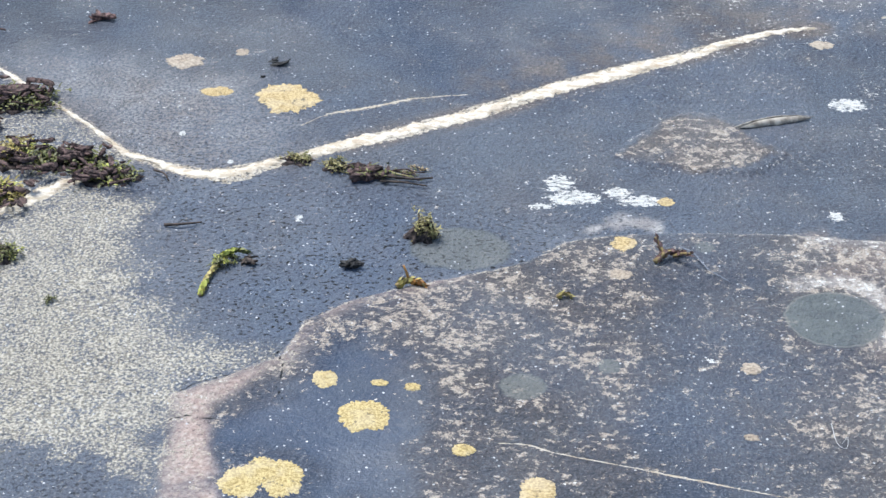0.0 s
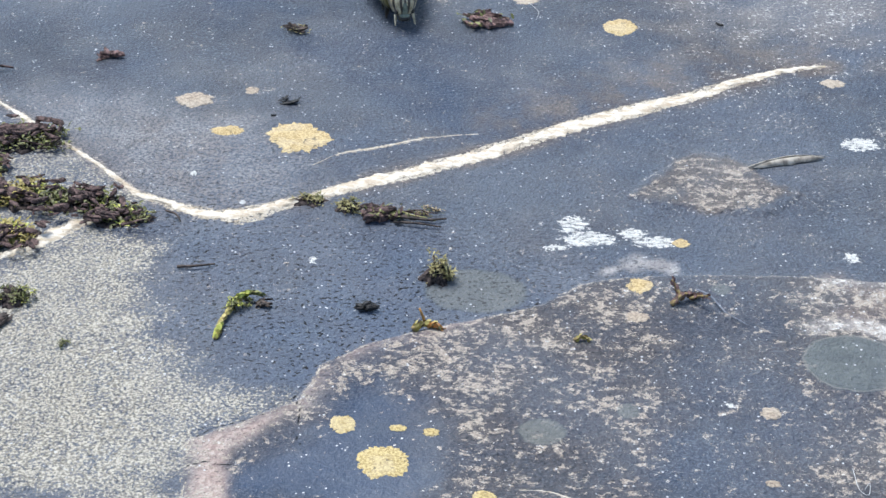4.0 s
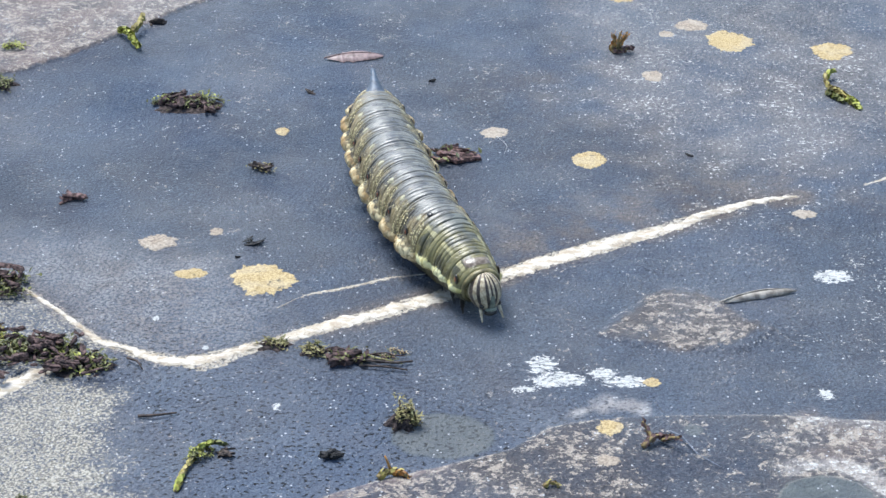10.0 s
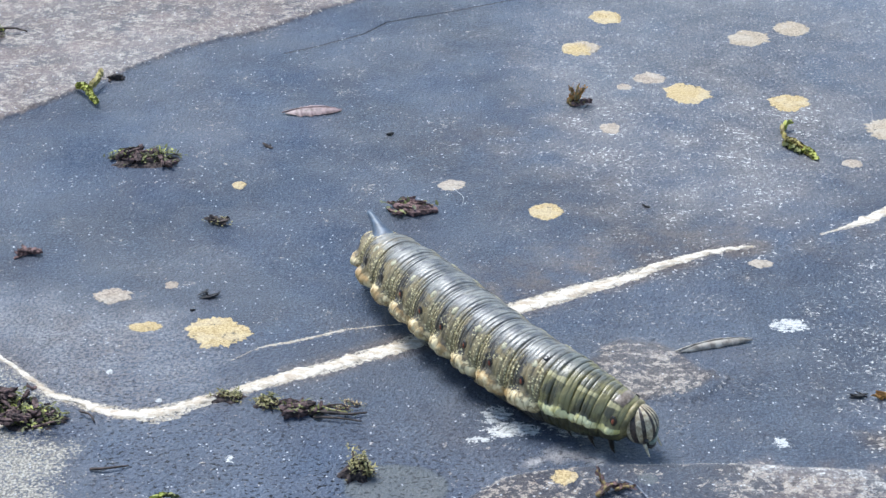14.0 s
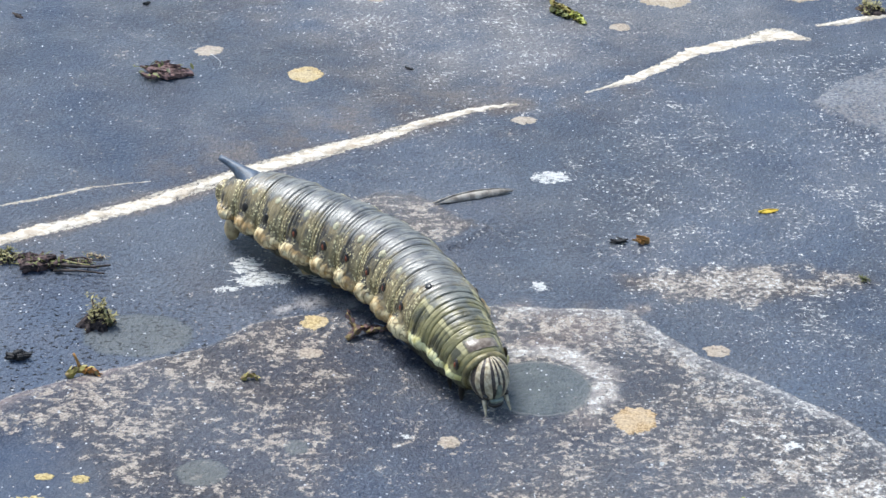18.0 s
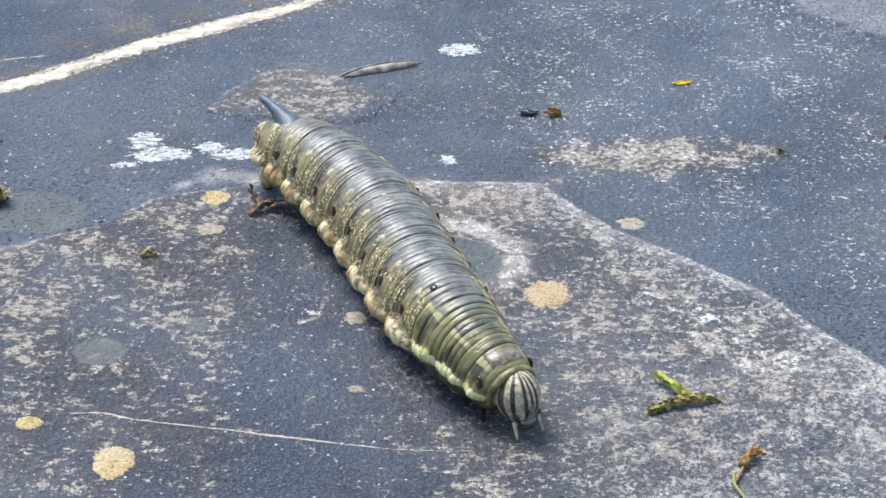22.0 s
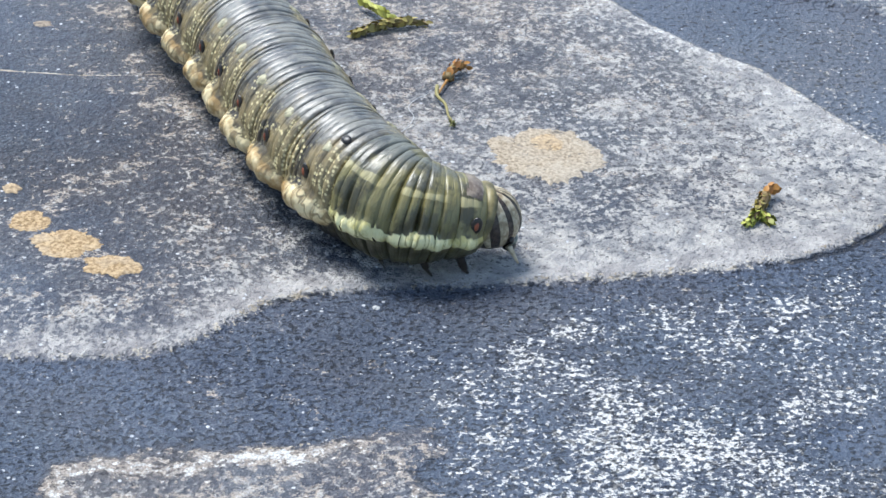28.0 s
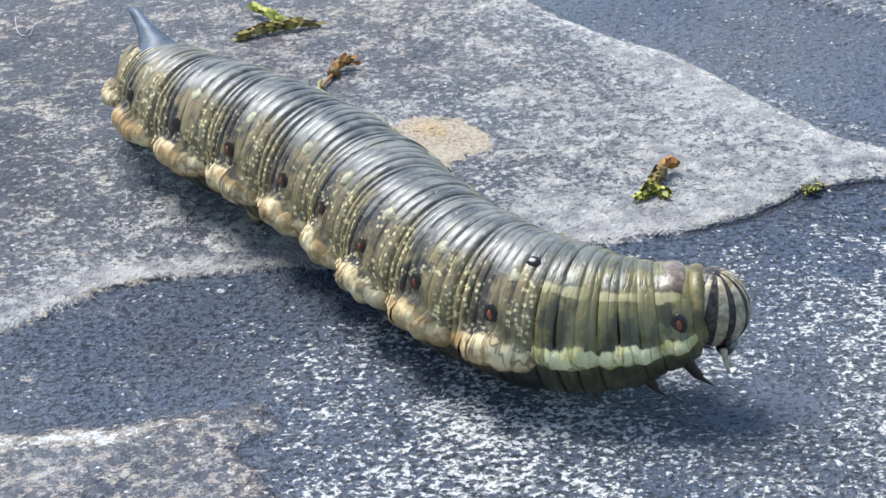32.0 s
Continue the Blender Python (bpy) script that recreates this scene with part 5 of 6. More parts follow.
bark_crumb(-81.3, -64.7, 8.7, 64, TWIG, 6, 0.35, 0.25, None, "flat splintered dark bark piece on sandy stone")
twig([(-100.7, 30.3, 0.2), (-97.3, 28.0, 0.8), (-93.8, 27.9, 0.2)], 0.4, BARK, "short reddish twig lying on slate")
moss_clump(-67.9, -71.5, 2.5, 2.5, 0.9, 65, MOSS, None, 3, 40, 0, 0.8, "speck of dark green moss on sandy stone")
sprig([([(96.6, -115.0, 0.9), (94.4, -115.2, 1.0), (91.5, -115.9, 0.8), (88.7, -116.8, 0.5)], 0.5, MOSS_OLIVE, 2.6), ([(95.0, -114.9, 0.8), (93.3, -112.4, 1.3), (91.7, -109.3, 1.2)], 0.35, MOSS_BRIGHT, 3.2), ([(94.6, -115.2, 0.7), (97.0, -114.9, 0.9), (99.4, -115.0, 0.3)], 0.42, MOSS_OLIVE, 1.0)], 66, "yellow-green forked moss sprig on pale grey slate", 1.5)


sprig([([(98.4, -130.6, 0.4), (99.2, -129.6, 1.0), (100.2, -128.7, 1.3), (101.4, -128.2, 1.0)], 0.7, ORANGE_HUSK, 2.8), ([(98.6, -130.6, 0.5), (97.6, -132.2, 0.5), (96.6, -133.8, 0.3)], 0.22, None, 0)], 68, "orange-brown papery husk curled on pale slate", 1.3)
twig([(96.8, -132.1, 0.2), (96.2, -134.8, 0.5), (96.6, -137.8, 0.8), (96.4, -140.1, 0.6), (96.8, -141.4, 0.2)], 0.28, MOSS_DRY, "thin curved straw stem on pale slate", "stem")
moss_clump(96.5, -141.3, 1.6, 1.8, 0.8, 69, MOSS, None, 2, 26, 0, 0.7, "speck of green moss on pale slate")
sprig([([(129.6, -164.9, 1.0), (128.7, -166.4, 1.1), (127.4, -168.0, 0.9)], 0.75, MOSS_OLIVE, 2.6), ([(128.0, -167.6, 0.8), (126.8, -168.9, 0.9), (125.6, -169.7, 0.5)], 0.5, MOSS_BRIGHT, 3.4), ([(127.8, -168.2, 0.6), (128.4, -169.0, 0.7), (128.6, -169.8, 0.4)], 0.45, MOSS_BRIGHT, 3.4), ([(129.0, -165.8, 1.0), (129.9, -164.4, 1.3), (131.2, -163.8, 1.2)], 0.6, ORANGE_HUSK, 2.6)], 70, "small bright green and tan moss sprig", 1.3)

moss_clump(145.0, -170.6, 5.6, 2.2, 0.9, 72, MOSS, MOSS_BRIGHT, 4, 50, 5, 0.9, "green moss growing in a stone crack")
curled_leaf(118.0, -15.6, 3.7, 1.6, 10, YELLOW_LEAF, 73, 0.6, "tiny bright yellow leaf scrap on slate")
bark_crumb(91.7, -26.7, 3.8, 74, HUSK, 4, 0.4, 0.6, None, "small tan husk crumb on slate")
bark_crumb(87.6, -25.9, 3.6, 75, BLACK_CRUMB, 3, 0.5, 0.3, None, "flat black crumb beside a husk")
twig([(148.3, -39.3, 0.2), (149.8, -40.2, 0.4), (151.6, -40.4, 0.2)], 0.35, BARK, "short reddish twig lying on slate")
moss_clump(165.2, 80.7, 7.8, 8.0, 3.0, 76, MOSS_DRY, None, 6, 90, 0, 1.3, "brown moss clump at the end of a vein")
moss_clump(128.7, -42.8, 2.6, 3.0, 1.0, 77, MOSS, None, 3, 40, 40, 0.8, "speck of dark moss on slate")
twig([(84.6, -141.7, 0.3), (87.4, -143.2, 0.4), (89.9, -142.6, 0.4), (92.1, -139.7, 0.5), (92.0, -136.9, 0.4), (93.2, -135.1, 0.4), (96.1, -133.1, 0.3)], 0.09, THREAD, "fine pale hair lying on slate", "hair")
twig([(61.4, -103.6, 0.1), (61.6, -108.7, 0.1), (62.9, -110.1, 0.1), (63.5, -107.2, 0.1), (62.4, -108.9, 0.1)], 0.07, THREAD, "fine pale hair lying on slate", "hair")
twig([(15.1, 62.5, 0.1), (17.1, 58.2, 0.1), (16.5, 54.1, 0.1)], 0.08, THREAD, "fine pale hair lying on slate", "hair")
bark_crumb(160.2, -165.8, 5.0, 78, BARK, 3, 0.6, 0.2, None, "dark bark sliver in a stone crack")
moss_clump(-99.9, 109.8, 7.7, 6.0, 2.0, 79, MOSS_BRIGHT, None, 4, 60, 0, 1.2, "bright green moss sprig on slate")


# ---- white grit scattered over the stone ----
def grit():
    r = np.random.RandomState(5)
    verts, faces = [], []
    for k in range(520):
        x, y = r.uniform(-110, 195), r.uniform(-240, 170)
        s = 0.10 + 0.16 * r.rand() ** 3 + (0.25 if r.rand() < 0.02 else 0)
        g = ground_z_grid(x, y)
        o = len(verts)
        q = [(1, 0, 0), (-1, 0, 0), (0, 1, 0), (0, -1, 0), (0, 0, 0.8), (0, 0, -0.6)]
        c, d = math.cos(k), math.sin(k)
        for a, b, e in q:
            sc = s * r.uniform(0.7, 1.3)
            verts.append(((x + (a * c - b * d) * sc) * MM, (y + (a * d + b * c) * sc) * MM, (g + 0.05 + e * sc) * MM))
        for a, b in ((0, 2), (2, 1), (1, 3), (3, 0)):
            faces += [(o + a, o + b, o + 4), (o + b, o + a, o + 5)]
    ob = part("grit", mesh_of("grit", verts, faces, False), GRIT)
    tagged(ob, "tiny white sand grains scattered over dark slate", "grit", kind="stuff")


HEIGHTS = stone_height(*np.meshgrid(np.arange(-130, 216, 1.0), np.arange(-260, 186, 1.0)))


def ground_z_grid(x, y):
    return HEIGHTS[int(y + 260), int(x + 130)]


grit()


# ---- the caterpillar ----
def skin_material(name, flank_dark, flank_light, back_dark, back_light, fold_dark, fold_light, dotted):
    """Sheeny skin; the attribute "body" holds the place along the whole body, "mark" the place within a segment."""
    n = Nodes(name, 0.3, 0.55)
    n.bsdf.inputs["Coat Weight"].default_value, n.bsdf.inputs["Coat Roughness"].default_value = 0.32, 0.24
    at = n.tree.nodes.new("ShaderNodeAttribute")
    at.attribute_name = "body"
    v = at.outputs["Vector"]
    z = n.split(v)[2]
    beat = n.attr("mark")[0]
    blot, fine = n.noise(330, 4, 0.6, v), n.noise(1500, 3, 0.6, v)
    tall = n.tree.nodes.new("ShaderNodeMapping")
    n.tree.links.new(v, tall.inputs["Vector"])
    tall.inputs["Scale"].default_value = (420, 520, 240)
    streak = n.noise(1, 3, 0.6, tall.outputs["Vector"])
    up = n.step(n.math("ADD", z, n.math("MULTIPLY", n.math("SUBTRACT", streak, 0.5), 0.005)), 0.0042, 0.0066)
    dark = n.step(n.math("ADD", blot, n.math("MULTIPLY", n.math("ABSOLUTE", n.math("SUBTRACT", beat, 0.72)), -0.55)), 0.34, 0.46)
    side = n.mix(n.math("MULTIPLY", dark, 0.92), flank_light, flank_dark)
    side = n.mix(n.math("MULTIPLY", n.step(streak, 0.46, 0.62), 0.7), side, flank_dark)
    ends = n.step(n.math("ADD", n.math("ABSOLUTE", n.math("SUBTRACT", beat, 0.5)), n.math("MULTIPLY", n.math("SUBTRACT", blot, 0.5), 0.5)), 0.22, 0.36)
    if dotted:
        side = n.mix(n.math("MULTIPLY", ends, 0.75), side, n.mix(n.step(fine, 0.4, 0.6), (0.135, 0.104, 0.044), (0.285, 0.228, 0.108)))
        dots = n.step(n.cells(1800, vector=v), 0.40, 0.25)
        side = n.mix(n.math("MULTIPLY", n.math("MULTIPLY", dots, n.step(n.math("ADD", n.math("MULTIPLY", ends, 0.35), blot), 0.47, 0.66)), n.step(z, 0.0068, 0.0044)), side, (0.66, 0.56, 0.29))
    back = n.mix(n.step(streak, 0.36, 0.64), back_dark, back_light)
    col = n.mix(up, side, back)
    band = n.math("ADD", n.attr("mark")[2], n.math("MULTIPLY", n.math("SUBTRACT", blot, 0.5), 1.6))
    col = n.mix(n.math("MULTIPLY", n.math("MULTIPLY", n.step(band, 0.42, 0.72), 0.65), n.step(beat, 0.15, 0.5)), col, (0.50, 0.44, 0.22))
    # the skin colour darkens towards the belly
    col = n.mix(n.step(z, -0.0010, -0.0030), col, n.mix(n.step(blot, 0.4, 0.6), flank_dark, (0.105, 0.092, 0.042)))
    lip = n.mix(n.step(blot, 0.40, 0.60), fold_dark, fold_light)
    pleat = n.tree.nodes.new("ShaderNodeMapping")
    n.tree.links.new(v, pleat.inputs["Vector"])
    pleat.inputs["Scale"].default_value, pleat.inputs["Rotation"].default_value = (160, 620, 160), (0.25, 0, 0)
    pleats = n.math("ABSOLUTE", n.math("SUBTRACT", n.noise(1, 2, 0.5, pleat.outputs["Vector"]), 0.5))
    # shade in the pleats and on the lobes' undersides, painted into the colour
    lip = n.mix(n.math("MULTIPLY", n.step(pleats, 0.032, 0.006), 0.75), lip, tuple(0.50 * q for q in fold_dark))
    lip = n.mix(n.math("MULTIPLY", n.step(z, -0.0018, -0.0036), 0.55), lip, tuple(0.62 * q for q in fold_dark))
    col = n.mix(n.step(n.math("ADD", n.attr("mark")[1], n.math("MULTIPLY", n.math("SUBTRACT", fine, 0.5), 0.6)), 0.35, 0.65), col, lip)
    thin = n.tree.nodes.new("ShaderNodeMapping")
    n.tree.links.new(v, thin.inputs["Vector"])
    thin.inputs["Scale"].default_value = (210, 2300, 210)
    wrinkle = n.noise(1, 3, 0.6, thin.outputs["Vector"])
    rough = n.math("ADD", n.math("MULTIPLY", fine, 0.34), 0.24)
    relief = n.math("ADD", n.math("ADD", fine, n.math("MULTIPLY", streak, 1.0)), n.math("MULTIPLY", n.noise(640, 3, 0.6, v), 1.1))
    relief = n.math("ADD", n.math("ADD", relief, n.math("MULTIPLY", wrinkle, 2.4)), n.math("MULTIPLY", n.step(pleats, 0.0, 0.03), 0.7))
    return n.done(col, relief, 0.24, 0.0004, rough)


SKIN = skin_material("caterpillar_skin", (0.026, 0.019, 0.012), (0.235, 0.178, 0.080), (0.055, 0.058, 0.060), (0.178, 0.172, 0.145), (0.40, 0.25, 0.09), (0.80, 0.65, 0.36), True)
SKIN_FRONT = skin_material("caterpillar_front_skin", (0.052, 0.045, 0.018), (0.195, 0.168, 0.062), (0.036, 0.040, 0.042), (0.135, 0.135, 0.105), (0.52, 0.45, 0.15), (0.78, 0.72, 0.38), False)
CREAM = plain_material("proleg_skin", (0.26, 0.17, 0.075), (0.50, 0.37, 0.19), 500, 0.4, 0.5, 0.25)
SPOT = plain_material("yellow_spot", (0.19, 0.175, 0.105), (0.44, 0.405, 0.255), 1300, 0.4, 0.5, 0.2)
RUST = plain_material("rust_slit", (0.16, 0.035, 0.014), (0.34, 0.10, 0.045), 900, 0.4, 0.5, 0.2)
DARK = plain_material("dark_brown_horn", (0.010, 0.008, 0.006), (0.035, 0.026, 0.018), 700, 0.3, 0.6, 0.2)
HORN = plain_material("blue_black_horn", (0.034, 0.048, 0.070), (0.080, 0.110, 0.150), 700, 0.5, 0.6, 0.3)
COLLAR = plain_material("olive_collar", (0.085, 0.070, 0.028), (0.23, 0.190, 0.080), 600, 0.42, 0.5, 0.5)
HEAD_BASE = plain_material("head_brown", (0.015, 0.010, 0.008), (0.085, 0.060, 0.046), 1500, 0.34, 0.5, 0.5)
LIP = plain_material("grey_green_lip", (0.10, 0.12, 0.09), (0.22, 0.24, 0.18), 900, 0.3, 0.6, 0.2)
HEAD_CREAM = plain_material("head_cream", (0.28, 0.215, 0.125), (0.56, 0.475, 0.32), 1300, 0.36, 0.5, 0.5)
SHIELD = plain_material("brown_shield", (0.105, 0.075, 0.055), (0.27, 0.22, 0.165), 800, 0.3, 0.5, 0.3)

RINGS = 86
BODY = 0.974


def girth(s):
    """The body's half-width in mm, from the tail (0) to the neck (1)."""
    return float(np.interp(s, [0, 0.02, 0.05, 0.10, 0.20, 0.35, 0.55, 0.70, 0.80, 0.88, 0.94, 0.97, 0.985, 1.0], [2.8, 3.8, 4.8, 5.9, 6.9, 7.3, 7.3, 7.1, 6.7, 5.9, 5.1, 4.7, 4.4, 4.1]))


def round_at(r, a, belly=0.96):
    """A point of the body's cross-section."""
    c, s = math.cos(a), math.sin(a)
    if s > 0:
        return r * c, r * s * 0.98
    return r * math.copysign(abs(c) ** 0.72, c), r * s * belly


def ring_mesh(r0, r1, half, front, back, along, fold, cap=0):
    """One annulet along y; front and back are the depths of its two creases. fold: whether it
    belongs to the thorax, and where in its segment it begins and ends. cap closes the tail."""
    n = 72
    prof = [(-0.80, -back - 0.30), (-0.52, -back), (-0.45, -back * 0.5), (-0.34, -back * 0.08), (0.0, 0.0), (0.34, -front * 0.08), (0.45, -front * 0.5), (0.52, -front), (0.80, -front - 0.30)]
    verts, faces, marks = [], [], []
    thorax, begins, ends = fold

    def hoop(r, y, groove=0.0):
        phase = min(max(begins + (ends - begins) * (0.5 - y / half), 0.0), 1.0)
        beat = math.sin(math.pi * phase) ** 0.7
        if thorax:
            top, low, proud = 1 - 6 * (1 - beat), -18, (0.15 + 0.65 * beat) * (1 + 0.16 * math.sin((along + y) * 3.4))
        else:
            top, low, proud = 2 - 15 * (1 - beat), -25, (0.08 + 1.75 * beat) * (1 + 0.06 * math.sin((along + y) * 2.6) + 0.05 * math.sin((along + y) * 6.1))
        for j in range(n):
            a = 2 * math.pi * j / n
            deg = math.degrees(math.asin(max(-1, min(1, math.sin(a)))))
            u = (top + 1.8 * math.sin((along + y) * 1.7 + a) + 0.8 * math.sin((along + y) * 4.3) - deg) / (top - low)
            lip = math.sin(math.pi * min(max(u, 0), 1) ** (1.0 if thorax else 0.75)) ** 0.55
            swell = 1 + 0.03 * beat * math.exp(-((math.sin(a) + 0.1) / 0.35) ** 2) - (0.02 if thorax else 0.04) * (1 - beat)
            uneven = 0.75 + 0.35 * math.sin(2 * a + (along + y) * 0.9) + 0.25 * math.sin(5 * a - (along + y) * 2.3)
            swell += 0.008 * math.sin(3 * a + (along + y) * 0.7)
            x, z = round_at(r * swell + proud * lip + groove * uneven * (1 - 0.97 * lip), a, float(np.interp(along, (50, 66, 72, 78), (1.03, 1.17, 1.17, 1.0))))
            verts.append((x * MM, y * MM, z * MM))
            fold_mark = min(max((u + 0.02) * 9, 0), 1) * min(max((1.12 - u) * 5, 0), 1)
            stripe = math.exp(-(((deg - 48) / 7) ** 2)) if thorax else 0.0
            marks.append((phase, fold_mark, stripe, 1))

    for u, dr in prof:
        hoop(r0 + (r1 - r0) * (u + 0.5), u * half, dr)
    rows = len(prof)
    if cap:
        for q, sh in ((0.86, 0.5), (0.6, 0.95), (0.25, 1.2)):
            hoop(r0 * q, -half * 0.8 - sh * 1.6)
    order = list(range(rows)) if not cap else list(range(rows))[::-1] + [rows, rows + 1, rows + 2]
    for a, b in zip(order, order[1:]):
        for j in range(n):
            e = (j + 1) % n
            q = (a * n + j, a * n + e, b * n + e, b * n + j)
            faces.append(q if cap else q[::-1])
    if cap:
        faces.append(tuple(order[-1] * n + j for j in range(n)))
    me = mesh_of("annulet", verts, faces)
    body = me.attributes.new("body", "FLOAT_VECTOR", "POINT")
    body.data.foreach_set("vector", np.array([(x, y + along * MM, z) for x, y, z in verts], np.float32).reshape(-1))
    mark = me.attributes.new("mark", "FLOAT_COLOR", "POINT")
    mark.data.foreach_set("color", np.array(marks, np.float32).reshape(-1))
    return me


def sector_mesh(r, a0, a1, half, proud=0.07, n=8, ends=0.6):
    """A thin patch of skin lying on a ring between two angles (degrees from its right side, upwards)."""
    verts, faces = [], []
    for k in range(n + 1):
        u = k / n
        a = radians(a0 + (a1 - a0) * u)
        w = half * (ends + (1 - ends) * math.sin(math.pi * u))
        for v, dr in ((-1.0, -0.25), (-0.6, proud * 0.6), (0, proud), (0.6, proud * 0.6), (1.0, -0.25)):
            x, z = round_at(r + (dr if 0 < k < n else -0.12), a)
            verts.append((x * MM, v * w * MM, z * MM))
    for k in range(n):
        for j in range(4):
            faces.append((k * 5 + j, k * 5 + j + 1, k * 5 + j + 6, k * 5 + j + 5))
    return mesh_of("patch", verts, faces)


def lobe_mesh(sx, sy, sz, seed, folds=2):
    """A soft swelling with faint folds."""
    n, m = 18, 12
    verts, faces = [], []
    for k in range(m + 1):
        th = math.pi * k / m
        for j in range(n):
            ph = 2 * math.pi * j / n
            dent = 1 - 0.07 * math.cos(folds * 2 * math.cos(th) * 2.2 + seed) ** 6
            verts.append((sx * math.sin(th) * math.cos(ph) * dent * MM, sy * math.cos(th) * MM, sz * math.sin(th) * math.sin(ph) * dent * MM))
    for k in range(m):
        for j in range(n):
            e = (j + 1) % n
            faces.append((k * n + j, k * n + e, (k + 1) * n + e, (k + 1) * n + j))
    return mesh_of("lobe", verts, faces)


def leg_mesh(L, w):
    """A short jointed claw, pointing down along -z."""
    verts, faces, n = [], [], 8
    for z, r, y in ((0, 1.0, 0), (-0.3, 0.95, 0.05), (-0.33, 0.8, 0.06), (-0.65, 0.65, 0.2), (-0.68, 0.5, 0.2), (-1.0, 0.08, 0.5)):
        for j in range(n):
            a = 2 * math.pi * j / n
            verts.append((r * w * math.cos(a) * MM, (r * w * math.sin(a) + y * L) * MM, z * L * MM))
    for k in range(5):
        for j in range(n):
            e = (j + 1) % n
            faces.append((k * n + j, k * n + e, (k + 1) * n + e, (k + 1) * n + j)[::-1])
    faces.append(tuple(range(n)))
    return mesh_of("leg", verts, faces)


caterpillar = new("caterpillar")
tagged(caterpillar, "plump grey-green hawkmoth caterpillar with cream side folds, crawling over slate", "caterpillar")
ring_s, rings = [], []
PITCH = 80.0 * BODY / RINGS
WIDE = (1.20, 1.18, 1.12, 1.06, 0.94, 0.88, 0.83, 0.79)


def segment_of(k):
    """Counted from the head: (segment, ring within it, rings in it)."""
    back = RINGS - 1 - k
    for seg, many in enumerate((4, 6, 6, 8, 8, 8, 8, 8, 8, 8, 8, 6)):
        if back < many:
            return seg, back, many
        back -= many
    return 11, 5, 6


PROLEG = lobe_mesh(1.4, 1.5, 2.5, 5, 1)
CLAW = leg_mesh(4.0, 0.75)
SLIT = lobe_mesh(0.28, 0.28, 0.62, 3, 0)
HALO = lobe_mesh(0.26, 0.72, 1.12, 4, 0)
NECK = lobe_mesh(3.6, 3.2, 3.6, 9, 1)

wear = random.Random(4)
creases = []
for k in range(RINGS + 1):
    seg, i, many = segment_of(min(k, RINGS - 1))
    if i == many - 1:
        creases.append(0.34)
    elif seg == 0:
        creases.append(0.05)
    elif seg < 3:
        creases.append(0.34 if i % 2 else 0.05)
    else:
        creases.append((0.13, 0.10, 0.10, 0.12, 0.16, 0.19, 0.22, 0.25)[i % 8] * wear.uniform(0.75, 1.3))
widths = [WIDE[segment_of(k)[1]] if segment_of(k)[2] == 8 else 1.0 for k in range(RINGS)]
edges = np.concatenate([[0.0], np.cumsum(widths)]) / sum(widths)
for k in range(RINGS):
    s0, s1 = float(edges[k]), float(edges[k + 1])
    s = (s0 + s1) / 2
    seg, i, many = segment_of(k)
    before = sum(WIDE[:i]) / 8 if many == 8 else i / many
    after = sum(WIDE[: i + 1]) / 8 if many == 8 else (i + 1) / many
    pinch = wear.uniform(-0.10, 0.10)
    r0, r1 = girth(s0) - pinch, girth(s1) - pinch
    half = (s1 - s0) * 80 * BODY
    me = ring_mesh(r0, r1, half, 1.15 * creases[k + 1], 1.15 * creases[k], s * 80 * BODY, (seg < 3, before, after), -1 if k == 0 else 0)
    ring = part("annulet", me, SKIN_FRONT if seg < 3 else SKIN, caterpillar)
    rings.append(ring)
    ring_s.append(s * BODY)
    rr = (r0 + r1) / 2
    for side in (1, -1):
        def at(deg):
            return deg if side > 0 else 180 - deg
        if seg >= 3:
            if seg < 11 and i == 2:
                part("spot", sector_mesh(rr, at(42.5), at(56), PITCH * 0.92, 0.05, 10, 0.3), SPOT, ring, "small pale yellow spot")
            if i == 4 and seg in (5, 6, 7, 8):
                ob = part("proleg", PROLEG, CREAM, ring, "stubby cream proleg")
                ob.matrix_basis = pose(side * 2.7 * MM, 0, -5.8 * MM, 0, side * -8, 0)
            if i == 2 and seg == 11:
                ob = part("proleg", PROLEG, CREAM, ring, "stubby cream clasper")
                ob.matrix_basis = pose(side * 3.0 * MM, 0, -5.0 * MM, 0, side * -8, 0)
        if (seg == 0 and i == 1) or (3 <= seg < 11 and i == 3):
            x, z = round_at(rr + 0.02, radians(at(16)))
            halo = part("spiracle_halo", HALO, DARK, ring, "dark breathing-hole surround")
            halo.matrix_basis = pose(x * MM, 0, z * MM)
            x, z = round_at(rr + 0.14, radians(at(16)))
            if seg > 8:
                continue
            slit = part("spiracle", SLIT, RUST, ring, "rust-red breathing slit")
            slit.matrix_basis = pose(x * MM, 0, z * MM)
        if seg < 3 and i == many // 2:
            leg = part("leg", CLAW, DARK, ring, "short black clawed leg")
            leg.matrix_basis = pose(side * 2.3 * MM, 0.4 * MM, -0.62 * rr * MM, 8, side * -14, 0)

scar = part("scar", lobe_mesh(0.62, 0.75, 0.34, 6, 1), DARK, rings[RINGS - 18], "small black scar on the back")
scar.matrix_basis = pose(*[q * MM for q in (round_at(6.6, radians(66))[0], 0, round_at(6.6, radians(66))[1])], 0, 24, 0)

part("neck", NECK, COLLAR, rings[-1], "olive-brown fold behind the head")


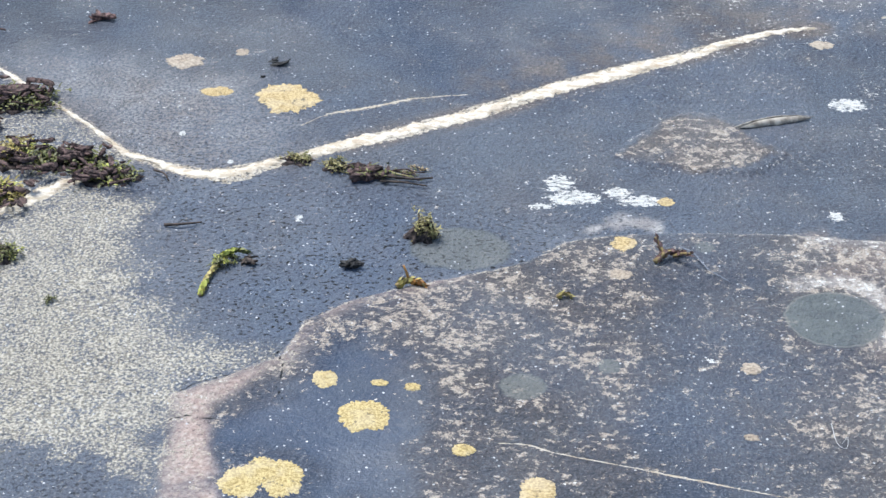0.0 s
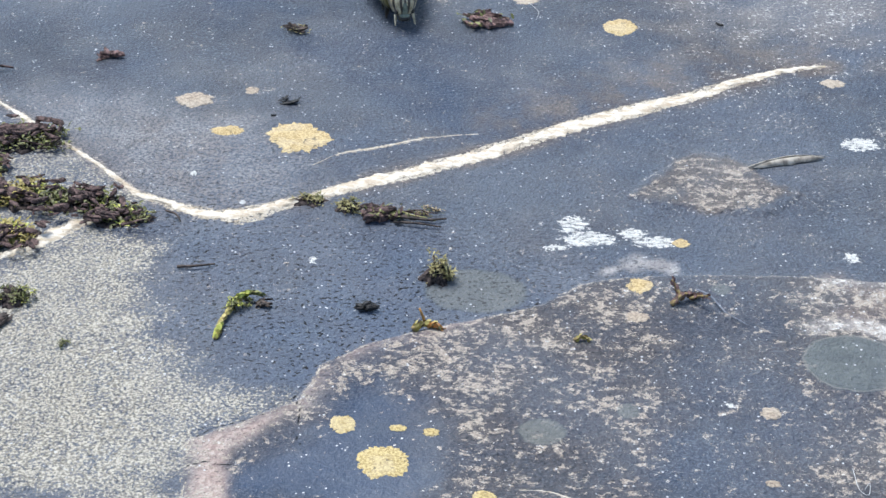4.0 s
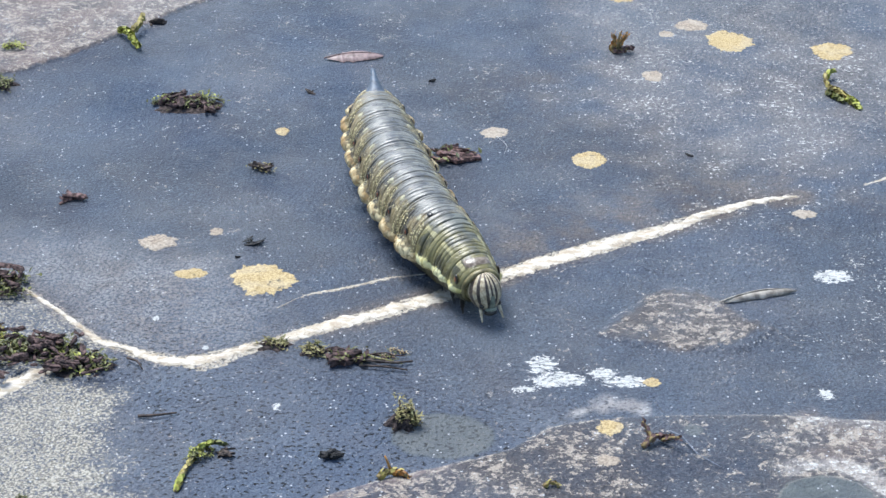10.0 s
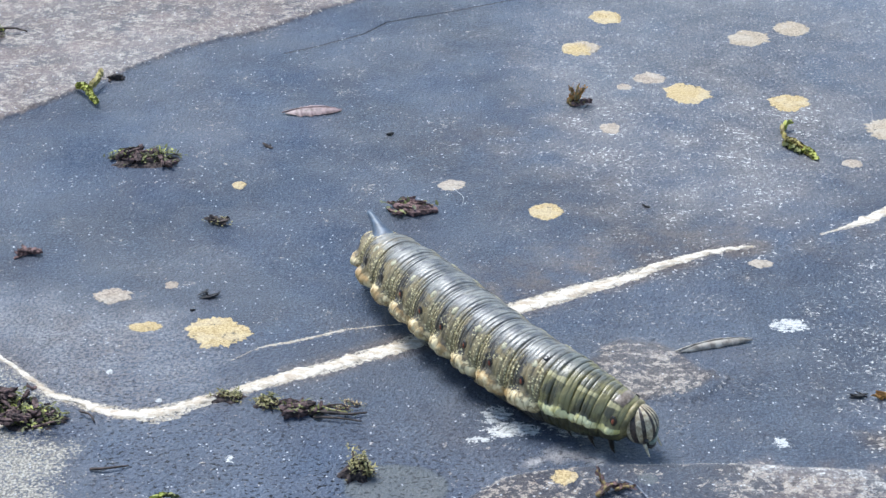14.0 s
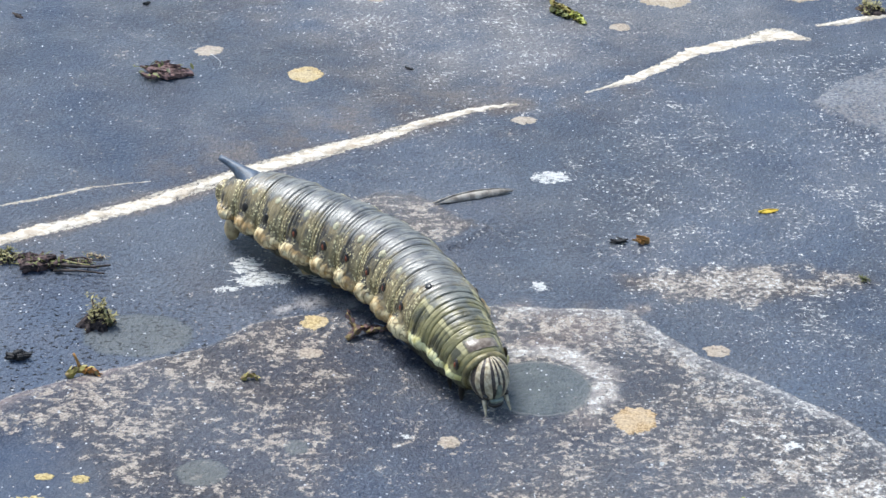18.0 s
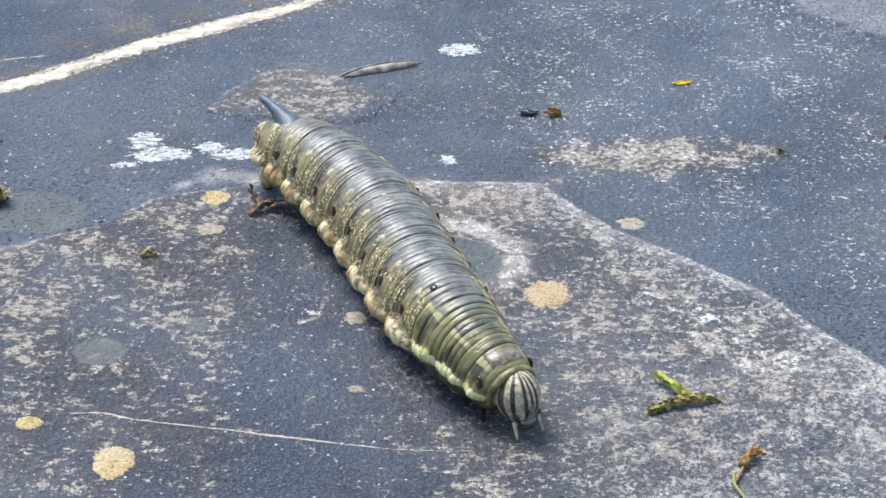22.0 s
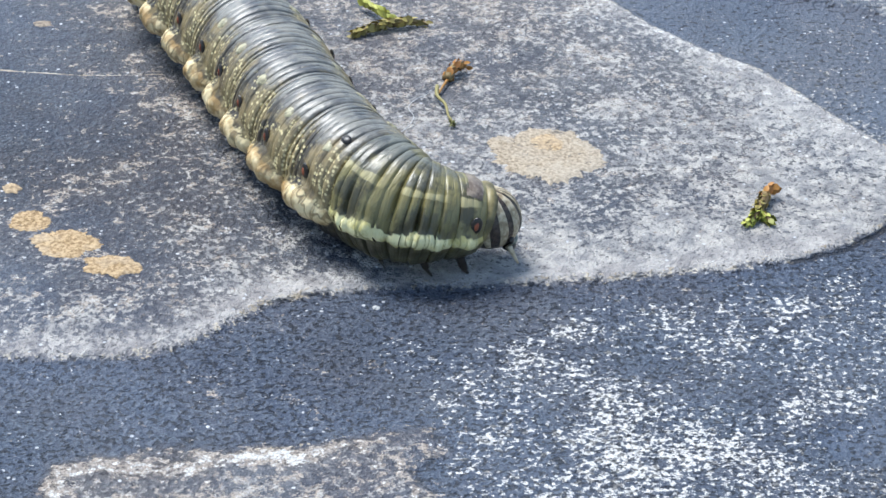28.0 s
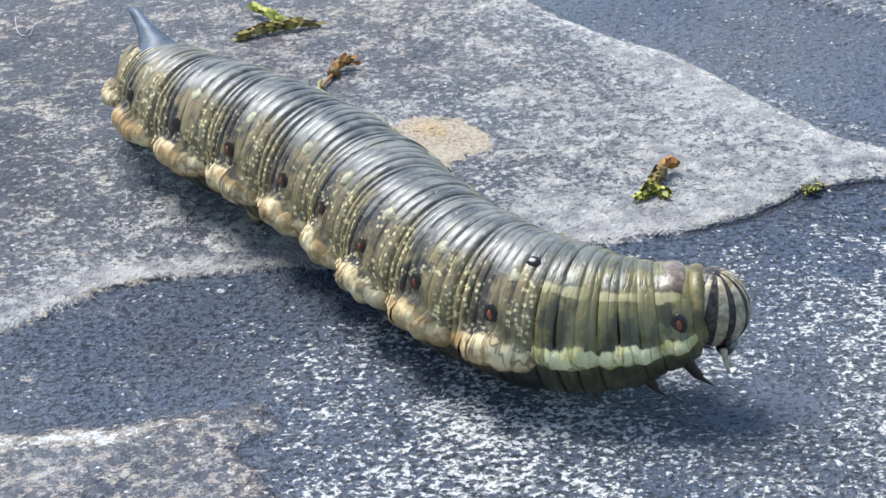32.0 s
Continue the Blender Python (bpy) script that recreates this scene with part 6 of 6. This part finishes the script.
def collar_mesh(r, tube, tilt):
    """A soft fold of skin that stands round the head, thick above and thin below."""
    n, m = 48, 10
    verts, faces = [], []
    for j in range(n):
        a = 2 * math.pi * j / n
        c, d = math.cos(a), math.sin(a)
        fat = tube * (0.78 + 0.28 * max(d, 0) + 0.05 * math.sin(7 * a))
        for k in range(m):
            b = 2 * math.pi * k / m
            rad = r + fat * math.cos(b)
            verts.append((rad * c * 0.98 * MM, (1.3 * fat * math.sin(b) - tilt * d) * MM, rad * d * MM))
    for j in range(n):
        for k in range(m):
            e, f = (j + 1) % n, (k + 1) % m
            faces.append((j * m + k, e * m + k, e * m + f, j * m + f))
    return mesh_of("collar", verts, faces)


fold_round_head = part("collar", collar_mesh(3.6, 0.56, -0.5), COLLAR, rings[-1], "olive skin fold standing round the head")
fold_round_head.matrix_basis = pose(0, 0.75 * MM, -0.1 * MM)
part("shield", sector_mesh(girth(0.975) + 0.02, 54, 126, 1.7, 0.10, 14, 0.75), SHIELD, rings[-3], "pinkish-brown plate behind the head")

# the tail horn
line = [(0, 2.4 - 4.4 * u - 2.6 * u * u, girth(0.06) - 2.2 + 5.2 * u - 1.6 * u * u, 2.5 * (1 - u) ** 2.4 + 0.92 - 0.34 * u) for u in np.linspace(0, 1, 14)]
part("horn", strand_mesh([line], 14), HORN, rings[3], "curved blue-black tail horn")

# the head: a rounded capsule with meridian stripes, mouthparts and feelers
HW, HD, HH = 3.1, 3.6, 3.85


def head_point(lon, lat, k=1.0):
    """A point of the head; lon 0 is straight ahead, lat up, in degrees."""
    a, b = radians(lon), radians(lat)
    return (HW * k * math.sin(a) * math.cos(b) * (1 - 0.18 * max(0, -math.sin(b))), HD * k * math.cos(a) * math.cos(b), HH * k * math.sin(b))


def head_shell(lon0, lon1, lat0, lat1, k, nx, nz, taper=0.0, close=False):
    verts, faces = [], []
    for i in range(nz + 1):
        v = i / nz
        mid, hw = (lon0 + lon1) / 2, (lon1 - lon0) / 2 * (1 - taper * (1 - v))
        for j in range(nx + 1):
            edge = 0.985 if not close and (j in (0, nx) or i in (0, nz)) else 1.0
            verts.append(tuple(q * MM for q in head_point(mid + hw * (2 * j / nx - 1), lat0 + (lat1 - lat0) * v, k * edge)))
    for i in range(nz):
        for j in range(nx):
            o = i * (nx + 1) + j
            faces.append((o, o + 1, o + nx + 2, o + nx + 1))
    return mesh_of("shell", verts, faces)


head = part("head", head_shell(-180, 180, -90, 90, 1.0, 40, 20, 0, True), HEAD_BASE, caterpillar, "dark brown head capsule with cream stripes")
for lon0, lon1, lat0, lat1, taper in ((2.5, 13, -10, 84, 0.3), (24, 42, -46, 80, -0.35), (56, 74, -60, 76, 0.1), (92, 108, -50, 68, 0.15)):
    for side in (1, -1):
        part("stripe", head_shell(min(side * lon0, side * lon1), max(side * lon0, side * lon1), lat0, lat1, 1.02, 5, 14, taper), HEAD_CREAM, head, "cream stripe on the head")
part("face_plate", head_shell(-7, 7, -44, 0, 1.035, 7, 10, -1.2), LIP, head, "grey-green triangle on the face")
ob = part("mouth", lobe_mesh(1.35, 0.9, 0.7, 2, 1), DARK, head, "dark mouthparts")
ob.matrix_basis = pose(0, 1.9 * MM, -3.7 * MM)
ob = part("upper_lip", lobe_mesh(1.25, 0.7, 0.55, 8, 1), LIP, head, "grey-green upper lip")
ob.matrix_basis = pose(0, 2.3 * MM, -3.0 * MM)
for side in (1, -1):
    feeler = [(side * (1.9 + 0.3 * u), 1.8 + 0.9 * u, -2.8 - 2.3 * u, 0.40 - 0.27 * u) for u in np.linspace(0, 1, 5)]
    eye = part("eye_group", lobe_mesh(0.55, 0.4, 0.5, 7, 0), DARK, head, "dark cluster of tiny eyes")
    eye.matrix_basis = pose(side * 1.75 * MM, 2.15 * MM, -2.1 * MM)
    part("feeler", strand_mesh([feeler], 6), HEAD_CREAM, head, "short cream feeler")
# the line of the back at each moment: eight points from tail to head, x, y, z in mm
SPINES = []
SPINES.append((0, np.array([(-20.6, 177.1, 7.7), (-20.7, 165.3, 7.7), (-20.7, 153.6, 7.7), (-20.8, 141.9, 7.7), (-20.9, 130.2, 7.7), (-20.7, 118.5, 7.7), (-18.9, 106.9, 7.2), (-16.7, 95.5, 5.8)])))
SPINES.append((3.5, np.array([(-17.6, 140.1, 7.7), (-17.7, 128.3, 7.7), (-17.7, 116.6, 7.7), (-17.8, 104.9, 7.7), (-17.9, 93.2, 7.7), (-17.7, 81.5, 7.7), (-15.9, 69.9, 7.2), (-13.7, 58.5, 5.8)])))
SPINES.append((5.5, np.array([(-13.6, 111.1, 7.7), (-13.7, 99.3, 7.7), (-13.7, 87.6, 7.7), (-13.8, 75.9, 7.7), (-13.9, 64.2, 7.7), (-13.7, 52.5, 7.7), (-11.9, 40.9, 7.2), (-9.7, 29.5, 5.8)])))
SPINES.append((6, np.array([(-12.6, 102.1, 7.7), (-12.7, 90.3, 7.7), (-12.7, 78.6, 7.7), (-12.8, 66.9, 7.7), (-12.9, 55.2, 7.7), (-12.7, 43.5, 7.7), (-10.9, 31.9, 7.2), (-8.7, 20.5, 5.8)])))
SPINES.append((7, np.array([(-12.9, 99.0, 7.7), (-12.6, 87.3, 7.7), (-12.5, 75.6, 7.7), (-12.5, 63.8, 7.7), (-12.4, 52.1, 7.7), (-11.6, 40.4, 7.7), (-7.3, 29.5, 7.6), (-0.6, 20.1, 7.5)])))
SPINES.append((8, np.array([(-13.2, 83.7, 7.7), (-13.8, 71.8, 7.7), (-12.8, 59.9, 7.7), (-11.0, 48.0, 7.7), (-9.0, 36.2, 7.7), (-6.6, 24.5, 7.7), (-2.8, 13.2, 7.6), (5.1, 5.0, 5.8)])))
SPINES.append((9, np.array([(-13.4, 74.1, 7.7), (-11.8, 62.3, 7.7), (-10.2, 50.4, 7.7), (-8.5, 38.5, 7.7), (-6.5, 26.7, 7.7), (-3.6, 15.1, 7.7), (1.2, 4.2, 7.4), (6.1, -6.6, 5.8)])))
SPINES.append((10, np.array([(-12.0, 66.5, 7.7), (-10.8, 54.6, 7.7), (-8.8, 42.8, 7.7), (-6.3, 31.0, 7.7), (-3.2, 19.5, 7.7), (0.5, 8.1, 7.8), (5.7, -2.7, 7.4), (10.5, -13.5, 5.8)])))
SPINES.append((11, np.array([(-10.0, 52.4, 7.7), (-8.1, 40.6, 7.7), (-3.3, 29.6, 7.7), (0.4, 18.3, 7.7), (3.7, 6.8, 7.7), (7.0, -4.7, 7.7), (12.6, -15.2, 7.7), (22.7, -20.5, 5.8)])))
SPINES.append((12, np.array([(-9.3, 44.7, 7.7), (-4.8, 33.4, 7.7), (-1.2, 21.7, 7.7), (2.7, 10.2, 7.7), (7.4, -1.1, 7.7), (13.6, -11.5, 7.7), (23.8, -18.0, 7.7), (33.1, -25.2, 8.5)])))
SPINES.append((13, np.array([(-6.4, 31.8, 7.7), (-1.5, 20.9, 7.7), (4.0, 10.2, 7.7), (9.3, -0.5, 7.7), (14.9, -11.0, 7.7), (21.3, -21.0, 7.7), (29.8, -29.2, 7.6), (40.1, -33.7, 5.8)])))
SPINES.append((15.5, np.array([(3.8, 10.4, 7.7), (9.9, 0.2, 7.7), (16.5, -9.7, 7.7), (23.5, -19.3, 7.7), (30.2, -29.2, 7.7), (37.7, -38.4, 7.7), (46.1, -46.9, 7.5), (53.2, -56.2, 5.8)])))
SPINES.append((16, np.array([(5.7, 0.7, 7.7), (13.5, -8.3, 7.7), (20.8, -17.8, 7.7), (27.6, -27.6, 7.7), (34.2, -37.5, 7.7), (41.3, -47.0, 7.7), (49.4, -55.8, 7.8), (58.6, -62.3, 5.8)])))
SPINES.append((17, np.array([(11.1, -5.2, 7.7), (18.4, -13.5, 7.7), (25.1, -22.2, 7.7), (31.1, -31.5, 7.7), (37.8, -40.2, 7.7), (45.2, -48.3, 7.7), (53.6, -55.5, 7.6), (61.2, -62.7, 5.8)])))
SPINES.append((18, np.array([(17.9, -16.8, 7.7), (26.2, -23.6, 7.7), (33.4, -31.8, 7.7), (40.9, -39.6, 7.7), (46.8, -48.6, 7.7), (50.6, -58.8, 7.7), (53.8, -69.2, 7.7), (57.5, -79.1, 5.8)])))
SPINES.append((19, np.array([(24.7, -20.1, 7.7), (31.2, -28.6, 7.7), (37.4, -37.3, 7.7), (42.7, -46.6, 7.7), (47.9, -55.9, 7.7), (52.0, -65.8, 7.7), (55.0, -76.0, 7.7), (56.2, -86.0, 5.8)])))
SPINES.append((20, np.array([(29.7, -26.5, 7.7), (37.2, -35.1, 7.7), (42.9, -45.2, 7.7), (50.0, -54.3, 7.7), (54.5, -64.9, 7.7), (56.0, -76.4, 7.7), (57.3, -87.9, 7.6), (56.0, -99.2, 5.8)])))
SPINES.append((21, np.array([(38.1, -36.3, 7.7), (44.4, -44.9, 7.7), (49.7, -54.1, 7.7), (53.1, -64.0, 7.7), (55.2, -74.4, 7.7), (57.5, -84.8, 7.7), (60.5, -94.9, 7.7), (65.9, -103.7, 5.8)])))
SPINES.append((22, np.array([(40.6, -44.3, 7.7), (47.3, -53.0, 7.7), (52.3, -63.5, 7.7), (56.2, -74.3, 7.7), (58.5, -85.6, 7.7), (61.0, -96.9, 7.7), (64.4, -108.0, 7.6), (69.3, -118.2, 5.8)])))
SPINES.append((23, np.array([(46.3, -52.0, 7.7), (52.9, -62.0, 7.7), (57.6, -72.9, 7.7), (59.5, -84.7, 7.7), (61.2, -96.5, 7.7), (64.1, -108.1, 7.7), (68.2, -119.2, 7.7), (76.5, -127.3, 5.8)])))
SPINES.append((24, np.array([(49.2, -58.3, 7.7), (53.1, -69.8, 7.7), (57.2, -81.3, 7.7), (60.3, -93.0, 7.7), (65.0, -104.3, 7.7), (69.2, -115.7, 7.7), (73.5, -127.1, 7.7), (81.1, -136.1, 5.8)])))
SPINES.append((25, np.array([(53.5, -72.3, 7.7), (57.8, -82.1, 7.7), (62.2, -91.9, 7.7), (65.3, -102.2, 7.7), (66.9, -112.9, 7.7), (68.9, -123.4, 7.7), (71.0, -133.9, 7.7), (73.6, -143.9, 5.8)])))
SPINES.append((26, np.array([(59.4, -79.5, 7.7), (62.0, -90.8, 7.7), (64.8, -102.1, 7.7), (67.6, -113.3, 7.7), (69.5, -124.7, 7.7), (71.0, -136.2, 7.7), (73.2, -147.6, 7.7), (75.6, -158.3, 5.8)])))
SPINES.append((26.5, np.array([(62.4, -81.2, 7.7), (64.7, -92.8, 7.7), (67.1, -104.3, 7.7), (69.5, -115.9, 7.7), (71.6, -127.5, 7.7), (74.1, -139.0, 7.7), (77.1, -150.4, 7.7), (81.9, -160.7, 5.8)])))
SPINES.append((28.5, np.array([(63.8, -106.0, 8.5), (68.1, -117.9, 8.2), (72.2, -129.8, 7.9), (75.8, -141.5, 7.6), (77.8, -153.2, 7.7), (81.1, -165.0, 7.7), (87.3, -175.3, 7.7), (97.3, -175.3, 5.8)])))
SPINES.append((29, np.array([(65.6, -111.1, 8.5), (69.8, -123.0, 8.3), (73.9, -134.7, 8.1), (78.0, -146.3, 7.8), (82.2, -157.8, 7.7), (86.0, -169.1, 7.7), (90.3, -180.1, 7.7), (98.2, -187.0, 5.8)])))
SPINES.append((29.5, np.array([(67.3, -115.7, 8.5), (71.3, -127.3, 8.3), (75.4, -138.8, 8.0), (79.5, -150.2, 7.8), (83.4, -160.6, 7.7), (88.0, -170.2, 7.7), (92.4, -179.8, 7.7), (96.4, -189.7, 5.8)])))
SPINES.append((30, np.array([(69.0, -120.3, 8.5), (72.9, -131.7, 8.3), (76.8, -143.0, 8.0), (80.6, -154.1, 7.8), (83.7, -164.2, 7.7), (86.8, -174.6, 7.7), (92.1, -184.0, 7.7), (99.3, -188.9, 5.8)])))
SPINES.append((31, np.array([(70.8, -130.4, 8.5), (76.7, -141.3, 7.6), (80.5, -153.2, 7.7), (85.8, -164.6, 7.7), (91.4, -175.6, 7.7), (98.1, -185.1, 7.7), (102.9, -195.2, 7.7), (107.1, -204.8, 5.8)])))
SPINES.append((31.5, np.array([(75.5, -138.4, 7.7), (79.7, -150.2, 7.7), (84.2, -161.9, 7.7), (88.9, -173.4, 7.7), (94.1, -184.5, 7.7), (101.6, -193.8, 7.7), (111.4, -199.1, 7.7), (121.0, -201.0, 5.8)])))
SPINES.append((32, np.array([(75.3, -137.6, 7.7), (80.0, -150.8, 8.0), (87.7, -163.0, 8.5), (94.9, -175.7, 8.3), (98.9, -187.4, 8.0), (104.6, -197.8, 8.0), (112.6, -204.6, 8.5), (121.0, -207.6, 10.0)])))


# how the head turns on the neck: time, degrees to its left, degrees up
HEAD_TURNS = [(0, 0, 20), (28.5, 0, 20), (29.5, -35, 14), (30, -52, 14), (30.5, -30, 12), (31, -10, 6), (31.5, -10, -14), (32, -6, -14)]


def through_points(p, u):
    """Place and direction at the share u of a smooth line through p."""
    q = np.vstack([2 * p[0] - p[1], p, 2 * p[-1] - p[-2]])
    x = min(max(u, 0.0), 0.99999) * (len(p) - 1)
    k, f = int(x), x - int(x)
    a, b, c, d = q[k : k + 4]
    place = 0.5 * (2 * b + (c - a) * f + (2 * a - 5 * b + 4 * c - d) * f * f + (3 * b - a - 3 * c + d) * f**3)
    way = 0.5 * ((c - a) + 2 * (2 * a - 5 * b + 4 * c - d) * f + 3 * (3 * b - a - 3 * c + d) * f * f)
    return place, way / np.linalg.norm(way)


def spine_at(t):
    times = [s[0] for s in SPINES]
    k = int(np.clip(np.searchsorted(times, t, "right") - 1, 0, len(times) - 2))
    t0, t1 = times[k], times[k + 1]
    f = min(max((t - t0) / (t1 - t0), 0), 1)

    def slope(i):
        a, b = max(i - 1, 0), min(i + 1, len(times) - 1)
        return (SPINES[b][1] - SPINES[a][1]) / (times[b] - times[a])

    h = t1 - t0
    return ((2 * f**3 - 3 * f**2 + 1) * SPINES[k][1] + (f**3 - 2 * f**2 + f) * h * slope(k) + (3 * f**2 - 2 * f**3) * SPINES[k + 1][1] + (f**3 - f**2) * h * slope(k + 1))


def body_pose(place, way):
    y = Vector(way)
    x = y.cross(Vector((0, 0, 1))).normalized()
    z = x.cross(y)
    m = Matrix((x, y, z)).transposed().to_4x4()
    return Matrix.Translation(Vector(place) * MM) @ m


def motions():
    """The caterpillar crawls; every annulet and the head follow the line of its back."""
    times = [round(0.5 * k, 2) for k in range(65)]
    spines = {t: spine_at(t) for t in times}
    for ring, s in zip(rings, ring_s):
        walk(ring, [(t, body_pose(*through_points(spines[t], s))) for t in times])
    rows = []
    for t in times:
        place, way = through_points(spines[t], 1.0)
        yaw, nod = (float(np.interp(t, [q[0] for q in HEAD_TURNS], [q[i] for q in HEAD_TURNS])) for i in (1, 2))
        rows.append((t, body_pose(place, way) @ pose(0, 0, 0, nod, 0, yaw)))
    walk(head, rows)


motions()
